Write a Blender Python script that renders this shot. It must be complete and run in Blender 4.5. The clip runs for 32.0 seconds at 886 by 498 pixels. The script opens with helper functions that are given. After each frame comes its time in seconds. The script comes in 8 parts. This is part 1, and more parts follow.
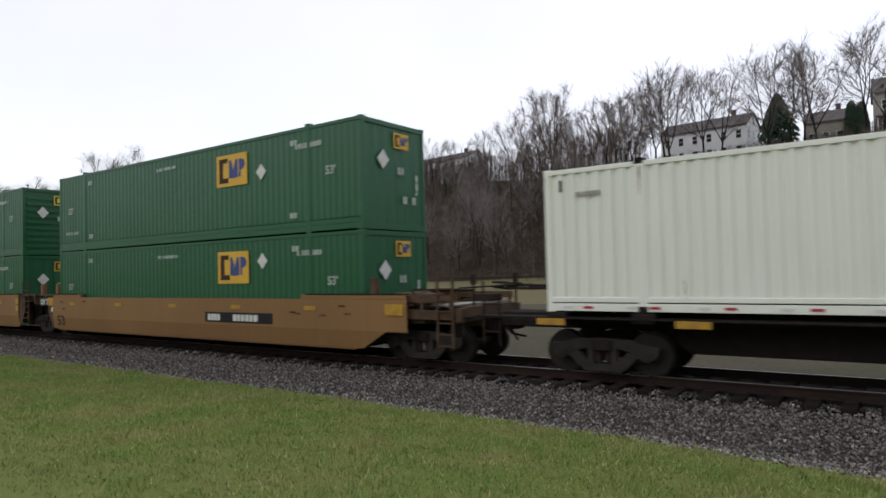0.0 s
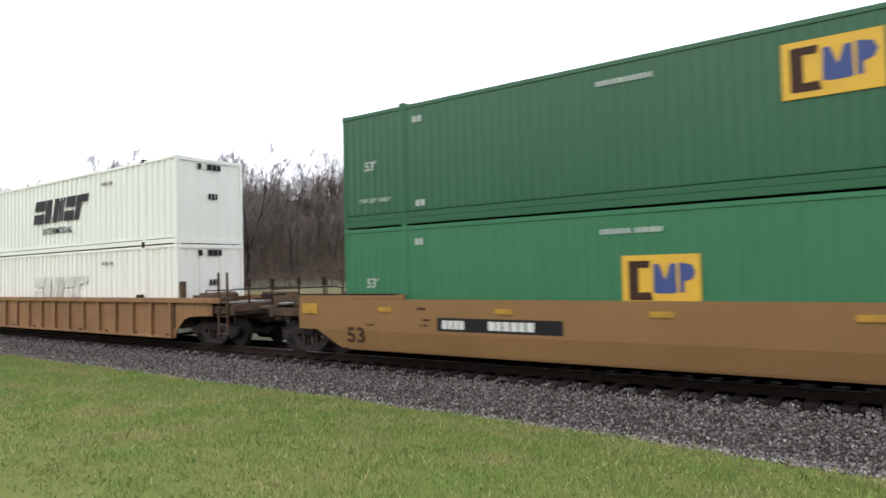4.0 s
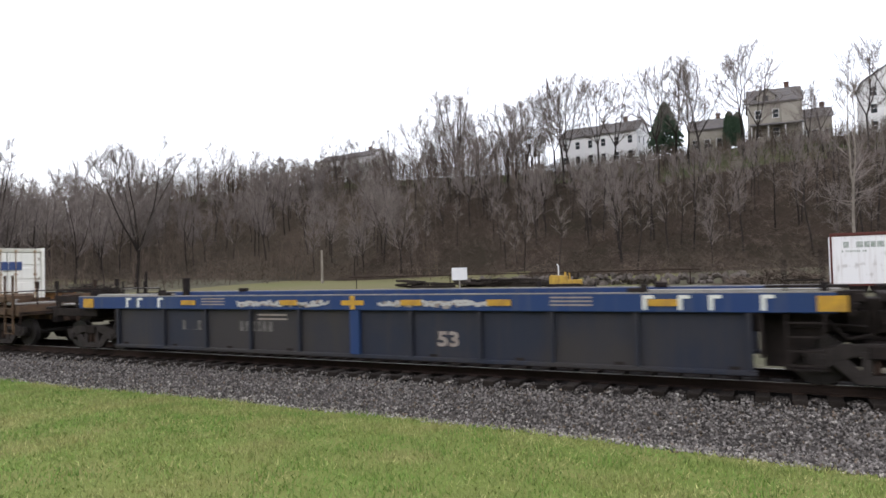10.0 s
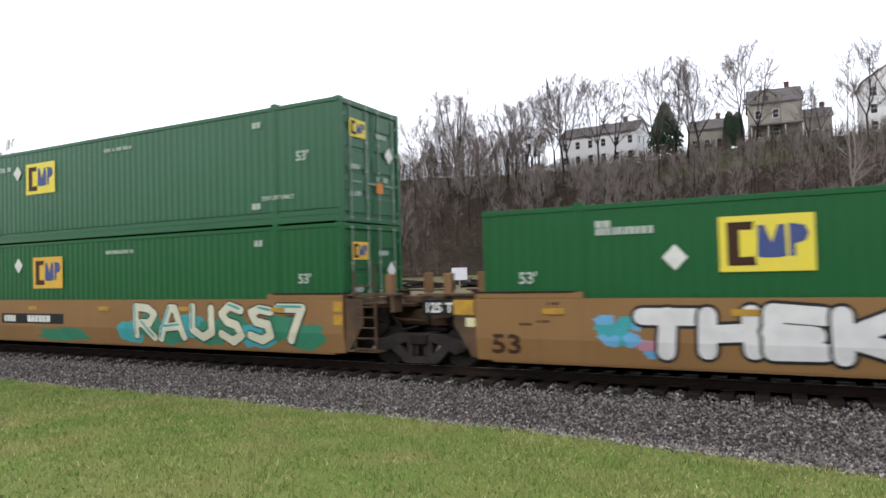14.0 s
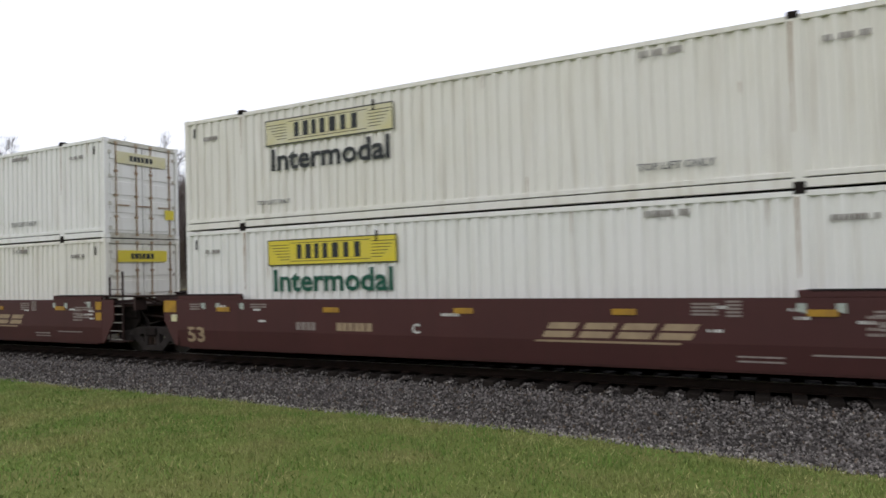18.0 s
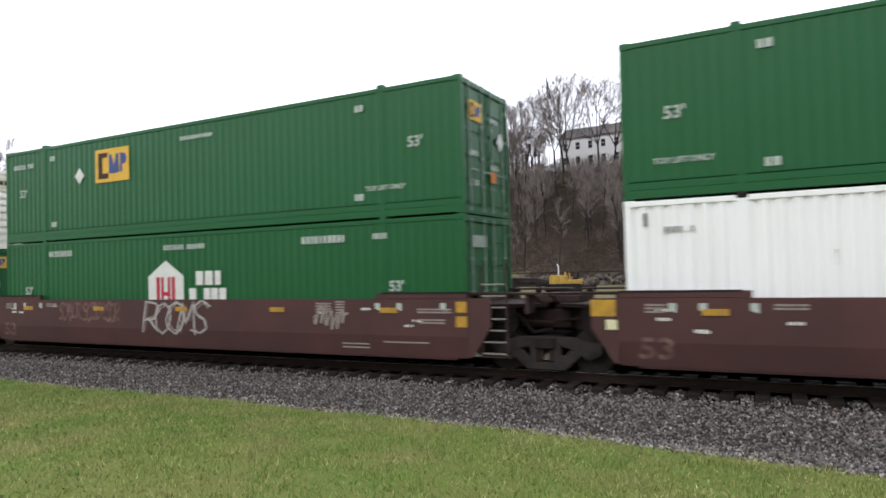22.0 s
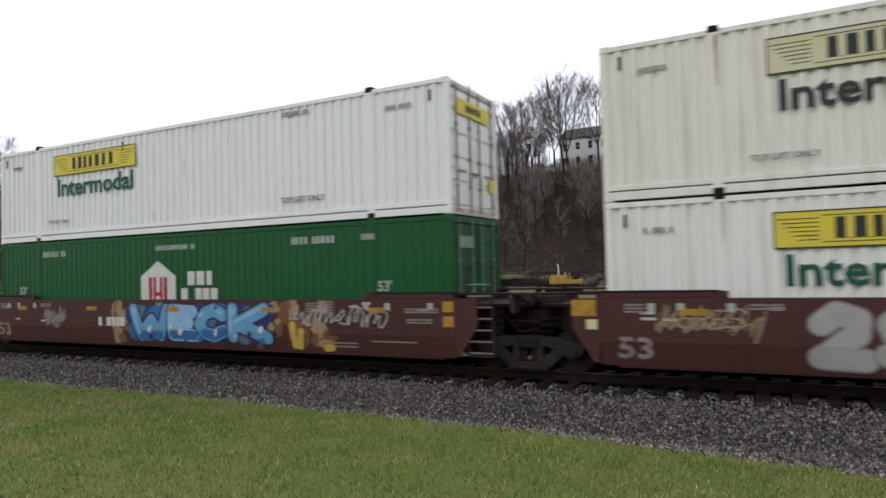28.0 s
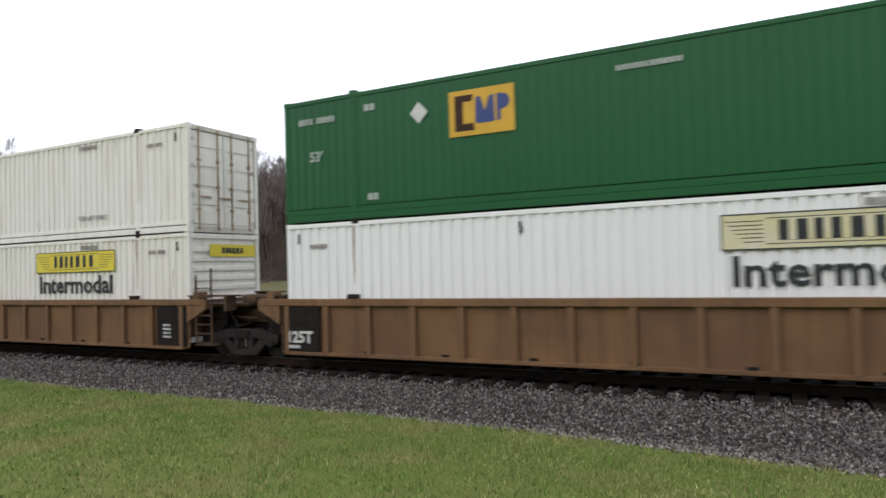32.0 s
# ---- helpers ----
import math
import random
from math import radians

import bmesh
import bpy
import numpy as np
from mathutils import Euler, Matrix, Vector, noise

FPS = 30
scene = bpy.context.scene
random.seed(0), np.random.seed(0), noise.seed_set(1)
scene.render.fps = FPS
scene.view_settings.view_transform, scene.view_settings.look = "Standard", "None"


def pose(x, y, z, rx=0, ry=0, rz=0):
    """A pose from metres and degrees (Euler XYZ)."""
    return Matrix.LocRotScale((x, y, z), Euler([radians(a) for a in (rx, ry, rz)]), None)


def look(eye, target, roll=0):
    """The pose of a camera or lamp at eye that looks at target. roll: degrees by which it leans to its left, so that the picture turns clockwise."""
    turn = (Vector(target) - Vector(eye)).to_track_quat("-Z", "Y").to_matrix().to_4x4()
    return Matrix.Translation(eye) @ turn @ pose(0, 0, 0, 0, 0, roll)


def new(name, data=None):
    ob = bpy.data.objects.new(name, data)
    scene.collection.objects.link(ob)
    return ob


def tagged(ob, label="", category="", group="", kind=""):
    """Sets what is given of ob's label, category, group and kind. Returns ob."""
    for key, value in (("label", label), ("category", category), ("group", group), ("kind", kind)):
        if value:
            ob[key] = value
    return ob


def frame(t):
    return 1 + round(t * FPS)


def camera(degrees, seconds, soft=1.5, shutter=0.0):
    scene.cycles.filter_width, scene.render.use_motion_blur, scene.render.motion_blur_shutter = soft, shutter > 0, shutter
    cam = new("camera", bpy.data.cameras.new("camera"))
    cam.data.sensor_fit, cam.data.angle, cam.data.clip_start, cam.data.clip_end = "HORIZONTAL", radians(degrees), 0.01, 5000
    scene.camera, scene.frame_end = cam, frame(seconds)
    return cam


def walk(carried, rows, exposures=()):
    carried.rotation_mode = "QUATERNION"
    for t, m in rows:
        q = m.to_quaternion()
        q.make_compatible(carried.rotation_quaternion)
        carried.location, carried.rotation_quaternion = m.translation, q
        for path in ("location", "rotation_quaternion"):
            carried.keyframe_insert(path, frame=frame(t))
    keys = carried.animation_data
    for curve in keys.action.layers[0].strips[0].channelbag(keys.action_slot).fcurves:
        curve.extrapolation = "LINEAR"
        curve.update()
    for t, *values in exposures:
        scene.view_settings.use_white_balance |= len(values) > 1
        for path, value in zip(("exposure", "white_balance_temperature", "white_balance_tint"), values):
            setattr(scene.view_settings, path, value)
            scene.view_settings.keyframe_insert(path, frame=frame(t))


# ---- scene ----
# Camera: stands beside the track; one short pan to the right.
cam = camera(68.2, 32.0, soft=1.6, shutter=0.2)
EYE = Vector((0.0, 0.0, 2.16))


def aim(yaw, pitch, roll):
    y, p = radians(yaw), radians(pitch)
    way = Vector((-math.sin(y) * math.cos(p), math.cos(y) * math.cos(p), math.sin(p)))
    return look(EYE, EYE + way, roll)


def between(k):
    return aim(35.57 + (27.19 - 35.57) * k, 1.87 + (1.54 - 1.87) * k, -1.47 + (-1.62 + 1.47) * k)


walk(cam, [(0.0, between(0)), (7.4, between(0)), (7.5, between(0)), (7.6, between(0.16)), (7.7, between(0.72)),
           (7.8, between(0.85)), (7.9, between(0.94)), (8.0, between(1)), (8.1, between(1)), (32.0, between(1))],
     exposures=[(0, -0.40), (1, 0.46), (2, 0.64), (3, 0.59), (4, 0.50), (6.5, 0.12), (7, 0.12), (8, 0.33), (9, 0.46), (10, 0.49), (11, 0.46), (12, -0.20), (13, 0.03), (15.3, 0.82), (16, 0.80), (17, 0.60), (17.5, 0.40), (18, -0.24), (19, -0.26), (20, -0.30), (21, 0.34), (22, 0.42), (23, 0.99), (24, 0.38), (25, 0.29), (25.6, 0.47), (26.8, -0.21), (27.5, -0.26), (28, -0.26), (29, 0.03), (30, 0.29), (31, 0.12), (32, 0.03)])

# Light: a bright overcast sky and a weak, wide sun.
world = bpy.data.worlds.new("overcast")
scene.world = world
world.use_nodes = True
wn, wl = world.node_tree.nodes, world.node_tree.links
bg = wn["Background"]
sky = wn.new("ShaderNodeTexSky")
sky.sky_type, sky.sun_disc = "NISHITA", False
sky.sun_elevation, sky.sun_rotation = radians(38), radians(200)
cloud = wn.new("ShaderNodeMix")
cloud.data_type = "RGBA"
cloud.inputs["Factor"].default_value = 0.05
cloud.inputs["A"].default_value = (1.02, 1.0, 1.05, 1)
wl.new(sky.outputs["Color"], cloud.inputs["B"])
# the cloud is thinner, and so brighter, over the hill than behind the camera
way = wn.new("ShaderNodeTexCoord")
split = wn.new("ShaderNodeSeparateXYZ")
wl.new(way.outputs["Generated"], split.inputs["Vector"])
thin = wn.new("ShaderNodeMapRange")
thin.inputs["From Min"].default_value, thin.inputs["From Max"].default_value = -1.0, 1.0
thin.inputs["To Min"].default_value, thin.inputs["To Max"].default_value = 0.95, 1.28
wl.new(split.outputs["Y"], thin.inputs["Value"])
wl.new(cloud.outputs["Result"], bg.inputs["Color"])
banks = wn.new("ShaderNodeTexNoise")
banks.inputs["Scale"].default_value, banks.inputs["Detail"].default_value = 2.2, 5
wl.new(way.outputs["Generated"], banks.inputs["Vector"])
wisp = wn.new("ShaderNodeMapRange")
wisp.inputs["To Min"].default_value, wisp.inputs["To Max"].default_value = 0.86, 1.14
wl.new(banks.outputs["Fac"], wisp.inputs["Value"])
both = wn.new("ShaderNodeMath")
both.operation = "MULTIPLY"
wl.new(thin.outputs["Result"], both.inputs[0]), wl.new(wisp.outputs["Result"], both.inputs[1])
wl.new(both.outputs["Value"], bg.inputs["Strength"])
sun = new("sun", bpy.data.lights.new("sun", "SUN"))
sun.data.energy, sun.data.angle, sun.data.color = 0.5, radians(40), (1.0, 0.97, 0.92)
sun.matrix_basis = look((-20, -60, 60), (0, 10, 0))


# ---- materials ----
def rgb(r, g, b):
    return (r, g, b, 1.0)


def material(name, colour, rough=0.7, metal=0.0, second=None, scale=3.0, mix=0.5, grain=60.0, grain_amount=0.12, bump=0.1,
             shine=None, streak=0.0, streak_colour=(0.05, 0.035, 0.025), vary=0.0, soft=0.25, islands=0.0):
    """A painted or natural surface: two colours in patches, fine grain, upright streaks of dirt, relief."""
    m = bpy.data.materials.new(name)
    m.use_nodes = True
    n, l = m.node_tree.nodes, m.node_tree.links
    b = n["Principled BSDF"]
    b.inputs["Roughness"].default_value, b.inputs["Metallic"].default_value = rough, metal
    b.inputs["Specular IOR Level"].default_value = shine if shine is not None else 0.22 if rough < 0.78 else 0.04
    place = n.new("ShaderNodeTexCoord").outputs["Object"]
    big = n.new("ShaderNodeTexNoise")
    big.inputs["Scale"].default_value, big.inputs["Detail"].default_value = scale, 6
    l.new(place, big.inputs["Vector"])
    ramp = n.new("ShaderNodeValToRGB")
    ramp.color_ramp.elements[0].position, ramp.color_ramp.elements[1].position = mix - soft, mix + soft
    ramp.color_ramp.elements[0].color = rgb(*colour)
    ramp.color_ramp.elements[1].color = rgb(*(second or [c * 0.86 for c in colour]))
    l.new(big.outputs["Fac"], ramp.inputs["Fac"])
    colour_now = ramp.outputs["Color"]
    fine = n.new("ShaderNodeTexNoise")
    fine.inputs["Scale"].default_value, fine.inputs["Detail"].default_value = grain, 3
    l.new(place, fine.inputs["Vector"])
    if streak:
        stretch = n.new("ShaderNodeMapping")
        stretch.inputs["Scale"].default_value = (2.6, 2.6, 0.16)
        l.new(place, stretch.inputs["Vector"])
        runs = n.new("ShaderNodeTexNoise")
        runs.inputs["Scale"].default_value, runs.inputs["Detail"].default_value = 2.2, 8
        l.new(stretch.outputs["Vector"], runs.inputs["Vector"])
        cut = n.new("ShaderNodeMapRange")
        cut.inputs["From Min"].default_value, cut.inputs["From Max"].default_value = 0.5, 0.8
        cut.inputs["To Max"].default_value = streak
        l.new(runs.outputs["Fac"], cut.inputs["Value"])
        dirt = n.new("ShaderNodeMix")
        dirt.data_type = "RGBA"
        l.new(cut.outputs["Result"], dirt.inputs["Factor"])
        l.new(colour_now, dirt.inputs["A"])
        dirt.inputs["B"].default_value = rgb(*streak_colour)
        colour_now = dirt.outputs["Result"]
    shade = n.new("ShaderNodeMapRange")
    shade.inputs["To Min"].default_value, shade.inputs["To Max"].default_value = 1 - grain_amount, 1 + grain_amount
    l.new(fine.outputs["Fac"], shade.inputs["Value"])
    value = shade.outputs["Result"]
    if vary:
        info = n.new("ShaderNodeObjectInfo")
        each = n.new("ShaderNodeMapRange")
        each.inputs["To Min"].default_value, each.inputs["To Max"].default_value = 1 - vary, 1 + vary
        l.new(info.outputs["Random"], each.inputs["Value"])
        times = n.new("ShaderNodeMath")
        times.operation = "MULTIPLY"
        l.new(value, times.inputs[0]), l.new(each.outputs["Result"], times.inputs[1])
        value = times.outputs["Value"]
    if islands:
        geo = n.new("ShaderNodeNewGeometry")
        each = n.new("ShaderNodeMapRange")
        each.inputs["To Min"].default_value, each.inputs["To Max"].default_value = 1 - islands, 1 + islands
        l.new(geo.outputs["Random Per Island"], each.inputs["Value"])
        times = n.new("ShaderNodeMath")
        times.operation = "MULTIPLY"
        l.new(value, times.inputs[0]), l.new(each.outputs["Result"], times.inputs[1])
        value = times.outputs["Value"]
    out = n.new("ShaderNodeVectorMath")
    out.operation = "MULTIPLY"
    l.new(colour_now, out.inputs[0]), l.new(value, out.inputs[1])
    l.new(out.outputs["Vector"], b.inputs["Base Color"])
    if bump:
        relief = n.new("ShaderNodeBump")
        relief.inputs["Strength"].default_value, relief.inputs["Distance"].default_value = bump, 0.02
        l.new(fine.outputs["Fac"], relief.inputs["Height"])
        l.new(relief.outputs["Normal"], b.inputs["Normal"])
    return m


GREEN = material("green_container_paint", (0.007, 0.081, 0.028), 0.40, second=(0.011, 0.094, 0.035), scale=0.5, streak=0.2, streak_colour=(0.035, 0.095, 0.06), grain_amount=0.06, bump=0.02, shine=0.45)
GREEN_NEW = material("fresh_green_paint", (0.006, 0.084, 0.022), 0.42, second=(0.009, 0.095, 0.028), scale=0.5, streak=0.12, streak_colour=(0.02, 0.075, 0.035), grain_amount=0.05, bump=0.02, shine=0.28)
GREEN_FADED = material("faded_green_paint", (0.022, 0.142, 0.058), 0.55, second=(0.030, 0.160, 0.070), scale=0.6, streak=0.3, streak_colour=(0.03, 0.08, 0.05), grain_amount=0.07, bump=0.02, shine=0.45)
GREEN_BAR = material("worn_green_bar", (0.14, 0.21, 0.165), 0.55, second=(0.26, 0.29, 0.26), scale=4, bump=0.03)
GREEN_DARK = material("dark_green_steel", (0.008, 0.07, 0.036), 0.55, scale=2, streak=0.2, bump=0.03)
ORANGE = material("faded_orange_paint", (0.50, 0.085, 0.042), 0.6, second=(0.55, 0.115, 0.058), scale=0.5, streak=0.35, streak_colour=(0.35, 0.09, 0.06), grain_amount=0.06, bump=0.02, shine=0.45)
RED = material("fresh_red_patch", (0.60, 0.045, 0.028), 0.5, second=(0.54, 0.06, 0.035), scale=1.5, bump=0.02)
WHITE = material("white_container_paint", (0.80, 0.81, 0.77), 0.5, second=(0.84, 0.84, 0.82), scale=0.5, streak=0.34, streak_colour=(0.42, 0.38, 0.29), grain_amount=0.05, bump=0.03)
WHITE_CREAM = material("yellowed_white_paint", (0.77, 0.76, 0.68), 0.55, second=(0.81, 0.805, 0.76), scale=0.5, streak=0.4, streak_colour=(0.40, 0.34, 0.24), grain_amount=0.06, bump=0.03)
WHITE_CLEAN = material("clean_white_paint", (0.81, 0.83, 0.82), 0.45, second=(0.85, 0.86, 0.85), scale=0.5, streak=0.12, streak_colour=(0.45, 0.44, 0.38), grain_amount=0.04, bump=0.03)
WHITE_PALE = material("pale_green_white_paint", (0.73, 0.76, 0.68), 0.55, second=(0.77, 0.79, 0.72), scale=0.5, streak=0.18, streak_colour=(0.45, 0.43, 0.32), grain_amount=0.05, bump=0.03)
WHITE_DIRTY = material("rust_stained_white", (0.56, 0.55, 0.48), 0.65, second=(0.36, 0.25, 0.16), scale=1.2, mix=0.68, soft=0.12, streak=0.6, streak_colour=(0.18, 0.10, 0.05), bump=0.05)
TAN = material("tan_car_paint", (0.245, 0.140, 0.055), 0.6, second=(0.205, 0.113, 0.047), scale=0.45, streak=0.22, streak_colour=(0.15, 0.085, 0.045), grain_amount=0.1, bump=0.04)
TAN_RUST = material("rust_streaked_orange_tan", (0.300, 0.165, 0.072), 0.6, second=(0.190, 0.100, 0.050), scale=0.9, streak=0.6, streak_colour=(0.11, 0.055, 0.03), grain_amount=0.15, bump=0.06)
TAN_DEEP = material("orange_tan_paint", (0.325, 0.162, 0.056), 0.55, second=(0.28, 0.135, 0.050), scale=0.45, streak=0.35, streak_colour=(0.15, 0.075, 0.03), grain_amount=0.1, bump=0.04)
TAN_RIB = material("rusty_tan_paint", (0.220, 0.125, 0.058), 0.65, second=(0.125, 0.070, 0.040), scale=0.8, streak=0.7, streak_colour=(0.09, 0.045, 0.025), grain_amount=0.15, bump=0.06)
MAROON = material("oxide_brown_paint", (0.080, 0.031, 0.029), 0.55, second=(0.064, 0.026, 0.025), scale=0.45, streak=0.35, streak_colour=(0.05, 0.026, 0.022), grain_amount=0.08, bump=0.04)
MAROON_OLD = material("faded_brown_paint", (0.084, 0.037, 0.034), 0.65, second=(0.052, 0.027, 0.026), scale=0.8, streak=0.5, streak_colour=(0.06, 0.034, 0.03), grain_amount=0.12, bump=0.05)
BLUE = material("faded_blue_paint", (0.014, 0.036, 0.125), 0.55, second=(0.020, 0.042, 0.105), scale=0.7, streak=0.55, streak_colour=(0.075, 0.080, 0.092), grain_amount=0.1, bump=0.04)
BLUE_DUST = material("dusty_blue_grey", (0.036, 0.033, 0.034), 0.75, second=(0.020, 0.024, 0.038), scale=0.38, mix=0.56, soft=0.1, streak=0.5, streak_colour=(0.045, 0.038, 0.031), grain_amount=0.15, bump=0.06)
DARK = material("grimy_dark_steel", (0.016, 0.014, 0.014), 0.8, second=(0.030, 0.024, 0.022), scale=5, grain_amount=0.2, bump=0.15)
RUSTY = material("rusty_steel", (0.045, 0.029, 0.023), 0.8, second=(0.022, 0.018, 0.016), scale=4, grain_amount=0.2, bump=0.15)
TRUCK_STEEL = material("dusty_cast_steel", (0.046, 0.040, 0.038), 0.8, second=(0.026, 0.023, 0.022), scale=5, grain_amount=0.2, bump=0.15)
MAROON_GRIME = material("grimy_oxide_brown_steel", (0.050, 0.027, 0.024), 0.75, second=(0.022, 0.016, 0.015), scale=2.2, soft=0.2, streak=0.4, streak_colour=(0.03, 0.02, 0.017), grain_amount=0.2, bump=0.1)
TAN_GRIME = material("grimy_tan_steel", (0.115, 0.070, 0.040), 0.75, second=(0.045, 0.030, 0.022), scale=2.2, soft=0.2, streak=0.5, streak_colour=(0.04, 0.025, 0.018), grain_amount=0.2, bump=0.1)
GREY_STEEL = material("worn_grey_steel", (0.30, 0.29, 0.27), 0.5, second=(0.20, 0.18, 0.16), scale=4, metal=0.3, bump=0.05)
WHEEL = material("worn_wheel_steel", (0.030, 0.026, 0.024), 0.6, second=(0.018, 0.016, 0.015), scale=6, metal=0.2, bump=0.05)
RAIL = material("rusty_rail_side", (0.034, 0.023, 0.019), 0.8, second=(0.022, 0.017, 0.015), scale=3, bump=0.1)
RAIL_TOP = material("polished_rail_head", (0.34, 0.33, 0.32), 0.35, metal=0.8, bump=0.02)
TIE = material("weathered_timber", (0.018, 0.015, 0.013), 0.9, second=(0.032, 0.027, 0.024), scale=6, vary=0.3, grain=120, grain_amount=0.3, bump=0.5)
MARK_WHITE = material("white_marking", (0.66, 0.67, 0.64), 0.6, second=(0.55, 0.56, 0.52), scale=4, bump=0)
MARK_SOFT = material("dulled_white_marking", (0.46, 0.50, 0.46), 0.6, second=(0.32, 0.38, 0.33), scale=6, bump=0)
MARK_FAINT = material("faded_white_marking", (0.30, 0.27, 0.25), 0.7, second=(0.20, 0.16, 0.14), scale=5, bump=0)
MARK_SMUDGE = material("grimy_grey_marking", (0.135, 0.125, 0.12), 0.75, second=(0.06, 0.056, 0.056), scale=5, soft=0.15, bump=0)
MARK_VEIL = material("nearly_gone_marking", (0.50, 0.49, 0.44), 0.65, second=(0.64, 0.63, 0.57), scale=3, soft=0.15, bump=0)
MARK_GHOST = material("worn_away_marking", (0.17, 0.105, 0.090), 0.7, second=(0.085, 0.045, 0.040), scale=4, soft=0.12, bump=0)
MARK_BEIGE = material("faded_beige_panel", (0.42, 0.32, 0.15), 0.6, second=(0.36, 0.27, 0.14), scale=4, bump=0)
MARK_YELLOW = material("yellow_marking", (0.66, 0.41, 0.05), 0.5, second=(0.58, 0.35, 0.05), scale=4, bump=0)
MARK_AMBER = material("dull_amber_reflector", (0.50, 0.29, 0.03), 0.5, second=(0.33, 0.19, 0.04), scale=5, soft=0.15, bump=0)
MARK_LEMON = material("lemon_panel", (0.72, 0.60, 0.05), 0.5, second=(0.66, 0.56, 0.09), scale=3, bump=0)
MARK_PALE = material("bleached_yellow_panel", (0.62, 0.58, 0.30), 0.6, second=(0.64, 0.62, 0.48), scale=3, bump=0)
MARK_CREAM = material("cream_lettering", (0.40, 0.31, 0.19), 0.6, second=(0.28, 0.21, 0.14), scale=4, bump=0)
MARK_BLACK = material("black_panel", (0.012, 0.012, 0.014), 0.6, bump=0)
MARK_BROWN = material("dark_brown_marking", (0.045, 0.020, 0.012), 0.6, bump=0)
MARK_BLUE = material("blue_marking", (0.045, 0.07, 0.20), 0.55, second=(0.06, 0.085, 0.22), scale=4, bump=0)
MARK_NAVY = material("navy_marking", (0.030, 0.055, 0.15), 0.55, second=(0.05, 0.08, 0.19), scale=4, bump=0)
MARK_GREEN = material("dark_green_marking", (0.010, 0.085, 0.05), 0.55, second=(0.02, 0.10, 0.07), scale=4, bump=0)
MARK_CHARCOAL = material("charcoal_marking", (0.035, 0.040, 0.042), 0.55, bump=0)
MARK_DULL = material("dull_grey_marking", (0.16, 0.165, 0.16), 0.6, second=(0.28, 0.28, 0.27), scale=9, bump=0)
MARK_RED = material("red_marking", (0.40, 0.03, 0.05), 0.55, bump=0)
RUST_RUN = material("rust_run", (0.42, 0.34, 0.24), 0.7, second=(0.26, 0.17, 0.10), scale=4, soft=0.2, bump=0)
MARK_RUST = material("faded_red_marking", (0.20, 0.05, 0.035), 0.65, bump=0)
AEROSOL = {k: material("sprayed_" + k, c, 0.5, second=[x * 0.8 for x in c], scale=3, grain_amount=0.1, bump=0) for k, c in {
    "dust": (0.26, 0.24, 0.23), "cream": (0.60, 0.60, 0.46), "silver": (0.42, 0.41, 0.40), "black": (0.02, 0.02, 0.022), "plum": (0.17, 0.045, 0.09), "pink": (0.60, 0.25, 0.32),
    "sky": (0.05, 0.17, 0.42), "azure": (0.14, 0.37, 0.60), "violet": (0.10, 0.06, 0.16), "pale_blue": (0.30, 0.50, 0.72), "navy": (0.035, 0.05, 0.16), "teal": (0.05, 0.33, 0.36), "orange": (0.55, 0.20, 0.04),
    "white": (0.66, 0.66, 0.66), "coral": (0.48, 0.12, 0.09), "yellow": (0.62, 0.42, 0.08), "slate": (0.13, 0.17, 0.22), "rose": (0.45, 0.24, 0.30), "mauve": (0.27, 0.12, 0.19), "green": (0.04, 0.20, 0.12), "sage": (0.36, 0.37, 0.27), "ink": (0.035, 0.032, 0.07), "umber": (0.20, 0.10, 0.05), "sand": (0.36, 0.26, 0.15)}.items()}


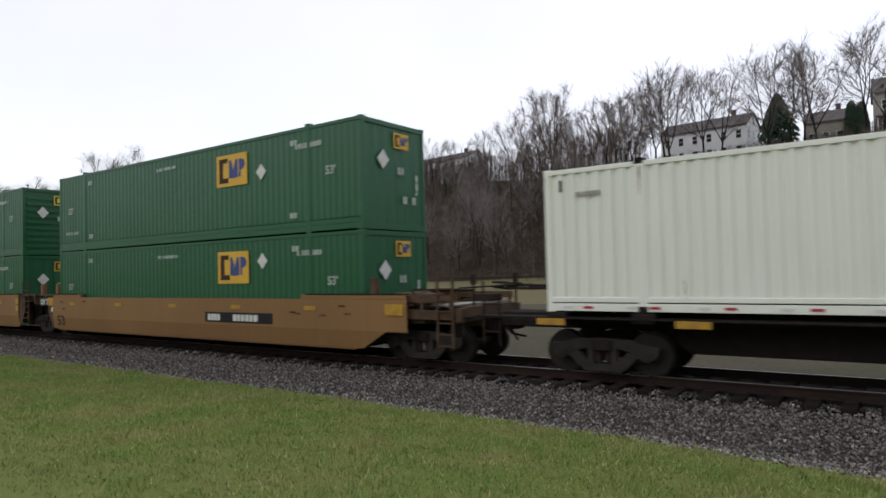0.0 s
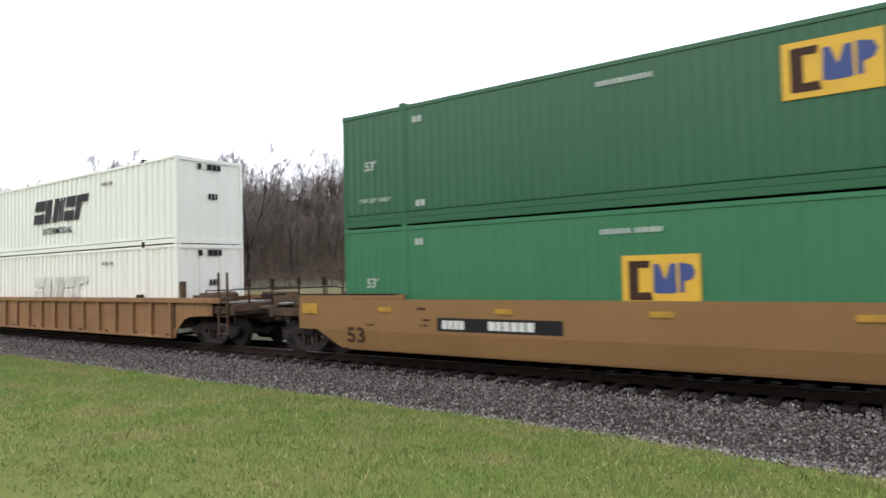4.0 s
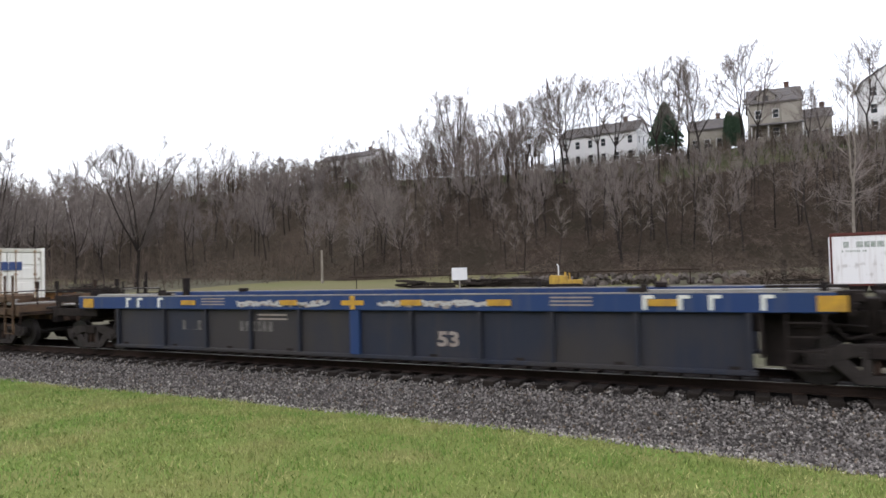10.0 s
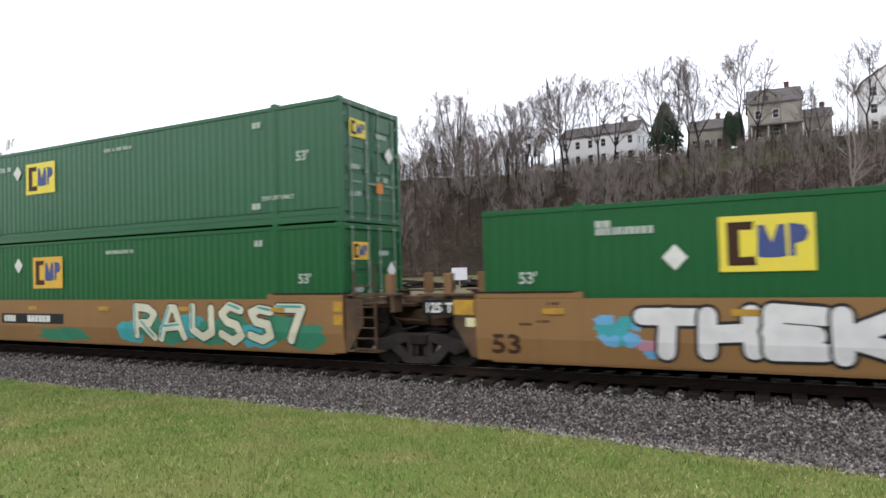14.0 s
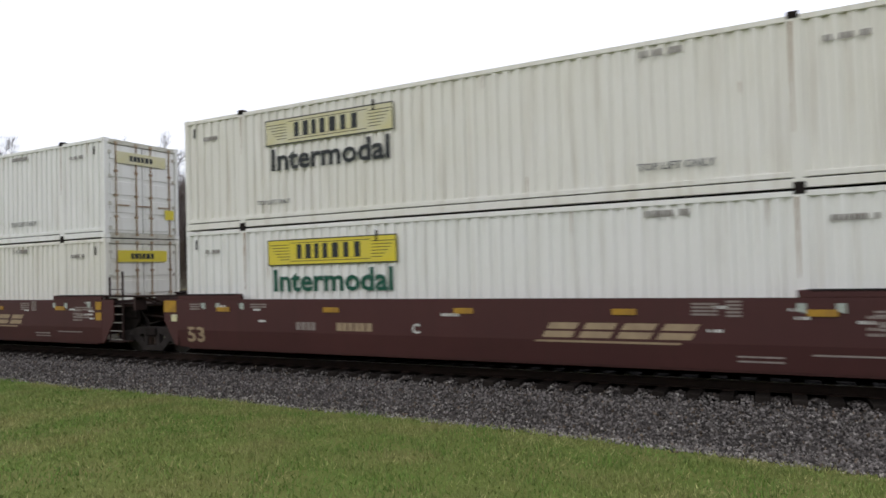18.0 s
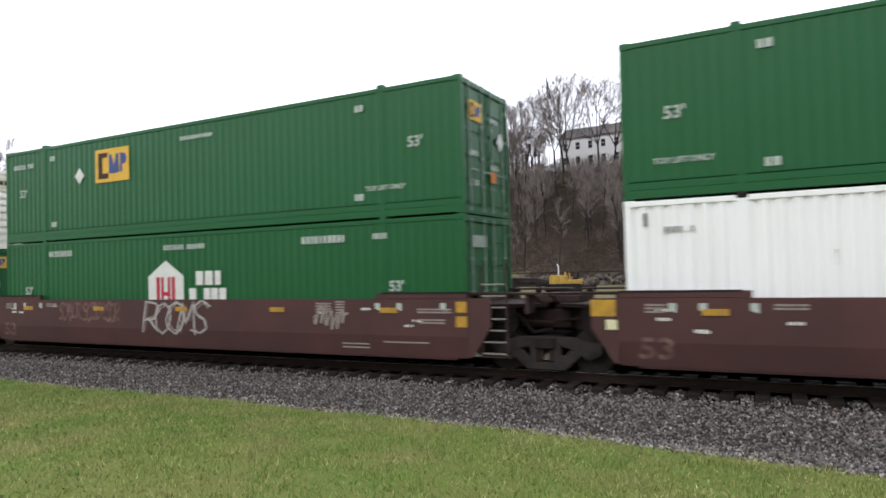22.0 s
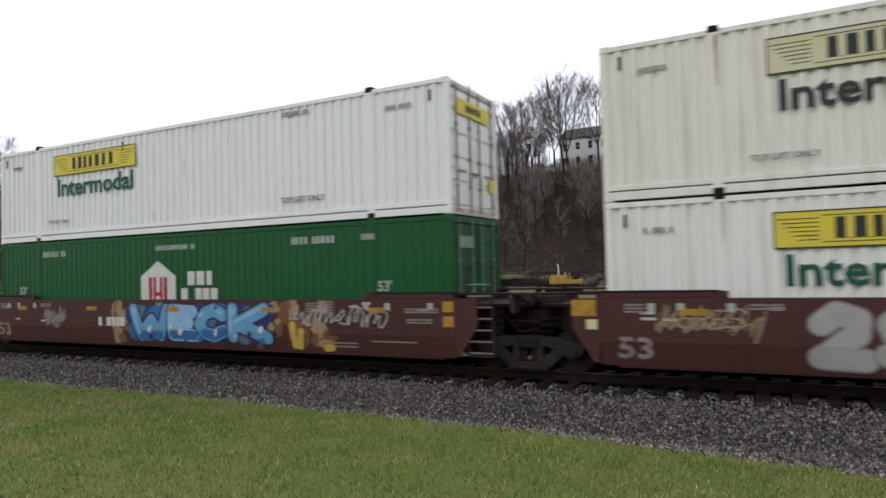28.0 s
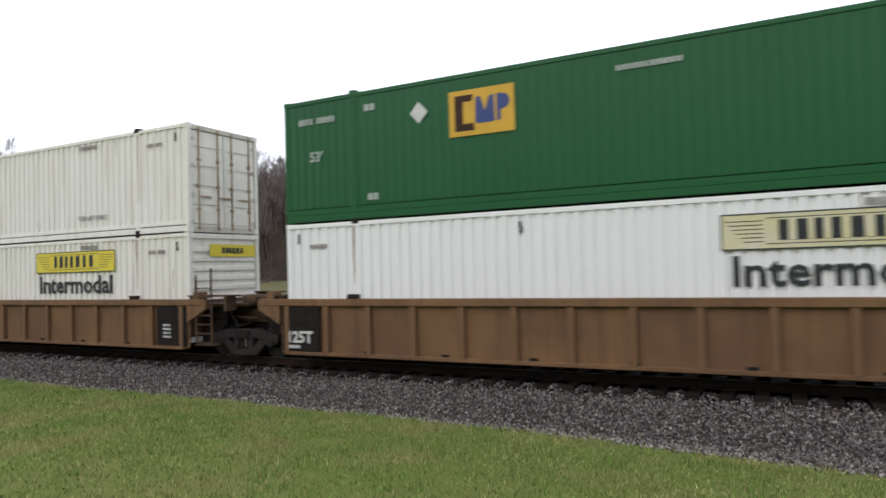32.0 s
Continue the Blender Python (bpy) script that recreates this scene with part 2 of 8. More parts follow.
# ---- building blocks ----
class Shape:
    """Collects simple solids into one mesh."""

    def __init__(self):
        self.v, self.f = [], []

    def add(self, verts, faces):
        k = len(self.v)
        self.v.extend(verts)
        self.f.extend([tuple(i + k for i in f) for f in faces])
        return self

    def box(self, x0, x1, y0, y1, z0, z1):
        return self.add([(x0, y0, z0), (x1, y0, z0), (x1, y1, z0), (x0, y1, z0), (x0, y0, z1), (x1, y0, z1), (x1, y1, z1), (x0, y1, z1)],
                        [(0, 3, 2, 1), (4, 5, 6, 7), (0, 1, 5, 4), (1, 2, 6, 5), (2, 3, 7, 6), (3, 0, 4, 7)])

    def plate(self, outline, y, thick):
        """An outline in x, z (seen from -y, anticlockwise) made into a plate; y is a number or a function of z."""
        at = y if callable(y) else (lambda z: y)
        n = len(outline)
        self.add([(x, at(z), z) for x, z in outline] + [(x, at(z) + thick, z) for x, z in outline],
                 [tuple(range(n)), tuple(range(2 * n - 1, n - 1, -1))] + [(i, i + n, (i + 1) % n + n, (i + 1) % n) for i in range(n)])
        return self

    def prism(self, outline, x0, x1):
        """An outline in y, z drawn out along x."""
        n = len(outline)
        self.add([(x0, y, z) for y, z in outline] + [(x1, y, z) for y, z in outline],
                 [tuple(range(n - 1, -1, -1)), tuple(range(n, 2 * n))] + [(i, (i + 1) % n, (i + 1) % n + n, i + n) for i in range(n)])
        return self

    def rod(self, a, b, r, n=6, r2=None):
        a, b = Vector(a), Vector(b)
        d = (b - a).normalized()
        u = d.orthogonal().normalized()
        w = d.cross(u)
        r2 = r if r2 is None else r2
        ring = [(math.cos(2 * math.pi * i / n), math.sin(2 * math.pi * i / n)) for i in range(n)]
        self.add([tuple(a + (u * c + w * s) * r) for c, s in ring] + [tuple(b + (u * c + w * s) * r2) for c, s in ring],
                 [tuple(range(n - 1, -1, -1)), tuple(range(n, 2 * n))] + [(i, (i + 1) % n, (i + 1) % n + n, i + n) for i in range(n)])
        return self

    def mesh(self, name, mat, bevel=0.0, smooth=False):
        me = bpy.data.meshes.new(name)
        me.from_pydata(self.v, [], self.f)
        if bevel:
            bm = bmesh.new()
            bm.from_mesh(me)
            bmesh.ops.recalc_face_normals(bm, faces=bm.faces)
            bmesh.ops.bevel(bm, geom=[e for e in bm.edges if len(e.link_faces) == 2 and e.calc_face_angle(0) > 0.6], offset=bevel, segments=1, affect="EDGES", clamp_overlap=True)
            bm.to_mesh(me)
            bm.free()
        if smooth:
            me.shade_smooth()
        me.materials.append(mat)
        return me


MESHES = {}


def part(name, shape, mat, parent, label="", at=None, bevel=0.0, smooth=False, key=None):
    """Links a shape (or a kept mesh) as one mesh object under a thing or a part. Alike parts share a mesh by their key."""
    full = (key, mat.name) if key else None
    if full and full in MESHES:
        me = MESHES[full]
    else:
        if callable(shape):
            shape = shape()
        me = shape if isinstance(shape, bpy.types.Mesh) else shape.mesh(name, mat, bevel, smooth)
        if full:
            MESHES[full] = me
    ob = new(name, me)
    ob.parent = parent
    if at is not None:
        ob.matrix_basis = at if isinstance(at, Matrix) else Matrix.Translation(at)
    return tagged(ob, label) if label else ob


LETTERS = {}


def letters(text, height, shear=0.0, bold=0.0, width=1.0):
    """A mesh of raised letters in the x, z plane, standing at the origin, facing -y."""
    key = (text, height, shear, bold, width)
    if key not in LETTERS:
        cu = bpy.data.curves.new("lettering", "FONT")
        cu.body, cu.size, cu.shear, cu.offset, cu.extrude = text, height / 0.72, shear, bold, 0.002
        cu.resolution_u = 2
        ob = bpy.data.objects.new("lettering", cu)
        scene.collection.objects.link(ob)
        me = bpy.data.meshes.new_from_object(ob.evaluated_get(bpy.context.evaluated_depsgraph_get()))
        bpy.data.objects.remove(ob)
        me.transform(Matrix.Rotation(math.pi / 2, 4, "X") @ Matrix.Diagonal((width, 1, 1, 1)))
        LETTERS[key] = me
    return LETTERS[key]


def lettering(name, text, height, mat, parent, at, shear=0.0, bold=0.0, width=1.0, face=0.0, label=""):
    """Letters on a side (face 0) or an end that looks to +x (face 90)."""
    me = letters(text, height, shear, bold, width).copy()
    me.materials.clear()
    me.materials.append(mat)
    return part(name, me, mat, parent, label, at=pose(*at, 0, 0, face))


def bars(count, height, gap=0.25, aspect=0.55, seed=0):
    """A row of character-sized bars on one base line, from the origin along x."""
    rnd, x = random.Random(seed), 0.0
    top, base = [], min(0.005, height * 0.1)
    for i in range(count):
        w = height * aspect * rnd.uniform(0.75, 1.1)
        if rnd.random() > 0.10 or i in (0, count - 1):
            top += [(x, base), (x, height), (x + w, height), (x + w, base)]
        x += w + height * gap * rnd.uniform(0.6, 1.2)
    return Shape().plate([(top[0][0], 0), (top[-1][0], 0)] + top[::-1], 0, 0.003)

# ---- containers ----
LEN, HIGH, WIDE = 16.154, 2.896, 2.591
POST = LEN / 2 - 1.981  # the lifting posts stand forty feet apart


def corrugated(x0, x1, z0, z1, y, pitch, depth, flat=0.32, edge=0.08):
    """A ribbed side sheet that looks to -y."""
    n = max(1, round((x1 - x0) / pitch))
    p = (x1 - x0) / n
    line = [(x0, 0)]
    for i in range(n):
        a = x0 + i * p
        line += [(a + p * edge, 0), (a + p * (0.5 - flat / 2), depth), (a + p * (0.5 + flat / 2), depth), (a + p * (1 - edge), 0)]
    line.append((x1, 0))
    s, m = Shape(), len(line)
    s.add([(x, y + d, z0) for x, d in line] + [(x, y + d, z1) for x, d in line] +
          [(x, y + 0.07, z0) for x, d in line] + [(x, y + 0.07, z1) for x, d in line],
          [(i, i + 1, i + 1 + m, i + m) for i in range(m - 1)] + [(i + 1 + 2 * m, i + 2 * m, i + 3 * m, i + 1 + 3 * m) for i in range(m - 1)])
    return s


def container_shell(ob, paint, frame_paint, style):
    """Frame, posts, ribbed sides, roof and floor, shared between alike containers."""
    pitch, depth, flat, edge = {"fine": (0.235, 0.013, 0.36, 0.10), "white": (0.25, 0.046, 0.44, 0.20), "broad": (0.36, 0.046, 0.44, 0.20)}[style]
    skirt = 0.33 if style == "fine" else 0.29
    h, w = LEN / 2, WIDE / 2
    k = style
    for side, turn in ((0, 0), (1, 180)):
        at = pose(0, 0, 0, 0, 0, turn)
        for a, b, nm in ((-h + 0.09, -POST - 0.08, "l"), (-POST + 0.08, POST - 0.08, "m"), (POST + 0.08, h - 0.09, "r")):
            part("side_panel", lambda: corrugated(a, b, skirt, HIGH - 0.11, -w + 0.012, pitch, depth, flat, edge), paint, ob, at=at, key="side" + nm + k)
        part("top_rail", lambda: Shape().box(-h + 0.1, h - 0.1, -w, -w + 0.06, HIGH - 0.11, HIGH - 0.015), frame_paint, ob, at=at, bevel=0.006, key="toprail" + k)
        part("bottom_rail", lambda: Shape().box(-h + 0.1, h - 0.1, -w, -w + 0.08, 0.02, 0.17), frame_paint, ob, at=at, bevel=0.006, key="botrail" + k)
        if style == "fine":
            part("skirt_rail", lambda: Shape().box(-h + 0.1, h - 0.1, -w + 0.004, -w + 0.08, 0.172, 0.305), frame_paint, ob, at=at, bevel=0.008, key="skirt" + k)
            # recess in darker green: its shadow line is put into the colour
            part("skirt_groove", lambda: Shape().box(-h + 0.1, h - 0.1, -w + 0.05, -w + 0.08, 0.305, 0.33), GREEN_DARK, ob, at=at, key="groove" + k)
        else:
            part("skirt_rail", lambda: Shape().box(-h + 0.1, h - 0.1, -w + 0.004, -w + 0.08, 0.195, skirt), frame_paint, ob, at=at, bevel=0.008, key="skirt" + k)
            # recess in dark colour, standing in for the shadow line between rails
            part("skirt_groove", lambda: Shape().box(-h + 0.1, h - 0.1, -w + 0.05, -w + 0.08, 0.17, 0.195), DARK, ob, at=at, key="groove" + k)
        for x in (-h, h - 0.10):
            part("corner_post", lambda: Shape().box(0, 0.10, -w, -w + 0.12, 0.12, HIGH - 0.12), frame_paint, ob, at=at @ Matrix.Translation((x, 0, 0)), bevel=0.008, key="post" + k)
        for x in (-POST, POST):
            part("lifting_post", lambda: Shape().box(-0.08, 0.08, -w - 0.003, -w + 0.1, 0.0, HIGH - 0.1), frame_paint, ob, at=at @ Matrix.Translation((x, 0, 0)), bevel=0.008, key="lift" + k)
        for x, z in [(-h, 0), (h - 0.18, 0), (-h, HIGH - 0.12), (h - 0.18, HIGH - 0.12), (-POST - 0.09, HIGH - 0.10), (POST - 0.09, HIGH - 0.10), (-POST - 0.09, 0), (POST - 0.09, 0)]:
            inner = abs(x) < POST + 0.2
            part("corner_casting", lambda: Shape().box(0, 0.18, -w - 0.006, -w + 0.16, 0, 0.12).box(0.06, 0.12, -w - 0.009, -w - 0.004, 0.035, 0.085),
                 DARK if (inner and style != "fine") else frame_paint, ob, at=at @ Matrix.Translation((x, 0, z + (0.03 if inner and z else 0))), bevel=0.01, key="casting" + k + str(inner))
    part("roof", lambda: Shape().prism([(-w + 0.05, HIGH - 0.05), (w - 0.05, HIGH - 0.05), (w - 0.05, HIGH - 0.03), (0, HIGH - 0.02), (-w + 0.05, HIGH - 0.03)], -h + 0.05, h - 0.05), paint, ob, key="roof" + k)
    part("underframe", lambda: Shape().box(-h + 0.1, h - 0.1, -w + 0.09, w - 0.09, 0.04, 0.16), DARK, ob, key="under")
    part("rear_end", lambda: Shape().box(-h + 0.02, -h + 0.07, -w + 0.1, w - 0.1, 0.02, HIGH - 0.02), paint, ob, key="rear" + k)


def door_end(ob, paint, frame_paint, bar_paint):
    """Two doors with locking bars, hinges and keepers, on the end that looks to +x."""
    h, w = LEN / 2, WIDE / 2
    part("door_header", lambda: Shape().box(h - 0.1, h - 0.005, -w + 0.1, w - 0.1, HIGH - 0.15, HIGH - 0.02), frame_paint, ob, bevel=0.006, key="header")
    part("door_sill", lambda: Shape().box(h - 0.1, h - 0.005, -w + 0.1, w - 0.1, 0.0, 0.14), frame_paint, ob, bevel=0.006, key="sill")
    for s in (-1, 1):
        y0, y1 = (-w + 0.12, -0.012) if s < 0 else (0.012, w - 0.12)

        def leaf():
            sh = Shape().box(h - 0.09, h - 0.05, y0, y1, 0.15, HIGH - 0.16)
            return sh
        door = part("door", leaf, paint, ob, bevel=0.008, key="door%d" % s)
        for i in range(5):
            part("raised_panel", lambda: Shape().box(h - 0.05, h - 0.026, y0 + 0.07, y1 - 0.07, 0.0, 0.40), paint, door, at=(0, 0, 0.22 + i * 0.52), bevel=0.012, key="rpanel%d" % s)
        for f in (0.22, 0.80):
            y = y0 + (y1 - y0) * f

            def lock():
                sh = Shape().rod((h - 0.005, y, 0.06), (h - 0.005, y, HIGH - 0.06), 0.022, 8)
                for z in (0.1, 0.62, 1.25, 1.95, HIGH - 0.12):
                    sh.box(h - 0.04, h + 0.012, y - 0.055, y + 0.055, z - 0.03, z + 0.03)
                sh.box(h - 0.01, h + 0.012, min(y, y - s * 0.42), max(y, y - s * 0.42), 0.94, 0.98)
                return sh
            part("locking_bar", lock, bar_paint, door, key="lock%d%g" % (s, f))
        for z in (0.3, 1.0, 1.8, 2.5):
            part("hinge", lambda: Shape().box(-0.02, 0.02, -0.09, 0.09, -0.05, 0.05), frame_paint, door, at=(h - 0.03, y0 + 0.03 if s < 0 else y1 - 0.03, z), bevel=0.006, key="hinge")


def rust_run(ob, x, top, length, width, seed):
    """A tapering run of rust down a white side."""
    rnd = random.Random(seed)
    left = [(-width * (1 - 0.75 * i / 6) * rnd.uniform(0.5, 1.0), -length * i / 6) for i in range(7)]
    right = [(width * (1 - 0.75 * i / 6) * rnd.uniform(0.5, 1.0), -length * i / 6) for i in range(6, -1, -1)]
    part("rust_run", Shape().plate(left + right, -0.002, 0.003), RUST_RUN, ob, at=(x, -OUT - 0.002, top))


def nose_end(ob, paint, frame_paint, ribs):
    """The plain front end: a ribbed sheet in a frame, with or without cross bars."""
    h, w = LEN / 2, WIDE / 2
    part("end_header", lambda: Shape().box(h - 0.1, h - 0.005, -w + 0.1, w - 0.1, HIGH - 0.15, HIGH - 0.02), frame_paint, ob, bevel=0.006, key="header")
    part("end_sill", lambda: Shape().box(h - 0.1, h - 0.005, -w + 0.1, w - 0.1, 0.0, 0.16), frame_paint, ob, bevel=0.006, key="nsill")
    if ribs:
        def sheet():
            sh = Shape().box(h - 0.09, h - 0.06, -w + 0.1, w - 0.1, 0.15, HIGH - 0.14)
            return sh
        part("end_panel", sheet, paint, ob, bevel=0.01, key="nose_ribs")
        for i in range(9):
            part("end_rib", lambda: Shape().prism([(-w + 0.16, 0), (w - 0.16, 0), (w - 0.16, 0.13), (-w + 0.16, 0.13)], h - 0.059, h - 0.015), paint, ob, at=(0, 0, 0.30 + i * 0.26), bevel=0.012, key="nose_rib")
    else:
        part("end_panel", lambda: corrugated(-w + 0.1, w - 0.1, 0.15, HIGH - 0.14, 0.0, 0.42, 0.02), paint, ob, at=pose(h - 0.03, 0, 0, 0, 0, 90), key="nose_plain")


OUT = WIDE / 2 + 0.008  # markings lie just proud of the side


def side_at(x, z, lift=0.0):
    """x from the left end of the side that faces the camera."""
    return (x - LEN / 2, -OUT - lift, z)


def emblem(ob, x, z, w=1.45, h=0.95, panel=None, end=False):
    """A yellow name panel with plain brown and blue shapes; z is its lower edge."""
    panel = panel or MARK_YELLOW
    at = pose(LEN / 2 + 0.012, x, z, 0, 0, 90) if end else pose(*side_at(x, z))
    base = part("name_panel", lambda: Shape().box(0, w, -0.003, 0.003, 0, h), panel, ob, "yellow panel with brown and blue shapes", at=at, key="panel%g%g" % (w, h))

    def shape(points):
        return Shape().plate([(px * w, pz * h) for px, pz in points], -0.007, 0.004)
    k = "%g%g" % (w, h)
    part("brown_shape", lambda: shape([(0.09, 0.11), (0.40, 0.11), (0.38, 0.27), (0.22, 0.26), (0.22, 0.75), (0.36, 0.74), (0.38, 0.89), (0.09, 0.89)]), MARK_BROWN, base, key="brown" + k)
    part("blue_shape", lambda: shape([(0.41, 0.26), (0.48, 0.24), (0.64, 0.24), (0.71, 0.26), (0.70, 0.82), (0.63, 0.82), (0.56, 0.50), (0.49, 0.82), (0.42, 0.82)]), MARK_BLUE, base, key="blue" + k)
    part("blue_shape", lambda: shape([(0.74, 0.26), (0.80, 0.26), (0.80, 0.47), (0.90, 0.52), (0.94, 0.65), (0.90, 0.79), (0.74, 0.84)]), MARK_BLUE, base, key="bluep" + k)


def row_of_marks(ob, x, z, count, height, seed, mat=None, name="stencil_marking", end=False, aspect=0.55):
    at = pose(LEN / 2 + 0.012, x, z, 0, 0, 90) if end else pose(*side_at(x, z))
    part(name, lambda: bars(count, height, seed=seed, aspect=aspect), mat or MARK_SOFT, ob, at=at, key="bars%d%g%d%g" % (count, height, seed, aspect))


def placard(ob, x, z, size=0.235, end=False):
    at = pose(LEN / 2 + 0.014, x, z, 0, 0, 90) if end else pose(*side_at(x, z))
    part("diamond_placard", lambda: Shape().plate([(0, -size), (size * 0.92, 0), (0, size), (-size * 0.92, 0)], -0.004, 0.005), MARK_WHITE, ob, "white diamond placard", at=at, key="diamond%g" % size)


def fifty_three(ob, x, z, mat=None, height=0.23):
    lettering("length_number", "53'", height, mat or MARK_SOFT, ob, side_at(x, z, 0.002), bold=0.008)


def new_container(name, label, paint, frame_paint, style, end, bar_paint=None, group="containers on the train"):
    ob = tagged(new(name), label, "container", group)
    container_shell(ob, paint, frame_paint, style)
    if end == "doors":
        door_end(ob, paint, frame_paint if style == "fine" else WHITE_DIRTY, bar_paint or RUST_RUN)
    else:
        nose_end(ob, paint, frame_paint, end == "ribs")
    return ob


def green_box(label, flip, end, paint=None, panel=None, seed=1, panel_x=None, panel_z=1.57, name="green_container", diamond=True, size=1.45):
    """A green container; flip puts the name panel towards its left end."""
    paint = paint or GREEN
    ob = new_container(name, label, paint, paint, "fine", end, GREEN_BAR if end == "doors" else None)
    x = panel_x if panel_x is not None else (4.43 if flip else 10.18)
    emblem(ob, x, panel_z, size, size * 0.655, panel=panel)
    if diamond:
        placard(ob, 3.70 if flip else 12.25, 2.2 if seed % 3 else 1.85)
    row_of_marks(ob, 7.9 if flip else 6.9, 2.42, 16, 0.10, seed)
    row_of_marks(ob, 2.3 if seed % 2 and flip else (0.45 if flip else 13.7), 2.30, 10, 0.14, seed + 1)
    fifty_three(ob, 0.75, 1.42)
    fifty_three(ob, 14.85, 1.50)
    lettering("lift_note", "TOP LIFT ONLY", 0.105, MARK_SOFT, ob, side_at(13.75 if flip else 0.55, 0.62, 0.002), bold=0.004)
    for mx, mz in ((2.3, 2.42), (2.35, 0.42), (13.5, 2.42), (13.45, 0.42)):
        row_of_marks(ob, mx, mz, 2, 0.15, seed + 3, aspect=0.8)
    if end == "doors":
        emblem(ob, -0.95, 2.02, 0.66, 0.42, panel, end=True)
        placard(ob, 0.75, 1.75, 0.22, end=True)
        for i, z in enumerate((2.3, 2.12, 1.25, 1.05, 0.62)):
            row_of_marks(ob, 0.2 if i % 2 else -0.95, z, 5, 0.12, seed + i, end=True)
        part("orange_placard", lambda: Shape().box(0, 0.3, -0.004, 0.002, 0, 0.26), AEROSOL["orange"], ob, at=pose(LEN / 2 + 0.014, 0.15, 0.75, 0, 0, 90), key="oplac")
    else:
        emblem(ob, -0.05, 2.2, 0.62, 0.42, panel, end=True)
        placard(ob, -0.5, 1.85, 0.26, end=True)
        row_of_marks(ob, 0.1, 1.5, 2, 0.2, seed, end=True)
        row_of_marks(ob, 0.30, 0.72, 3, 0.2, seed, end=True, aspect=0.9)
        part("upright_marking", lambda: bars(9, 0.09, seed=seed), MARK_WHITE, ob, at=pose(LEN / 2 + 0.012, 0.95, 1.0, 0, 0, 90) @ pose(0, 0, 0, 0, -90, 0), key="upright%d" % seed)
    return ob


def strip_panel(ob, x, z, panel, word_mat, w=3.66, end=False):
    """A yellow strip with plain dark blocks, over the word that names the service."""
    at = pose(LEN / 2 + 0.014, x, z, 0, 0, 90) if end else pose(*side_at(x, z))
    if end:
        base = part("name_panel", lambda: Shape().box(0, 1.7, -0.003, 0.003, 0, 0.34), panel, ob, "yellow name strip", at=at, key="hpe")
        part("name_marking", lambda: bars(6, 0.16, seed=3, aspect=0.75), MARK_CHARCOAL, base, at=(0.42, -0.008, 0.09), key="hbe")
        return
    base = part("name_panel", lambda: Shape().box(0, w, -0.003, 0.003, 0, 0.62), panel, ob, "yellow name strip with dark blocks", at=at, key="hp%g" % w)
    k = w / 3.2
    part("border", lambda: Shape().box(0, w, -0.006, 0, 0, 0.025).box(0, w, -0.006, 0, 0.595, 0.62).box(0, 0.025, -0.006, 0, 0.025, 0.595).box(w - 0.025, w, -0.006, 0, 0.025, 0.595), MARK_CHARCOAL, base, key="hbr%g" % w)
    part("name_marking", lambda: bars(7, 0.30 * k, gap=0.42, seed=3, aspect=0.50), MARK_CHARCOAL, base, at=(0.78 * k, -0.008, 0.15), key="hbl%g" % w)
    part("inner_frame", lambda: Shape().box(0.62 * k, w - 0.62 * k, -0.006, 0, 0.09, 0.105).box(0.62 * k, w - 0.62 * k, -0.006, 0, 0.52, 0.535), MARK_CHARCOAL, base, key="hif%g" % w)
    for s_ in (0, 1):
        for i in range(6):
            a, b = (0.06 + 0.06 * i, 0.58 * k) if not s_ else (w - 0.58 * k, w - 0.06 - 0.06 * i)
            part("wing_line", lambda: Shape().box(a, b, -0.006, 0, 0.48 - 0.07 * i, 0.495 - 0.07 * i), MARK_CHARCOAL, base, key="hwl%g%d%d" % (w, s_, i))
    if word_mat:
        lettering("service_word", "Intermodal", 0.52, word_mat, ob, side_at(x + 0.13, z - 0.60, 0.002), bold=0.016, width=1.075)


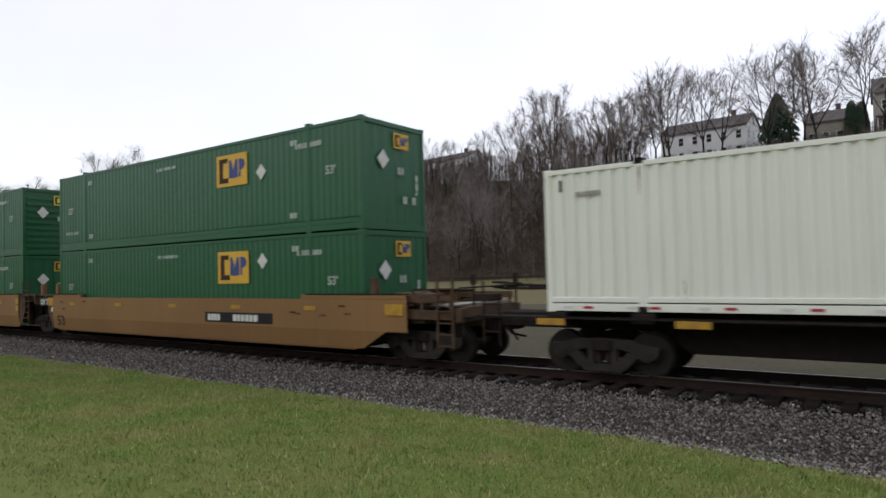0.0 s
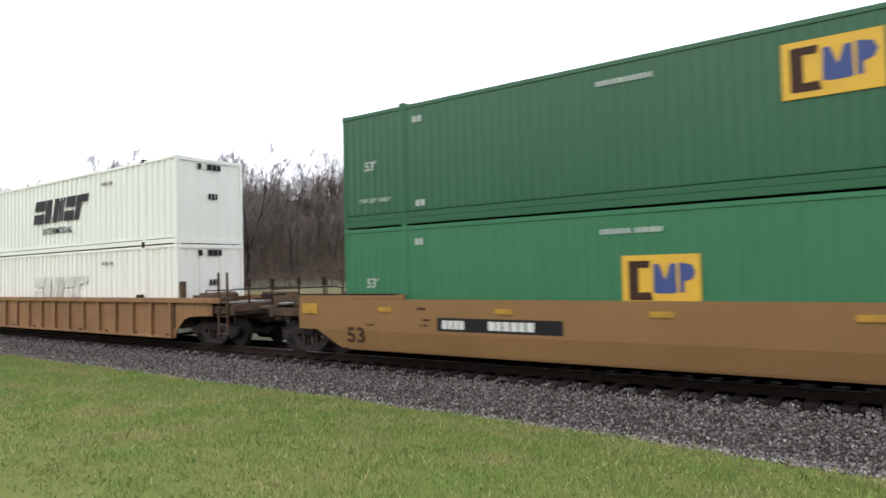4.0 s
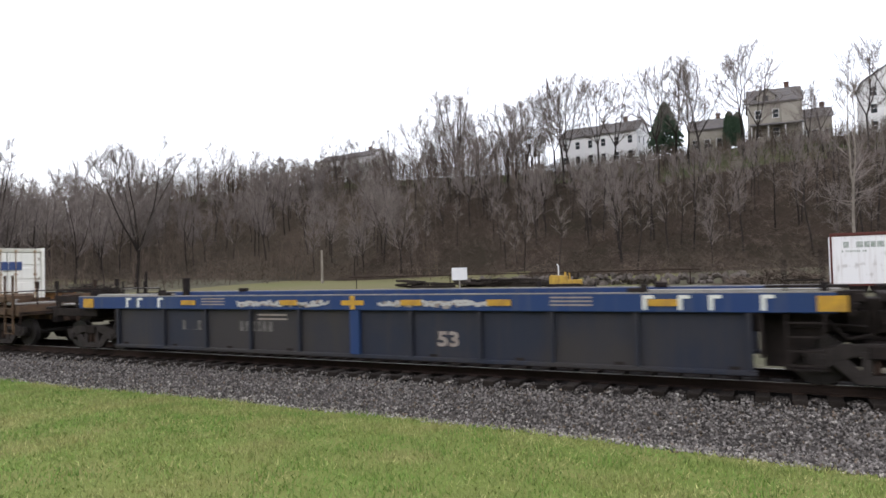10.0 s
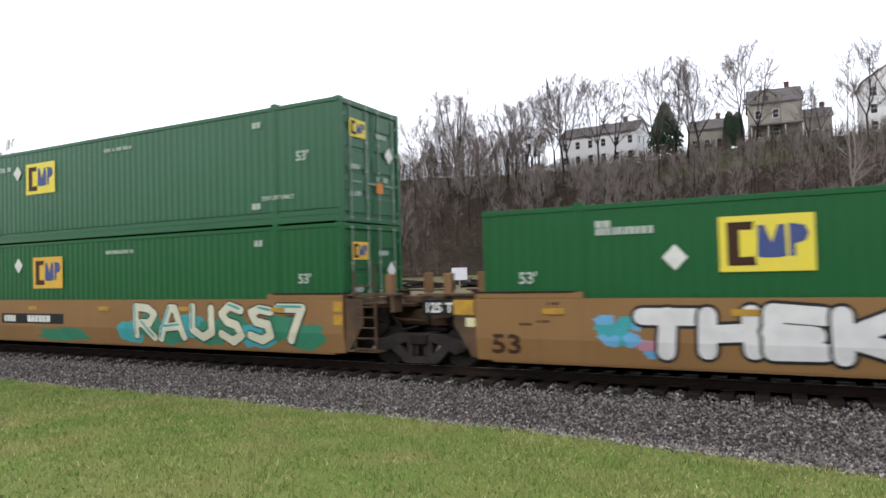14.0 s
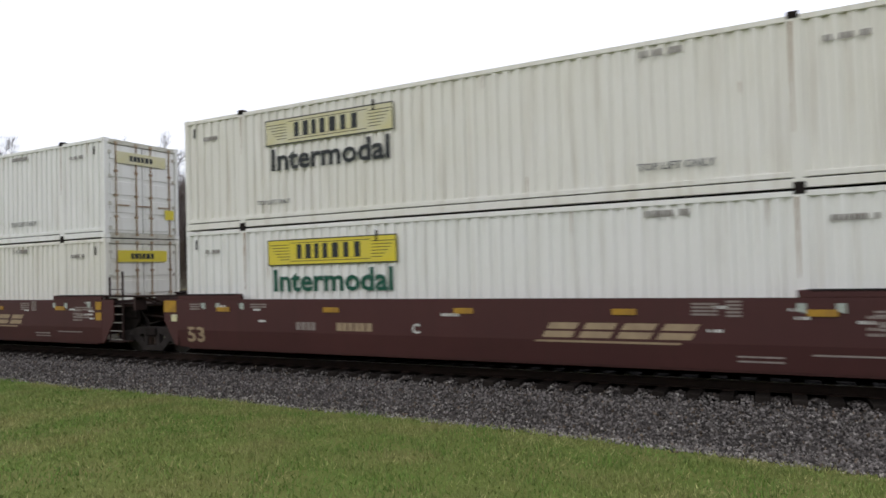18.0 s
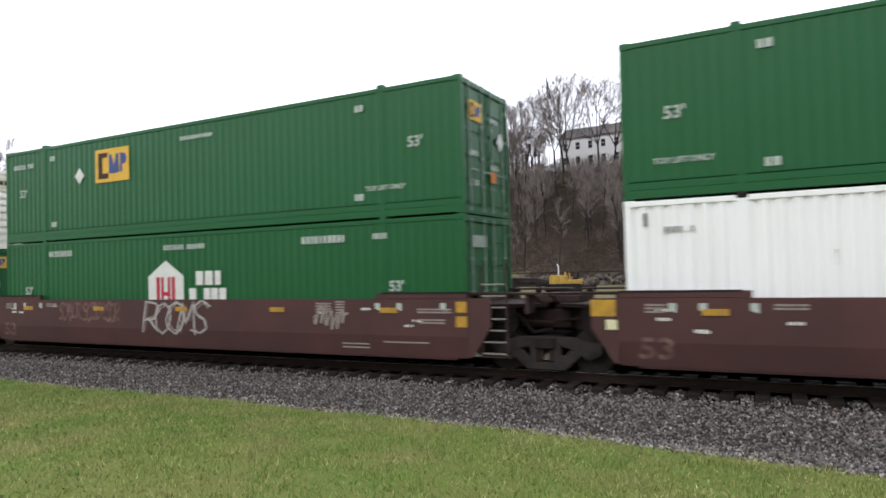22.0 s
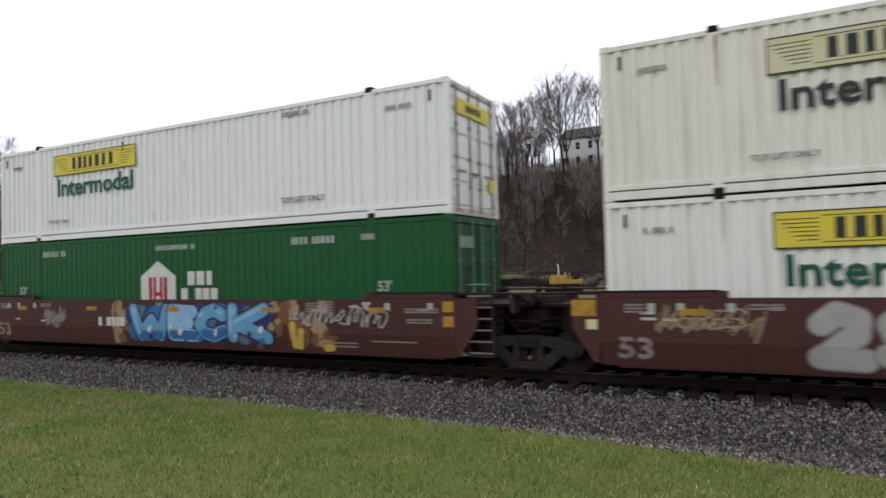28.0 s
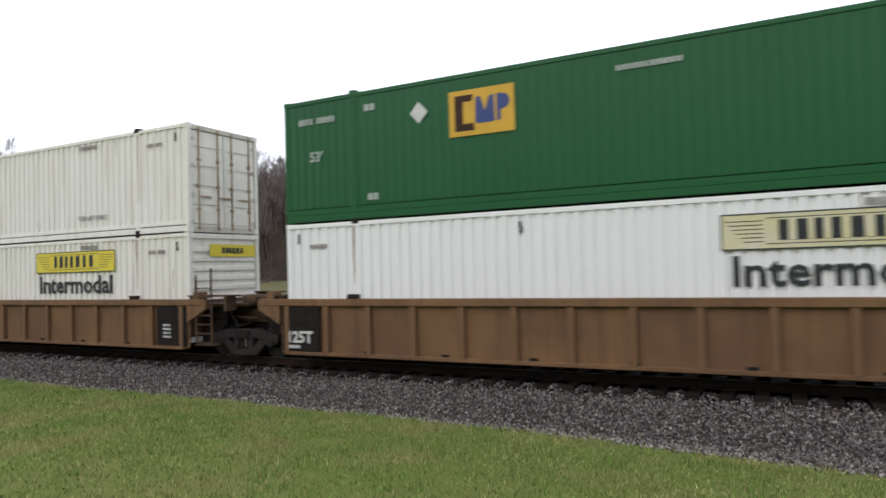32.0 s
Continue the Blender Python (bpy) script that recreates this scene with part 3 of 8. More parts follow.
def white_box(label, end, paint=None, panel=None, word=None, flip=True, seed=1, px=None, pz=1.93, top_lift=True, bar_paint=None):
    """A white container with a yellow name strip."""
    paint = paint or WHITE
    ob = new_container("white_container", label, paint, paint, "white", end, bar_paint)
    x = px if px is not None else (2.79 if flip else 9.6)
    if panel:
        strip_panel(ob, x, pz, panel, word)
    if top_lift:
        lettering("lift_note", "TOP LIFT ONLY", 0.135, MARK_DULL, ob, side_at(11.6, 0.52, 0.002), bold=0.004)
        lettering("lift_note", "TOP LIFT ONLY", 0.105, MARK_DULL, ob, side_at(2.5, 0.52, 0.002), bold=0.003)
    row_of_marks(ob, 14.6, 2.36, 9, 0.10, seed, GREY_STEEL)
    row_of_marks(ob, 0.7, 2.30, 7, 0.10, seed + 1, GREY_STEEL)
    row_of_marks(ob, 11.7, 2.58, 9, 0.12, seed + 2, GREY_STEEL)
    rnd = random.Random(seed * 7 + len(label))
    for rx in (-POST, POST):
        if rnd.random() < 0.8:
            rust_run(ob, rx + rnd.uniform(-0.06, 0.06), HIGH - 0.12, rnd.uniform(0.5, 1.9), rnd.uniform(0.015, 0.05), rnd.random())
    for _ in range(4):
        rust_run(ob, rnd.uniform(-LEN / 2 + 0.4, LEN / 2 - 0.4), rnd.choice((HIGH - 0.12, HIGH - 0.12, 1.9, 0.6)), rnd.uniform(0.2, 0.5), 0.012, rnd.random())
    for mx in (0.35, 5.9, 15.7):
        part("vent_slot", lambda: Shape().box(0, 0.05, -0.01, 0.005, 0, 0.24), DARK, ob, at=side_at(mx, 2.42), key="vent")
    if end == "doors" and panel:
        strip_panel(ob, -0.9, 2.2, panel, None, end=True)
        part("yellow_sticker", lambda: Shape().box(0, 0.34, -0.004, 0.002, 0, 0.3), MARK_LEMON, ob, at=pose(LEN / 2 + 0.014, 0.75, 0.6, 0, 0, 90), key="ysq")
    elif panel:
        strip_panel(ob, -0.6, 2.25, panel, None, end=True)
    return ob

# ---- railway cars ----
TRACK_Y = 13.50
HALF = LEN / 2
ART = 1.67  # from the container's end to the joint
CAR_Y = 1.52
RAD = 0.42


def wheelset_shape():
    s = Shape().rod((0, -1.0, 0), (0, 1.0, 0), 0.075, 10)
    for y in (-0.75, 0.75):
        k = 1 if y > 0 else -1
        s.rod((0, y - 0.065, 0), (0, y + 0.065, 0), RAD, 24)
        s.rod((0, y - k * 0.065, 0), (0, y - k * 0.095, 0), RAD + 0.028, 24)
        s.rod((0, y + k * 0.065, 0), (0, y + k * 0.072, 0), RAD * 0.80, 24)
        s.rod((0, y + k * 0.06, 0), (0, y + k * 0.13, 0), 0.15, 14)
        for i in range(4):
            a = i * math.pi / 2 + 0.4
            s.rod((math.cos(a) * 0.25, y + k * 0.06, math.sin(a) * 0.25), (math.cos(a) * 0.25, y + k * 0.080, math.sin(a) * 0.25), 0.045, 8)
    return s


WHEELS = []


def truck(car, x, centre_off=0.0):
    """A two-axle truck under a car: bolster with side frames, springs and wheelsets."""
    b = part("truck", lambda: Shape().box(-0.22, 0.22, -1.12, 1.12, 0.48, 0.70).box(-0.3, 0.3, -0.3, 0.3, 0.70, 0.78), DARK, car, at=(x, 0, 0), bevel=0.02, key="bolster")
    for s in (-1, 1):
        def side():
            sh = Shape()
            sh.plate([(0.0, 0.73), (0.60, 0.71), (0.90, 0.62), (1.14, 0.60), (1.12, 0.44), (1.05, 0.34), (0.74, 0.34), (0.66, 0.44), (0.36, 0.52), (0.24, 0.54), (0, 0.54), (-0.24, 0.54), (-0.36, 0.52), (-0.66, 0.44), (-0.74, 0.34), (-1.05, 0.34), (-1.12, 0.44), (-1.14, 0.60), (-0.90, 0.62), (-0.60, 0.71)][::-1], -0.07, 0.14)
            for k in (-1, 1):
                sh.plate([(k * 0.62, 0.56), (k * 0.78, 0.42), (k * 0.40, 0.07), (k * 0.24, 0.22)][::k], -0.06, 0.12)
                sh.box(k * 0.24 - 0.07, k * 0.24 + 0.07, -0.08, 0.08, 0.20, 0.60)
                sh.rod((k * 0.89, -0.10, RAD), (k * 0.89, 0.1, RAD), 0.13, 12)
                sh.rod((k * 0.89, -0.12, RAD), (k * 0.89, -0.1, RAD), 0.085, 8)
            sh.box(-0.40, 0.40, -0.075, 0.075, 0.07, 0.22)
            return sh
        part("side_frame", side, TRUCK_STEEL, b, at=pose(0, s * 1.0, 0, 0, 0, 0 if s < 0 else 180), bevel=0.012, key="sideframe")
        for k in (-0.1, 0.1):
            part("spring", lambda: Shape().rod((0, 0, 0.24), (0, 0, 0.5), 0.06, 8), RUSTY, b, at=(k, s * 1.0, 0), key="spring")
    for k in (-0.89, 0.89):
        w = part("wheelset", wheelset_shape, WHEEL, b, at=(k, 0, RAD), key="wheelset")
        WHEELS.append((w, car, x + k))


def mirrored(make, name, mat, car, key, bevel=0.0, label=""):
    """The same part on both sides of a car."""
    for turn in (0, 1):
        at = Matrix.Identity(4) if not turn else Matrix.Diagonal((1, -1, 1, 1))
        part(name, make, mat, car, label, at=at, bevel=bevel, key=key)


def side_ladder(car, x, s_, paint):
    """A ladder at the car's corner; its stiles rise past the side as hand holds."""
    y = -CAR_Y + 0.06
    for dx in (0.0, 0.54):
        part("ladder_stile", lambda: Shape().box(-0.018, 0.018, -0.02, 0.02, 0.35, 2.28 if dx else 2.12), paint, car, at=(x + dx, y, 0), key="stile%g" % dx)
    for i in range(7):
        part("ladder_rung", lambda: Shape().box(0.02, 0.52, -0.02, 0.02, -0.014, 0.014), GREY_STEEL if paint is MAROON_GRIME else paint, car, at=(x, y, 0.40 + i * 0.23), key="rung")
    part("foot_plate", lambda: Shape().box(-0.05, 0.59, 0, 0.26, 0.32, 0.35), paint, car, at=(x, y, 0), key="footplate")


def car_ends(car, left, right, paint, grime):
    """Platforms, sills, articulated joints or couplers, ladders, posts and trucks at both ends."""
    for kind, s in ((left, -1), (right, 1)):
        flip = pose(0, 0, 0, 0, 0, 0 if s > 0 else 180)
        if kind == "art":
            part("end_platform", lambda: Shape().add([(HALF, -1.3, 1.28), (HALF + 1.5, -0.75, 1.28), (HALF + 1.5, 0.75, 1.28), (HALF, 1.3, 1.28), (HALF, -1.3, 1.36), (HALF + 1.5, -0.75, 1.36), (HALF + 1.5, 0.75, 1.36), (HALF, 1.3, 1.36)],
                 [(0, 3, 2, 1), (4, 5, 6, 7), (0, 1, 5, 4), (1, 2, 6, 5), (2, 3, 7, 6), (3, 0, 4, 7)]).box(HALF, HALF + 0.06, -1.45, 1.45, 0.5, 1.45), grime, car, at=flip, bevel=0.01, key="platart")
            part("centre_sill", lambda: Shape().box(HALF - 0.3, HALF + 1.35, -0.3, 0.3, 0.82, 1.28).box(HALF + 1.3, HALF + 1.66, -0.42, 0.42, 0.84, 1.22), grime, car, at=flip, bevel=0.02, key="sillart")
            part("brake_pipe", lambda: Shape().rod((HALF, -0.9, 1.1), (HALF + 1.6, -0.55, 0.95), 0.03, 6), grime, car, at=flip, key="pipeart")
            part("brake_pipe", lambda: Shape().rod((HALF, 0.7, 1.15), (HALF + 1.6, 0.5, 1.0), 0.03, 6), grime, car, at=flip, key="pipeart2")
            for y in (-0.95, 0.91):
                part("end_web", lambda: Shape().plate([(HALF + 0.06, 0.30), (HALF + 0.42, 0.30), (HALF + 0.95, 0.86), (HALF + 0.95, 1.27), (HALF + 0.06, 1.27)], 0, 0.04), DARK, car, at=flip @ Matrix.Translation((0, y, 0)), key="endweb")
            part("joint_casting", lambda: Shape().rod((HALF + 1.62, 0, 0.80), (HALF + 1.62, 0, 1.42), 0.30, 12).box(HALF + 1.1, HALF + 1.6, -0.55, 0.55, 1.36, 1.52), grime, car, at=flip, bevel=0.02, key="jointcast")
            part("walk_grate", lambda: Shape().box(HALF + 0.05, HALF + 1.5, -1.42, -1.02, 1.56, 1.60).box(HALF + 0.1, HALF + 0.18, -1.4, -1.05, 1.36, 1.56).box(HALF + 1.3, HALF + 1.38, -1.4, -1.05, 1.2, 1.56), grime, car, at=flip, key="wgrate")
            part("walk_grate", lambda: Shape().box(HALF + 0.05, HALF + 1.5, 1.02, 1.42, 1.56, 1.60).box(HALF + 0.1, HALF + 0.18, 1.05, 1.4, 1.36, 1.56), grime, car, at=flip, key="wgrate2")
            part("air_hose", lambda: Shape().rod((HALF + 0.9, -0.85, 1.2), (HALF + 1.3, -0.9, 0.78), 0.028, 6).rod((HALF + 1.3, -0.9, 0.78), (HALF + 1.66, -0.85, 0.86), 0.028, 6), DARK, car, at=flip, key="jhose")
            part("valve_box", lambda: Shape().box(HALF + 0.5, HALF + 0.9, -1.0, -0.62, 0.95, 1.27), DARK, car, at=flip, bevel=0.02, key="valvebox")
        else:
            part("end_platform", lambda: Shape().box(HALF, HALF + 2.95, -1.05, 1.05, 1.26, 1.32).box(HALF + 2.75, HALF + 2.95, -1.35, 1.35, 0.98, 1.30).box(HALF, HALF + 0.06, -1.45, 1.45, 0.5, 1.45), grime, car, at=flip, bevel=0.01, key="platcpl")
            part("centre_sill", lambda: Shape().box(HALF - 0.3, HALF + 2.9, -0.33, 0.33, 0.80, 1.26), grime, car, at=flip, bevel=0.02, key="sillcpl")
            part("brake_gear", lambda: Shape().box(HALF + 0.12, HALF + 0.62, -0.75, 0.75, 0.42, 1.2).rod((HALF + 0.37, -1.1, 0.8), (HALF + 0.37, 1.1, 0.8), 0.16, 10), DARK, car, at=flip, bevel=0.03, key="brakegear")
            part("body_bolster", lambda: Shape().box(HALF + 1.35, HALF + 1.85, -1.25, 1.25, 0.92, 1.255), grime, car, at=flip, bevel=0.02, key="bolstercpl")
            part("coupler", lambda: Shape().box(HALF + 2.9, HALF + 3.45, -0.09, 0.09, 0.82, 1.0).box(HALF + 3.4, HALF + 3.69, -0.19, 0.17, 0.76, 1.04).rod((HALF + 3.3, 0, 1.0), (HALF + 2.95, -1.2, 1.05), 0.02, 6), RUSTY, car, at=flip, bevel=0.02, key="coupler")
            part("air_hose", lambda: Shape().rod((HALF + 2.95, 0.35, 0.95), (HALF + 3.25, 0.36, 0.6), 0.03, 6).rod((HALF + 3.25, 0.36, 0.6), (HALF + 3.65, 0.3, 0.55), 0.03, 6), DARK, car, at=flip, key="hose")
            part("side_sill", lambda: Shape().box(HALF + 0.95, HALF + 2.74, -1.36, -1.28, 1.02, 1.24), grime, car, at=flip, bevel=0.01, key="ssill")
            part("side_sill", lambda: Shape().box(HALF + 0.95, HALF + 2.74, 1.28, 1.36, 1.02, 1.24), grime, car, at=flip, bevel=0.01, key="ssill2")
            for y in (-1.37, 1.33):
                part("side_guard", lambda: Shape().box(HALF + 0.95, HALF + 2.72, 0, 0.04, 1.42, 1.58).box(HALF + 1.0, HALF + 1.08, 0.002, 0.038, 1.26, 1.42).box(HALF + 1.8, HALF + 1.88, 0.002, 0.038, 1.26, 1.42).box(HALF + 2.6, HALF + 2.68, 0.002, 0.038, 1.26, 1.42), grime, car, at=flip @ Matrix.Translation((0, y, 0)), key="guard")
            part("tread_plate", lambda: Shape().box(HALF + 1.0, HALF + 2.15, -1.25, -0.85, 1.46, 1.49).box(HALF + 1.05, HALF + 1.15, -1.2, -0.9, 1.33, 1.46).box(HALF + 2.0, HALF + 2.1, -1.2, -0.9, 1.33, 1.46), GREY_STEEL, car, at=flip, key="tread")
            part("draft_key", lambda: Shape().box(HALF + 2.96, HALF + 3.2, -0.3, 0.3, 0.70, 1.12).rod((HALF + 3.15, -0.62, 1.02), (HALF + 3.15, 0.62, 1.02), 0.035, 6).rod((HALF + 3.12, 0.34, 0.9), (HALF + 3.4, 0.36, 0.45), 0.035, 6), DARK, car, at=flip, bevel=0.02, key="draftkey")
            part("running_board", lambda: Shape().box(HALF + 2.2, HALF + 2.72, -1.3, 1.3, 1.33, 1.37), GREY_STEEL, car, at=flip, key="runboard")
            part("release_rod", lambda: Shape().rod((HALF + 2.98, -1.3, 1.08), (HALF + 2.98, -0.3, 1.08), 0.018, 6).rod((HALF + 2.98, -0.3, 1.08), (HALF + 3.3, -0.12, 1.02), 0.018, 6).rod((HALF + 2.98, -1.3, 1.08), (HALF + 2.98, -1.34, 0.72), 0.018, 6), RUSTY, car, at=flip, key="relrod")
            part("brake_pipe", lambda: Shape().rod((HALF + 0.1, -1.15, 1.14), (HALF + 2.9, -1.15, 1.10), 0.03, 6), DARK, car, at=flip, key="pipecpl")
            part("brake_pipe", lambda: Shape().rod((HALF + 0.4, 0.9, 1.12), (HALF + 2.9, 0.45, 1.0), 0.03, 6), DARK, car, at=flip, key="pipecpl2")
            part("valve_body", lambda: Shape().box(HALF + 0.9, HALF + 1.25, -1.2, -0.9, 0.98, 1.24).rod((HALF + 1.07, -1.22, 1.1), (HALF + 1.07, -1.3, 1.1), 0.09, 8), RUSTY, car, at=flip, bevel=0.02, key="valvebody")
            part("crossover_step", lambda: Shape().box(HALF + 2.2, HALF + 2.72, 0.25, 0.85, 1.371, 1.55).box(HALF + 1.9, HALF + 2.19, 0.25, 0.85, 1.33, 1.42), RUSTY, car, at=flip, bevel=0.015, key="xstep")
            for y in (-0.7, 1.3):
                part("grab_post", lambda: Shape().rod((0, 0, 1.28), (0, 0, 2.02), 0.028, 6).box(-0.06, 0.06, -0.03, 0.03, 1.82, 2.05), RUSTY if paint is not BLUE else DARK, car, at=flip @ Matrix.Translation((HALF + 2.85, y, 0)), key="grabpost")
            part("hand_rail", lambda: Shape().rod((HALF + 2.85, -1.3, 1.75), (HALF + 2.85, 1.3, 1.75), 0.02, 6).rod((HALF + 1.55, -1.3, 1.72), (HALF + 2.85, -1.3, 1.72), 0.02, 6).rod((HALF + 1.55, -1.3, 1.3), (HALF + 1.55, -1.3, 1.74), 0.02, 6), RUSTY if paint is not BLUE else DARK, car, at=flip, key="rail")
            for x in (2.32, 2.74):
                part("ladder_stile", lambda: Shape().box(-0.02, 0.02, -0.03, 0.03, 0.40, 2.26), grime, car, at=flip @ Matrix.Translation((HALF + x, -1.40, 0)), key="cstile")
            for i in range(6):
                part("ladder_rung", lambda: Shape().box(-0.19, 0.19, -0.02, 0.02, -0.014, 0.014), GREY_STEEL if grime is MAROON_GRIME else grime, car, at=flip @ Matrix.Translation((HALF + 2.53, -1.40, 0.44 + 0.26 * i)), key="crung")
            part("corner_stop", lambda: Shape().box(HALF + 0.28, HALF + 0.46, -1.42, -1.26, 1.45, 2.02), grime, car, at=flip, bevel=0.015, key="cstop")
            if s < 0:
                part("crossover_platform", lambda: Shape().box(HALF + 2.95, HALF + 3.42, -1.3, 1.3, 1.20, 1.28).box(HALF + 2.96, HALF + 3.40, -1.32, -1.26, 1.02, 1.2), grime, car, at=flip, bevel=0.01, key="xplat")
                for z in (1.46, 1.72):
                    part("hand_rail", lambda: Shape().rod((HALF + 1.6, -1.31, 0), (HALF + 3.38, -1.31, 0), 0.024, 6), GREY_STEEL, car, at=flip @ Matrix.Translation((0, 0, z)), key="palerail")
                for x in (2.3, 3.36):
                    part("rail_post", lambda: Shape().rod((HALF, -1.31, 1.26), (HALF, -1.31, 1.95), 0.026, 6), grime, car, at=flip @ Matrix.Translation((x, 0, 0)), key="railpost")
            if s > 0 and grime is not MAROON_GRIME:
                part("brake_stand", lambda: Shape().box(HALF + 1.1, HALF + 1.7, -0.75, -0.2, 1.32, 1.60).rod((HALF + 0.7, -0.9, 1.48), (HALF + 0.7, 0.4, 1.48), 0.16, 12), grime, car, bevel=0.01, key="brakestandlow")
            elif s > 0:
                part("brake_stand", lambda: Shape().box(HALF + 1.1, HALF + 1.7, -0.75, -0.2, 1.32, 1.62).rod((HALF + 0.62, -0.95, 1.62), (HALF + 0.62, 0.4, 1.62), 0.28, 14).rod((HALF + 1.35, -0.78, 1.62), (HALF + 1.35, -0.78, 2.05), 0.03, 6).rod((HALF + 1.35, -0.82, 1.95), (HALF + 1.35, -0.86, 1.95), 0.22, 14), grime, car, bevel=0.01, key="brakestand")
    if right == "art":
        side_ladder(car, HALF + 0.40, 1, grime)
    if left == "cpl":
        truck(car, -HALF - 1.6)
    else:
        truck(car, -HALF - ART)
    if right == "cpl":
        truck(car, HALF + 1.6)


def reflectors(car, xs, z, w=0.42, h=0.11, y=-CAR_Y):
    for x in xs:
        part("reflector", lambda: Shape().box(0, w, -0.026, 0.002, 0, h), MARK_AMBER, car, at=(x - HALF, y, z), key="refl%g%g" % (w, h))


FOLD = 0.72


def fold(z):
    """The side plate's place across the car at a height: upright above the fold, drawn in below it."""
    return -CAR_Y + max(0.0, FOLD - z) * 0.16


def clip(outline, above):
    """The part of an outline above, or below, the fold."""
    out = []
    for (x0, z0), (x1, z1) in zip(outline, outline[1:] + outline[:1]):
        in0, in1 = (z0 >= FOLD) == above, (z1 >= FOLD) == above
        if in0:
            out.append((x0, z0))
        if in0 != in1:
            k = (FOLD - z0) / (z1 - z0)
            out.append((x0 + (x1 - x0) * k, FOLD))
    return out


def side_paint(car, name, outlines, mat, layer=1, label="", flat=None):
    """Thin painted shapes on a car's side, in metres from its left end; they follow the fold."""
    s = Shape()
    off = 0.0025 * layer
    for o in outlines:
        o = [(x - HALF, z) for x, z in o]
        for above in (True, False):
            c = clip(o, above)
            if len(c) > 2:
                s.plate(c, (lambda z: flat - off) if flat is not None else (lambda z: fold(z) - off), 0.002)
    return part(name, s, mat, car, label)


def smooth_car(label, left, right, paint, text_mat, group, number=None):
    """A well car with smooth folded side plates and raised side ends."""
    car = tagged(new("well_car"), label, "rail car", group)
    # side plates: upper upright, lower folded inwards
    a0 = -HALF - (0.12 if left == "art" else 1.5)
    b0 = HALF + (0.12 if right == "art" else 1.5)
    la = [(-HALF - 0.12, FOLD), (-HALF - 0.12, 0.28)] if left == "art" else [(-HALF - 0.85, FOLD), (-HALF - 0.05, 0.28)]
    ra = [(HALF + 0.12, 0.28), (HALF + 0.12, FOLD)] if right == "art" else [(HALF + 0.05, 0.28), (HALF + 0.85, FOLD)]
    k = left + right
    up = [(a0, FOLD), (b0, FOLD), (b0, 1.50), (a0, 1.50)]
    mirrored(lambda: Shape().plate(up, -CAR_Y, 0.025), "side_plate", paint, car, "upper" + k)
    low = la + ra
    mirrored(lambda: Shape().plate(low, fold, 0.025), "lower_plate", paint, car, "lower" + k)
    mirrored(lambda: Shape().box(-HALF + 0.3, HALF - 0.3, -CAR_Y + 0.028, -CAR_Y + 0.16, 1.44, 1.49), "top_chord", paint, car, "chord")
    mirrored(lambda: Shape().box(-HALF + 0.2, HALF - 0.2, -CAR_Y + 0.09, -CAR_Y + 0.30, 0.24, 0.30), "bottom_chord", paint, car, "bchord")
    for x0, x1, kk in ((a0 + 0.02, -HALF + 1.95, "l" + left), (HALF - 1.95, b0 - 0.02, "r" + right)):
        mirrored(lambda: Shape().box(x0, x1, -CAR_Y + 0.004, -CAR_Y + 0.07, 1.50, 1.60), "end_riser", paint, car, "riser" + kk, bevel=0.01)
        mirrored(lambda: Shape().box(x0, x1, -CAR_Y + 0.0, -CAR_Y + 0.18, 1.602, 1.63), "riser_cap", DARK, car, "cap" + kk)
    for x in (-POST, POST):
        mirrored(lambda: Shape().box(x - 0.10, x + 0.10, -CAR_Y - 0.004, -CAR_Y + 0.1, 1.49, 1.62), "guide", paint, car, "guide%g" % x, bevel=0.01)
    part("well_floor", lambda: floor_beams(), DARK, car, key="floor")
    car_ends(car, left, right, paint, MAROON_GRIME if text_mat is MARK_CREAM else TAN_GRIME)
    me = letters("53", 0.38, 0.0, 0.014, 1.25).copy()
    me.materials.clear(), me.materials.append(number or text_mat)
    for v in me.vertices:
        v.co.y += fold(v.co.z + 0.43) - 0.002
    part("length_number", me, number or text_mat, car, at=(-HALF + 0.2, 0, 0.43))
    reflectors(car, (1.3, 4.6, 7.9, 11.1, 14.2), 1.2)
    if left == "cpl":
        reflectors(car, (-1.35,), 1.12, 0.55, 0.26)
    if right == "cpl":
        reflectors(car, (LEN + 0.85,), 1.12, 0.55, 0.26)
    for side, s_ in ((left, -1), (right, 1)):
        if side != "art":
            continue
        flip = pose(0, 0, 0, 0, 0, 0 if s_ > 0 else 180)
        part("end_bracket", lambda: Shape().plate([(HALF + 0.125, 0.32), (HALF + 0.22, 0.32), (HALF + 0.62, 0.95), (HALF + 0.62, 1.5), (HALF + 0.125, 1.5)], -CAR_Y + (0.05 if text_mat is MARK_BROWN else 0.006), 0.03), TAN_GRIME if text_mat is MARK_BROWN else paint, car, at=flip if s_ > 0 else Matrix.Diagonal((-1, 1, 1, 1)), key="bracket%d%s" % (s_, text_mat.name))
        if text_mat is MARK_CREAM:
            part("joint_rail", lambda: Shape().rod((HALF + 0.1, -CAR_Y + 0.1, 1.60), (HALF + 1.6, -CAR_Y + 0.1, 1.58), 0.022, 6).rod((HALF + 1.45, -CAR_Y + 0.1, 1.58), (HALF + 1.45, -0.75, 1.34), 0.022, 6), RUSTY, car, at=flip if s_ > 0 else Matrix.Diagonal((-1, 1, 1, 1)), key="jrail%d" % s_)
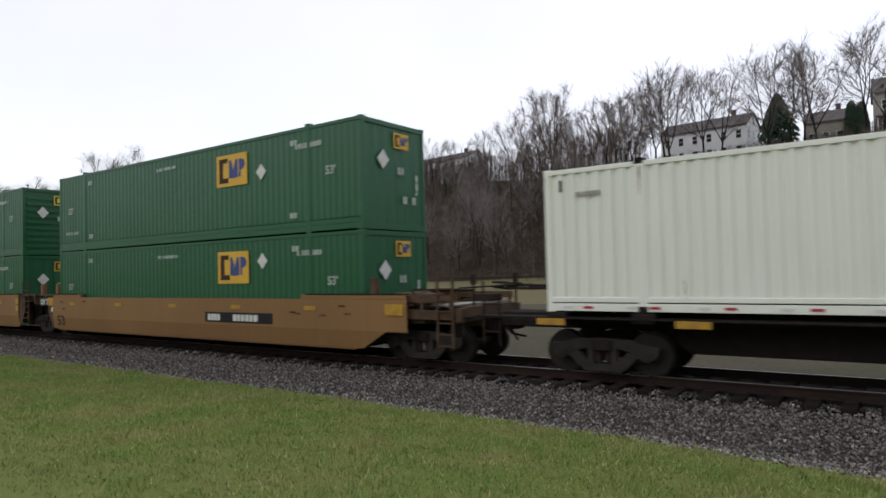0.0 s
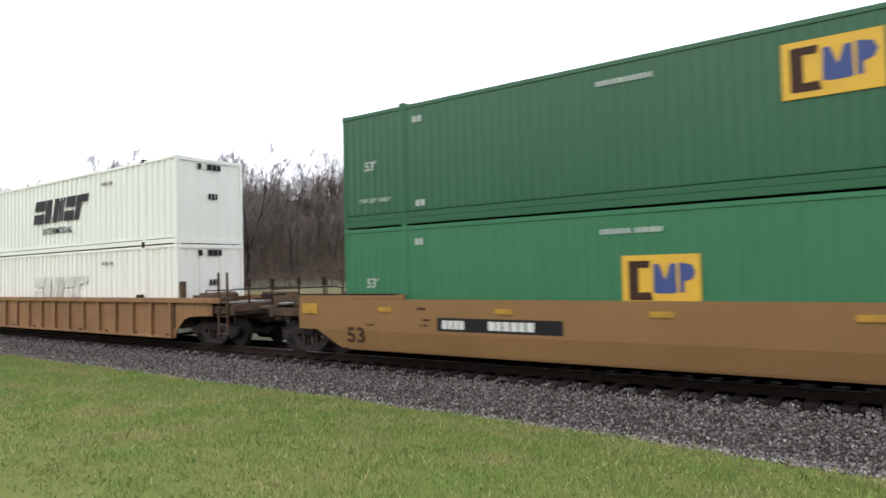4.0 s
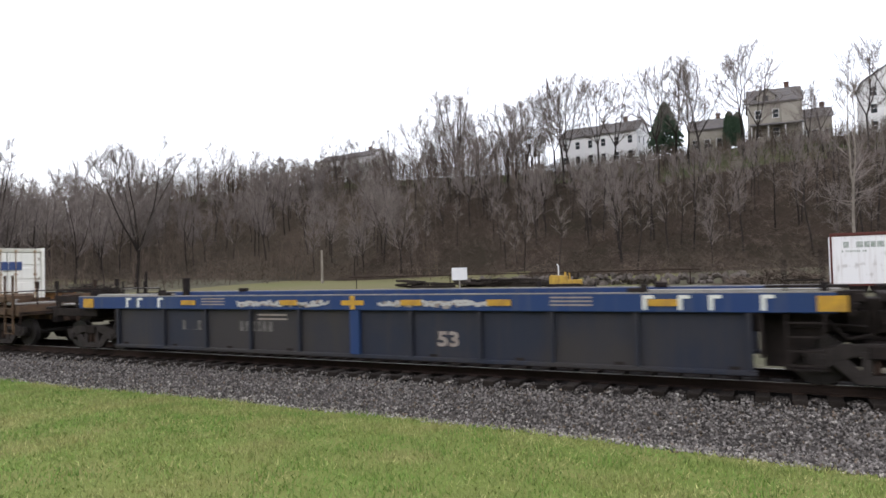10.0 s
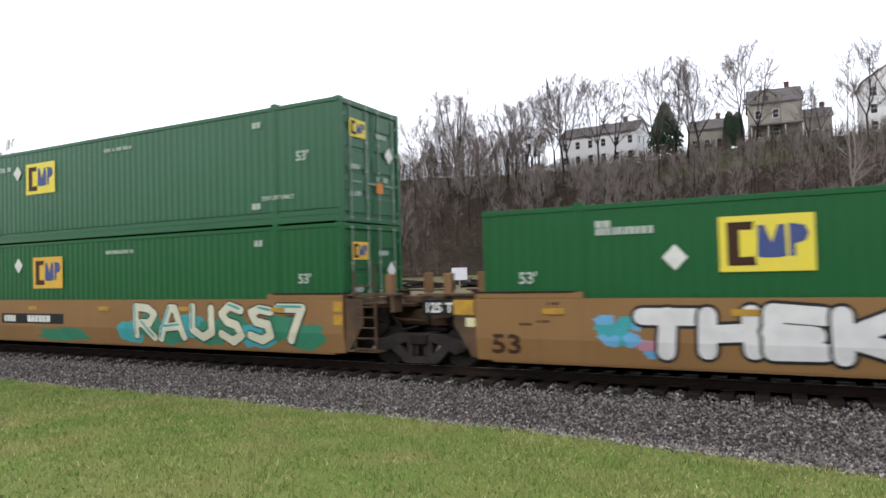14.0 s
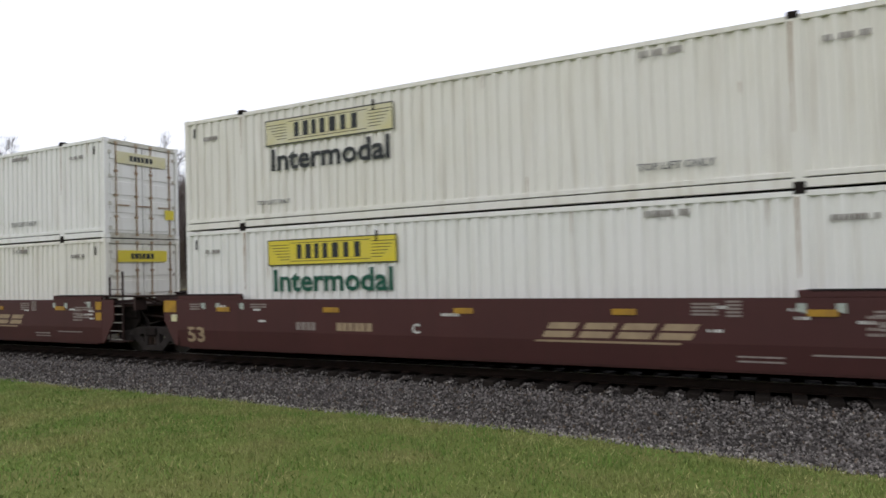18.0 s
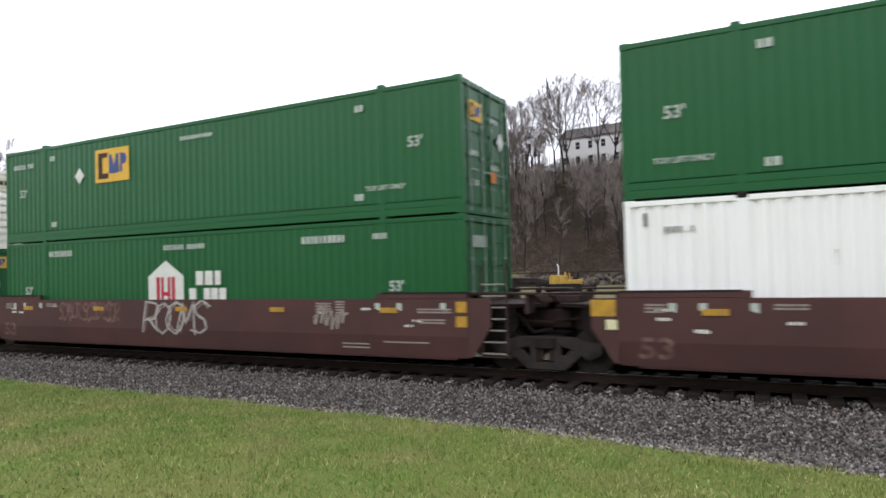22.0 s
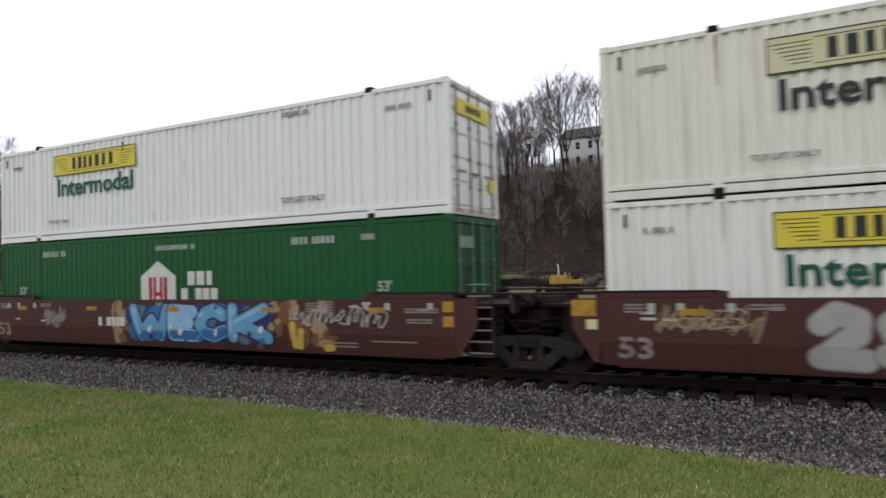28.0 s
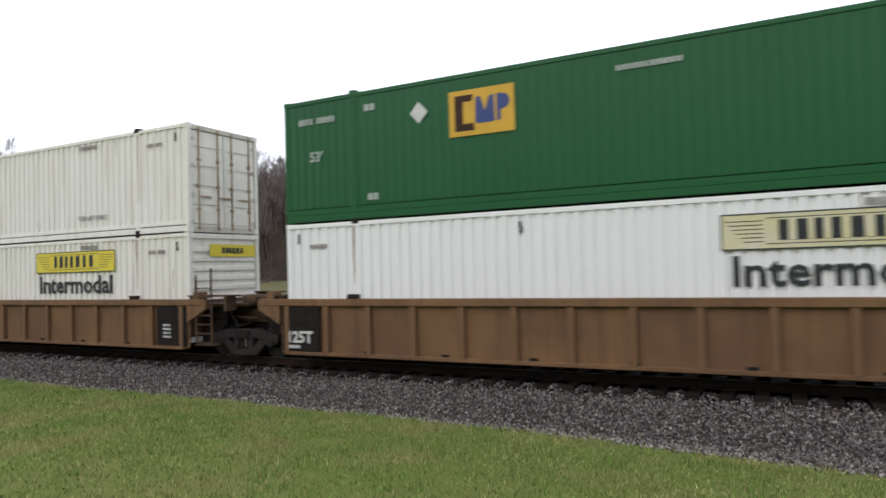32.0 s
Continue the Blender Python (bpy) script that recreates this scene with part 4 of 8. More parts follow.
        for y in (-0.9, 0.9) if text_mat is MARK_BROWN else ():
            part("end_post", lambda: Shape().box(-0.1, 0.1, -0.08, 0.08, 1.36, 2.02), TAN_RIB, car, at=flip @ Matrix.Translation((HALF + 1.0, y, 0)), bevel=0.015, key="endpost")
    if right == "art":
        for z in (0.92, 1.22):
            part("reflector", lambda: Shape().box(0, 0.24, -0.006, 0.002, 0, 0.22), MARK_AMBER, car, at=(HALF - 0.14, -CAR_Y - 0.002, z), key="sqrefl")
    if left == "art":
        part("reflector", lambda: Shape().box(0, 0.45, -0.006, 0.002, 0, 0.30), MARK_AMBER, car, at=(-HALF - 0.62, -CAR_Y + (0.045 if text_mat is MARK_BROWN else 0.002), 1.17), key="sqrefl2")
        part("pale_reflector", lambda: Shape().box(0, 0.2, -0.006, 0.002, 0, 0.18), MARK_PALE, car, at=(-HALF - 0.35, -CAR_Y + (0.045 if text_mat is MARK_BROWN else 0.002), 0.93), key="sqrefl3")
        if text_mat is MARK_BROWN:
            lettering("capacity_note", "125 T", 0.2, MARK_WHITE, car, (-HALF - 1.3, -CAR_Y + 0.04, 1.22), bold=0.01)
            part("note_plate", lambda: Shape().box(-HALF - 1.35, -HALF - 0.63, -CAR_Y + 0.05, -CAR_Y + 0.08, 1.15, 1.48), MARK_BLACK, car, key="noteplate")
    if text_mat is MARK_CREAM:
        for x, lines, w, z in ((LEN - 3.7, 4, 0.42, 1.2), (LEN - 3.15, 5, 0.24, 1.18), (LEN + 0.15, 2, 0.8, 1.2), (LEN + 0.2, 2, 0.6, 0.98), (0.35, 3, 0.35, 1.24), (2.4, 2, 0.5, 1.3)):
            if x > LEN and right == "art":
                x -= 1.2
            for k2 in range(lines):
                part("stencil_line", lambda: Shape().box(0, w, -0.005, 0.001, 0, 0.035), MARK_FAINT, car, at=(x - HALF, -CAR_Y - 0.004, z + 0.06 * k2), key="stline%g" % w)
        for x in (0.75, 1.25, 2.05, LEN - 2.1, LEN - 1.55, LEN - 0.5):
            part("corner_mark", lambda: Shape().plate([(0, 0.05), (0.13, 0), (0.13, 0.17), (0, 0.17)], -0.005, 0.004), MARK_SOFT, car, at=(x - HALF, -CAR_Y - 0.004, 1.24), key="cornermark")
        for x, w, z in ((LEN - 3.0, 0.7, 0.5), (LEN - 3.0, 0.7, 0.42), (LEN - 1.9, 1.1, 0.56)):
            part("stencil_line", lambda: Shape().box(0, w, -0.004, 0.004, 0, 0.03), MARK_FAINT, car, at=(x - HALF, fold(z) - 0.004, z), key="stlow%g" % w)
    scuffs = random.Random(int(abs(hash_of(label + left + right)) * 100))
    for i in range(9):
        x = scuffs.choice((0.4, 1.0, 2.2, 12.4, 13.6, 14.6, 15.3)) + scuffs.uniform(0, 0.5)
        part("stencil_marking", lambda: bars(5, 0.05, seed=i, aspect=0.8), MARK_WHITE if text_mat is MARK_CREAM else MARK_BROWN, car, at=(x - HALF, -CAR_Y - 0.004, scuffs.uniform(0.85, 1.4)), key="stencil%d" % i)
    return car


def hash_of(text):
    return sum((i + 1) * ord(c) for i, c in enumerate(text)) % 97 / 97


def floor_beams():
    s = Shape()
    for i in range(9):
        x = -HALF + 0.4 + i * (LEN - 0.8) / 8
        s.box(x - 0.09, x + 0.09, -CAR_Y + 0.1, CAR_Y - 0.1, 0.24, 0.34)
    s.box(-HALF + 0.2, HALF - 0.2, -0.25, 0.25, 0.25, 0.31)
    return s


def ribbed_car(label, left, right, paint, group, blue=False):
    """A well car with an outside top chord, upright ribs and recessed side sheets."""
    car = tagged(new("well_car"), label, "rail car", group)
    top0, top1 = (1.25, 1.58) if blue else (1.34, 1.50)
    sheet = BLUE_DUST if blue else paint
    end_l = HALF + (0.12 if left == "art" else (0.9 if not blue else 0.5))
    end_r = HALF + (0.12 if right == "art" else (0.9 if not blue else 0.5))
    k = left + right + str(blue)
    if blue:
        low = [(-HALF + 0.1, 0.24), (HALF - 0.1, 0.24), (HALF - 0.1, top0), (-HALF + 0.1, top0)]
    else:
        foot = {"art": [(HALF + 0.1, 0.24), (HALF + 0.12, 0.80)], "cpl": [(HALF + 0.02, 0.24), (HALF + 0.16, 0.50), (HALF + 0.5, 0.80), (HALF + 0.8, 0.90), (HALF + 2.0, 0.96)]}
        reach = {"art": HALF + 0.12, "cpl": HALF + 2.0}
        low = [(-x, z) for x, z in foot[left]][::-1] + foot[right] + [(reach[right], top0), (-reach[left], top0)]
        end_l, end_r = reach[left], reach[right]
    mirrored(lambda: Shape().plate(low, -CAR_Y + 0.11, 0.02), "side_sheet", sheet, car, "sheet" + k)
    mirrored(lambda: Shape().box(-end_l - (1.0 if blue else 0.5), end_r + (1.0 if blue else 0.5), -CAR_Y, -CAR_Y + 0.14, top0, top1), "top_chord", paint, car, "tchord" + k, bevel=0.012)
    if blue:
        mirrored(lambda: Shape().box(-end_l - 0.98, end_r + 0.98, -CAR_Y + 0.002, -CAR_Y + 0.06, top1, top1 + 0.022), "chord_lip", GREY_STEEL, car, "lip" + k)
    mirrored(lambda: Shape().box(-HALF + 0.05, HALF - 0.05, -CAR_Y + 0.02, -CAR_Y + 0.2, 0.20, 0.28), "bottom_chord", sheet, car, "bch" + k, bevel=0.01)
    places = [0.12 + i * (LEN - 0.24) / 14 for i in range(15)]
    if blue:
        places = [0.16, 1.98, 3.5, 5.0, 6.5, 8.08, 9.5, 11.1, 12.6, 14.17, 16.0]
    for x in places:
        wide = 0.12 if blue and x == 8.08 else 0.035 if blue else 0.06
        x -= HALF
        for turn in (0, 180):
            part("rib", lambda: Shape().box(-wide, wide, -CAR_Y + 0.012, -CAR_Y + 0.108, 0.282, top0 - 0.002), paint if wide > 0.05 or not blue else sheet, car,
                 at=pose(x if not turn else x, 0, 0, 0, 0, turn), key="rib%g%s" % (wide, blue))
    for x in (-POST, POST):
        mirrored(lambda: Shape().box(x - 0.14, x + 0.14, -CAR_Y + 0.02, -CAR_Y + 0.16, top1, top1 + 0.10), "guide", RUSTY if not blue else DARK, car, "guide%g%s" % (x, blue), bevel=0.01)
    part("well_floor", lambda: floor_beams(), DARK, car, key="floor")
    car_ends(car, left, right, paint, DARK if blue else TAN_GRIME)
    yc = -CAR_Y
    if blue:
        reflectors(car, (2.7, 6.0, 9.3, 11.3, 14.4), 1.36, 0.5, 0.12)
        for x in (-1.25, LEN + 0.85):
            reflectors(car, (x,), 1.28, 0.42, 0.25)
        part("cross_mark", lambda: Shape().box(-0.06, 0.06, -0.005, 0.001, 0, 0.3).box(-0.3, 0.3, -0.007, -0.001, 0.09, 0.2), MARK_AMBER, car, at=(8.05 - HALF, yc, 1.27), key="crossmark")
        for x in (0.55, 1.0, 1.8, 14.3, 14.9, 15.4, 16.2):
            part("hook_mark", lambda: Shape().box(0, 0.07, -0.005, 0.001, 0, 0.26).box(0.07, 0.2, -0.005, 0.001, 0.2, 0.26), MARK_WHITE, car, at=(x - HALF, yc, 1.29), key="hook")
        for x in (12.6, 3.4):
            for k in range(3):
                part("stencil_line", lambda: Shape().box(0, 0.8, -0.005, 0, 0, 0.03), MARK_FAINT, car, at=(x - HALF, yc, 1.36 + 0.07 * k), key="sten")
        lettering("length_number", "53", 0.30, MARK_FAINT, car, (10.1 - HALF, yc + 0.105, 0.52), bold=0.014, width=1.25)
        row = bars(4, 0.24, seed=9)
        part("owner_marking", row, MARK_SMUDGE, car, at=(2.6 - HALF, yc + 0.102, 0.72))
        part("number_marking", bars(6, 0.24, seed=5), MARK_SMUDGE, car, at=(4.6 - HALF, yc + 0.102, 0.72))
        for k in range(2):
            part("stencil_line", lambda: Shape().box(0, 0.9, -0.004, 0, 0, 0.04), MARK_FAINT, car, at=(5.2 - HALF, yc + 0.105, 1.0 + 0.1 * k), key="sten2")
        for s_ in (-1, 1):
            part("side_walk", lambda: Shape().box(HALF - 1.9, HALF + 1.2, -CAR_Y + 0.16, -CAR_Y + 0.5, 1.60, 1.635), GREY_STEEL, car, at=pose(0, 0, 0, 0, 0, 0) if s_ > 0 else Matrix.Diagonal((-1, 1, 1, 1)), key="sidewalk")
            part("walk_bracket", lambda: Shape().box(HALF - 1.9, HALF - 1.78, -CAR_Y + 0.03, -CAR_Y + 0.2, 1.58, 1.74).box(HALF + 0.9, HALF + 1.02, -CAR_Y + 0.03, -CAR_Y + 0.2, 1.2, 1.74), DARK, car, at=pose(0, 0, 0, 0, 0, 0) if s_ > 0 else Matrix.Diagonal((-1, 1, 1, 1)), key="walkbr")
    else:
        for end_kind, x in ((left, -0.02), (right, LEN - 1.05)):
            if end_kind == "art":
                part("end_panel", lambda: Shape().box(0, 1.07, 0, 0.06, 0.3, 1.30), DARK, car, "dark repainted end panel", at=(x - HALF, -CAR_Y + 0.03, 0), bevel=0.005, key="dkpanel")
                if x < 1:
                    lettering("capacity_note", "125T", 0.26, MARK_WHITE, car, (x - HALF + 0.12, -CAR_Y + 0.024, 0.5), bold=0.012)
                    part("stencil_marking", bars(6, 0.07, seed=2), MARK_WHITE, car, at=(x - HALF + 0.2, -CAR_Y + 0.026, 0.36))
                else:
                    for k in range(4):
                        part("stencil_marking", lambda: bars(8, 0.05, seed=k), MARK_WHITE, car, at=(x - HALF + 0.25, -CAR_Y + 0.026, 0.5 + 0.1 * k), key="stb%d" % k)
        for s_, end_kind in ((-1, left), (1, right)):
            if end_kind == "cpl":
                continue
            part("corner_bracket", lambda: Shape().plate([(HALF + 0.1, 0.9), (HALF + 0.75, 1.25), (HALF + 0.75, 1.5), (HALF + 0.1, 1.5)], -CAR_Y + 0.02, 0.12).box(HALF + 0.3, HALF + 0.5, -CAR_Y + 0.05, -CAR_Y + 0.35, 1.5, 1.68), paint, car, at=pose(0, 0, 0, 0, 0, 0) if s_ > 0 else Matrix.Diagonal((-1, 1, 1, 1)), key="cbr")
    return car


def spine_car(label, group):
    """A low dark flat car that carries one container on stands; only its rear part is in view."""
    car = tagged(new("flat_car"), label, "rail car", group)
    part("centre_beam", lambda: Shape().plate([(-HALF - 1.6, 0.85), (-HALF + 1.9, 0.85), (-HALF + 2.6, 0.42), (HALF - 2.6, 0.42), (HALF - 1.9, 0.85), (HALF + 1.6, 0.85), (HALF + 1.6, 1.18), (-HALF - 1.6, 1.18)], -0.42, 0.84), DARK, car, bevel=0.02)
    for x in (-HALF + 0.2, -POST, POST, HALF - 0.2):
        part("container_stand", lambda: Shape().box(-0.22, 0.22, -1.34, 1.34, 1.05, 1.25), DARK, car, at=(x, 0, 0), bevel=0.02, key="stand")
    part("walkway", lambda: Shape().box(-HALF - 1.7, HALF + 1.7, -1.38, -1.0, 1.12, 1.16), DARK, car)
    part("coupler", lambda: Shape().box(-HALF - 2.3, -HALF - 1.6, -0.1, 0.1, 0.82, 1.0).box(-HALF - 2.4, -HALF - 2.1, -0.19, 0.17, 0.76, 1.04), RUSTY, car, bevel=0.02)
    part("end_rack", lambda: Shape().rod((-HALF - 1.55, -1.3, 0.5), (-HALF - 1.55, -1.3, 1.9), 0.025).rod((-HALF - 1.15, -1.3, 0.5), (-HALF - 1.15, -1.3, 1.5), 0.025).rod((-HALF - 1.55, -1.3, 0.8), (-HALF - 1.15, -1.3, 0.8), 0.02).rod((-HALF - 1.55, -1.3, 1.1), (-HALF - 1.15, -1.3, 1.1), 0.02).rod((-HALF - 1.55, -1.3, 1.4), (-HALF - 1.15, -1.3, 1.4), 0.02), RUSTY, car)
    reflectors(car, (-0.2, 2.6), 1.0, 0.62, 0.13, -1.385)
    truck(car, -HALF + 1.05)
    truck(car, HALF - 1.05)
    return car

# ---- the train: places of the container's left end at the start, metres along the track ----
SPEED = 13.62
MOVING = []


def ride(ob, s, z=0.0):
    """Puts a thing on the train."""
    MOVING.append((ob, s + HALF, z))
    return ob


LOW, TOP, SINGLE = 0.36, 3.27, 1.26
G_A, G_U, G_B, G_C, G_D, G_E, G_F, G_G = ("cars of the first tan set", "single cars", "cars of the empty blue set", "cars of the tagged tan set", "cars of the first brown set",
                                          "cars of the second brown set", "cars of the sprayed brown set", "cars of the ribbed tan set")
S = dict(U0=-6.12, U1=-27.32, U2=-46.82, U3=-66.31, U4=-89.95, B1=-113.6, B2=-133.1, B3=-152.7, C1=-176.53, C2=-196.03, C3=-215.66, D1=-239.35, D2=-259.0, D3=-278.42,
         E1=-302.15, E2=-321.55, E3=-341.1, F1=-365.0, F2=-384.23, F3=-403.57, G1=-426.95, G2=-446.3, G3=-465.74)
CARS = {}
CARS["U0"] = ride(spine_car("dark grimy flat car under a white container", G_U), S["U0"])
for k, l, r in (("U1", "art", "cpl"), ("U2", "art", "art"), ("U3", "cpl", "art")):
    CARS[k] = ride(smooth_car("tan smooth-sided well car with black number panel", l, r, TAN, MARK_BROWN, G_A), S[k])
CARS["U4"] = ride(ribbed_car("rusty orange-tan ribbed well car", "cpl", "cpl", TAN_RUST, G_U), S["U4"])
for k, l, r in (("B1", "art", "cpl"), ("B2", "art", "art"), ("B3", "cpl", "art")):
    CARS[k] = ride(ribbed_car("empty blue well car with dusty ribbed sides", l, r, BLUE, G_B, blue=True), S[k])
for k, l, r in (("C1", "art", "cpl"), ("C2", "art", "art"), ("C3", "cpl", "art")):
    CARS[k] = ride(smooth_car("orange-tan well car covered in spray-can lettering", l, r, TAN_DEEP if k == "C1" else TAN, MARK_BROWN, G_C), S[k])
for n, g, m in (("D", G_D, MAROON), ("E", G_E, MAROON_OLD), ("F", G_F, MAROON)):
    for i, l, r in ((1, "art", "cpl"), (2, "art", "art"), (3, "cpl", "art")):
        CARS[n + str(i)] = ride(smooth_car("oxide-brown smooth-sided well car" + (", scuffed and tagged" if n != "D" else ""), l, r, m, MARK_CREAM, g, MARK_GHOST if n == "E" else MARK_FAINT if n == "F" else None), S[n + str(i)])
for k, l, r in (("G1", "art", "cpl"), ("G2", "art", "art"), ("G3", "cpl", "art")):
    CARS[k] = ride(ribbed_car("rusty tan well car with ribbed sides", l, r, TAN_RIB, G_G), S[k])

GL = "green container with yellow panel, "
single = ride(white_box("white ribbed container standing on a dark flat car", "plain", WHITE_PALE, top_lift=False), S["U0"], SINGLE)
for i in range(24):
    part("reflective_tape", lambda: Shape().box(0, 0.2, -0.004, 0.002, 0, 0.05), MARK_RED if i % 2 else MARK_WHITE, single, at=side_at(0.35 + i * 0.66 - 0.22 * (i % 2), 0.07), key="tape%d" % (i % 2))
ride(green_box(GL + "lower of two", False, "plain", GREEN, seed=11), S["U1"], LOW)
ride(green_box(GL + "stacked on another", False, "plain", GREEN, seed=12), S["U1"], TOP)
patched = ride(green_box(GL + "patched with grey-green paint", False, "plain", GREEN, seed=13, panel_x=6.0, panel_z=1.2, size=1.75), S["U2"], LOW)
part("paint_patch", Shape().plate([(5.0, 2.42), (7.9, 2.42), (7.9, 2.15), (8.5, 2.15), (8.5, 2.45), (9.25, 2.45), (9.25, 2.78), (5.0, 2.78)], -0.002, 0.004), GREEN_DARK, patched, "dull dark green overpainted patch", at=side_at(0, 0))
ride(green_box(GL + "stacked on a patched one", False, "ribs", GREEN, seed=14, panel=MARK_LEMON), S["U2"], TOP)
ride(green_box("lighter faded " + GL + "lower", False, "plain", GREEN_FADED, seed=15, panel_x=7.31, panel_z=1.04), S["U3"], LOW)
ride(green_box(GL + "on a faded one", False, "plain", GREEN, seed=16), S["U3"], TOP)


def slant_box(label, end, paint, letters_mat, size, x, z, sub=True):
    """A white container with slanted dark shapes as its owner's mark."""
    ob = new_container("white_container", label, paint, paint, "broad", end)
    h, w = size, size * 1.04

    lean = 0.3 * h
    spans = ((0.0, 0.9), (1.0, 2.15), (2.25, 2.6), (2.72, 3.5), (3.6, 4.5))
    for i, (a, b) in enumerate(spans):
        a, b = a * w, b * w
        lower = [(a, 0), (b, 0), (b + lean * 0.42, h * 0.42), (a + lean * 0.42, h * 0.42)] if i in (0, 3) else [(a, 0), (a + (b - a) * 0.42, 0), (a + (b - a) * 0.42 + lean, h), (a + lean, h)]
        upper = [(a + lean * 0.56, h * 0.56), (b + lean * 0.56, h * 0.56), (b + lean, h), (a + lean, h)] if i in (0, 3) else [(b - (b - a) * 0.36, 0), (b, 0), (b + lean, h), (b - (b - a) * 0.36 + lean, h)]
        if i == 4:
            upper = [(a + (b - a) * 0.42 + lean * 0.7, h * 0.7), (b + lean * 0.7, h * 0.7), (b + lean, h), (a + (b - a) * 0.42 + lean, h)]
        for points in (lower, upper):
            part("slanted_shape", lambda: Shape().plate(points, -0.004, 0.006), letters_mat, ob, at=side_at(x, z, 0.004), key="sw%g%g" % (size, sum(c * (n + 1) for n, q in enumerate(points) for c in q)))
    if sub:
        lettering("service_word", "INTERMODAL", 0.26, letters_mat, ob, side_at(x + size * 0.9, z - 0.46, 0.003), bold=0.004, width=1.1)
    row_of_marks(ob, 11.4, 2.3, 9, 0.12, 5, GREY_STEEL)
    if end == "doors":
        part("owner_mark", lambda: bars(5, 0.3, seed=8, aspect=0.8, gap=0.1), MARK_NAVY, ob, at=pose(HALF + 0.014, -0.75, 2.1, 0, 0, 90))
    else:
        part("owner_mark", lambda: bars(5, 0.2, seed=8, aspect=0.9, gap=0.1), MARK_BLACK, ob, at=pose(HALF + 0.005, -0.5, 2.5, 0, 0, 90))
        row_of_marks(ob, -0.1, 1.5, 3, 0.2, 3, MARK_BLACK, end=True)
    return ob


ride(slant_box("white container with worn, ghosted owner's mark", "plain", WHITE_CREAM, MARK_VEIL, 0.93, 5.75, 1.0), S["U4"], LOW)
ride(slant_box("white container with slanted black owner's mark", "plain", WHITE_PALE, MARK_BLACK, 0.93, 5.85, 1.2), S["U4"], TOP)
ride(slant_box("single white container with slanted blue owner's mark", "doors", WHITE_CREAM, MARK_NAVY, 0.9, 5.8, 1.33, sub=False), S["C1"], LOW)
ride(green_box(GL + "single in a tagged car", True, "doors", GREEN_NEW, seed=21, panel=MARK_LEMON), S["C2"], LOW)
ride(green_box(GL + "lower, above spray-can lettering", True, "doors", GREEN_NEW, seed=22, panel_x=4.46, panel_z=1.48), S["C3"], LOW)
ride(green_box(GL + "stacked, with a pale panel", True, "doors", GREEN, seed=23, panel_x=4.15, panel=MARK_LEMON, panel_z=1.48), S["C3"], TOP)


def orange_box():
    ob = green_box("faded orange-red container with a yellow name panel", False, "doors", ORANGE, seed=31, panel_x=7.5, panel_z=0.9, diamond=False, name="orange_container")
    part("paint_patch", lambda: Shape().box(0, 1.38, -0.002, 0.002, 0, 1.65), RED, ob, "bright red repainted patch", at=side_at(6.1, 0.62))
    part("paint_patch", lambda: Shape().box(0, 0.75, -0.002, 0.002, 0, 1.2), RED, ob, "bright red repainted patch", at=side_at(8.97, 0.6))
    return ob


ride(orange_box(), S["D1"], LOW)
ride(green_box(GL + "stacked on an orange one", True, "doors", GREEN, seed=32), S["D1"], TOP)
JL = "white container with yellow name strip, "
ride(white_box(JL + "lower of two", "doors", WHITE, MARK_LEMON, MARK_GREEN, seed=41), S["D2"], LOW)
ride(white_box(JL + "stacked, rust-stained", "doors", WHITE_CREAM, MARK_PALE, MARK_CHARCOAL, seed=42), S["D2"], TOP)
ride(white_box(JL + "lower, with rusty door end", "doors", WHITE_CREAM, MARK_LEMON, MARK_GREEN, seed=43), S["D3"], LOW)
ride(white_box(JL + "stacked, stained", "doors", WHITE, MARK_PALE, MARK_CHARCOAL, seed=44), S["D3"], TOP)
ride(white_box(JL + "lower, clean", "ribs", WHITE_CLEAN, MARK_LEMON, MARK_GREEN, flip=False, seed=51, px=9.8, top_lift=False), S["E1"], LOW)
ride(green_box(GL + "on a white one", False, "plain", GREEN_NEW, seed=52), S["E1"], TOP)


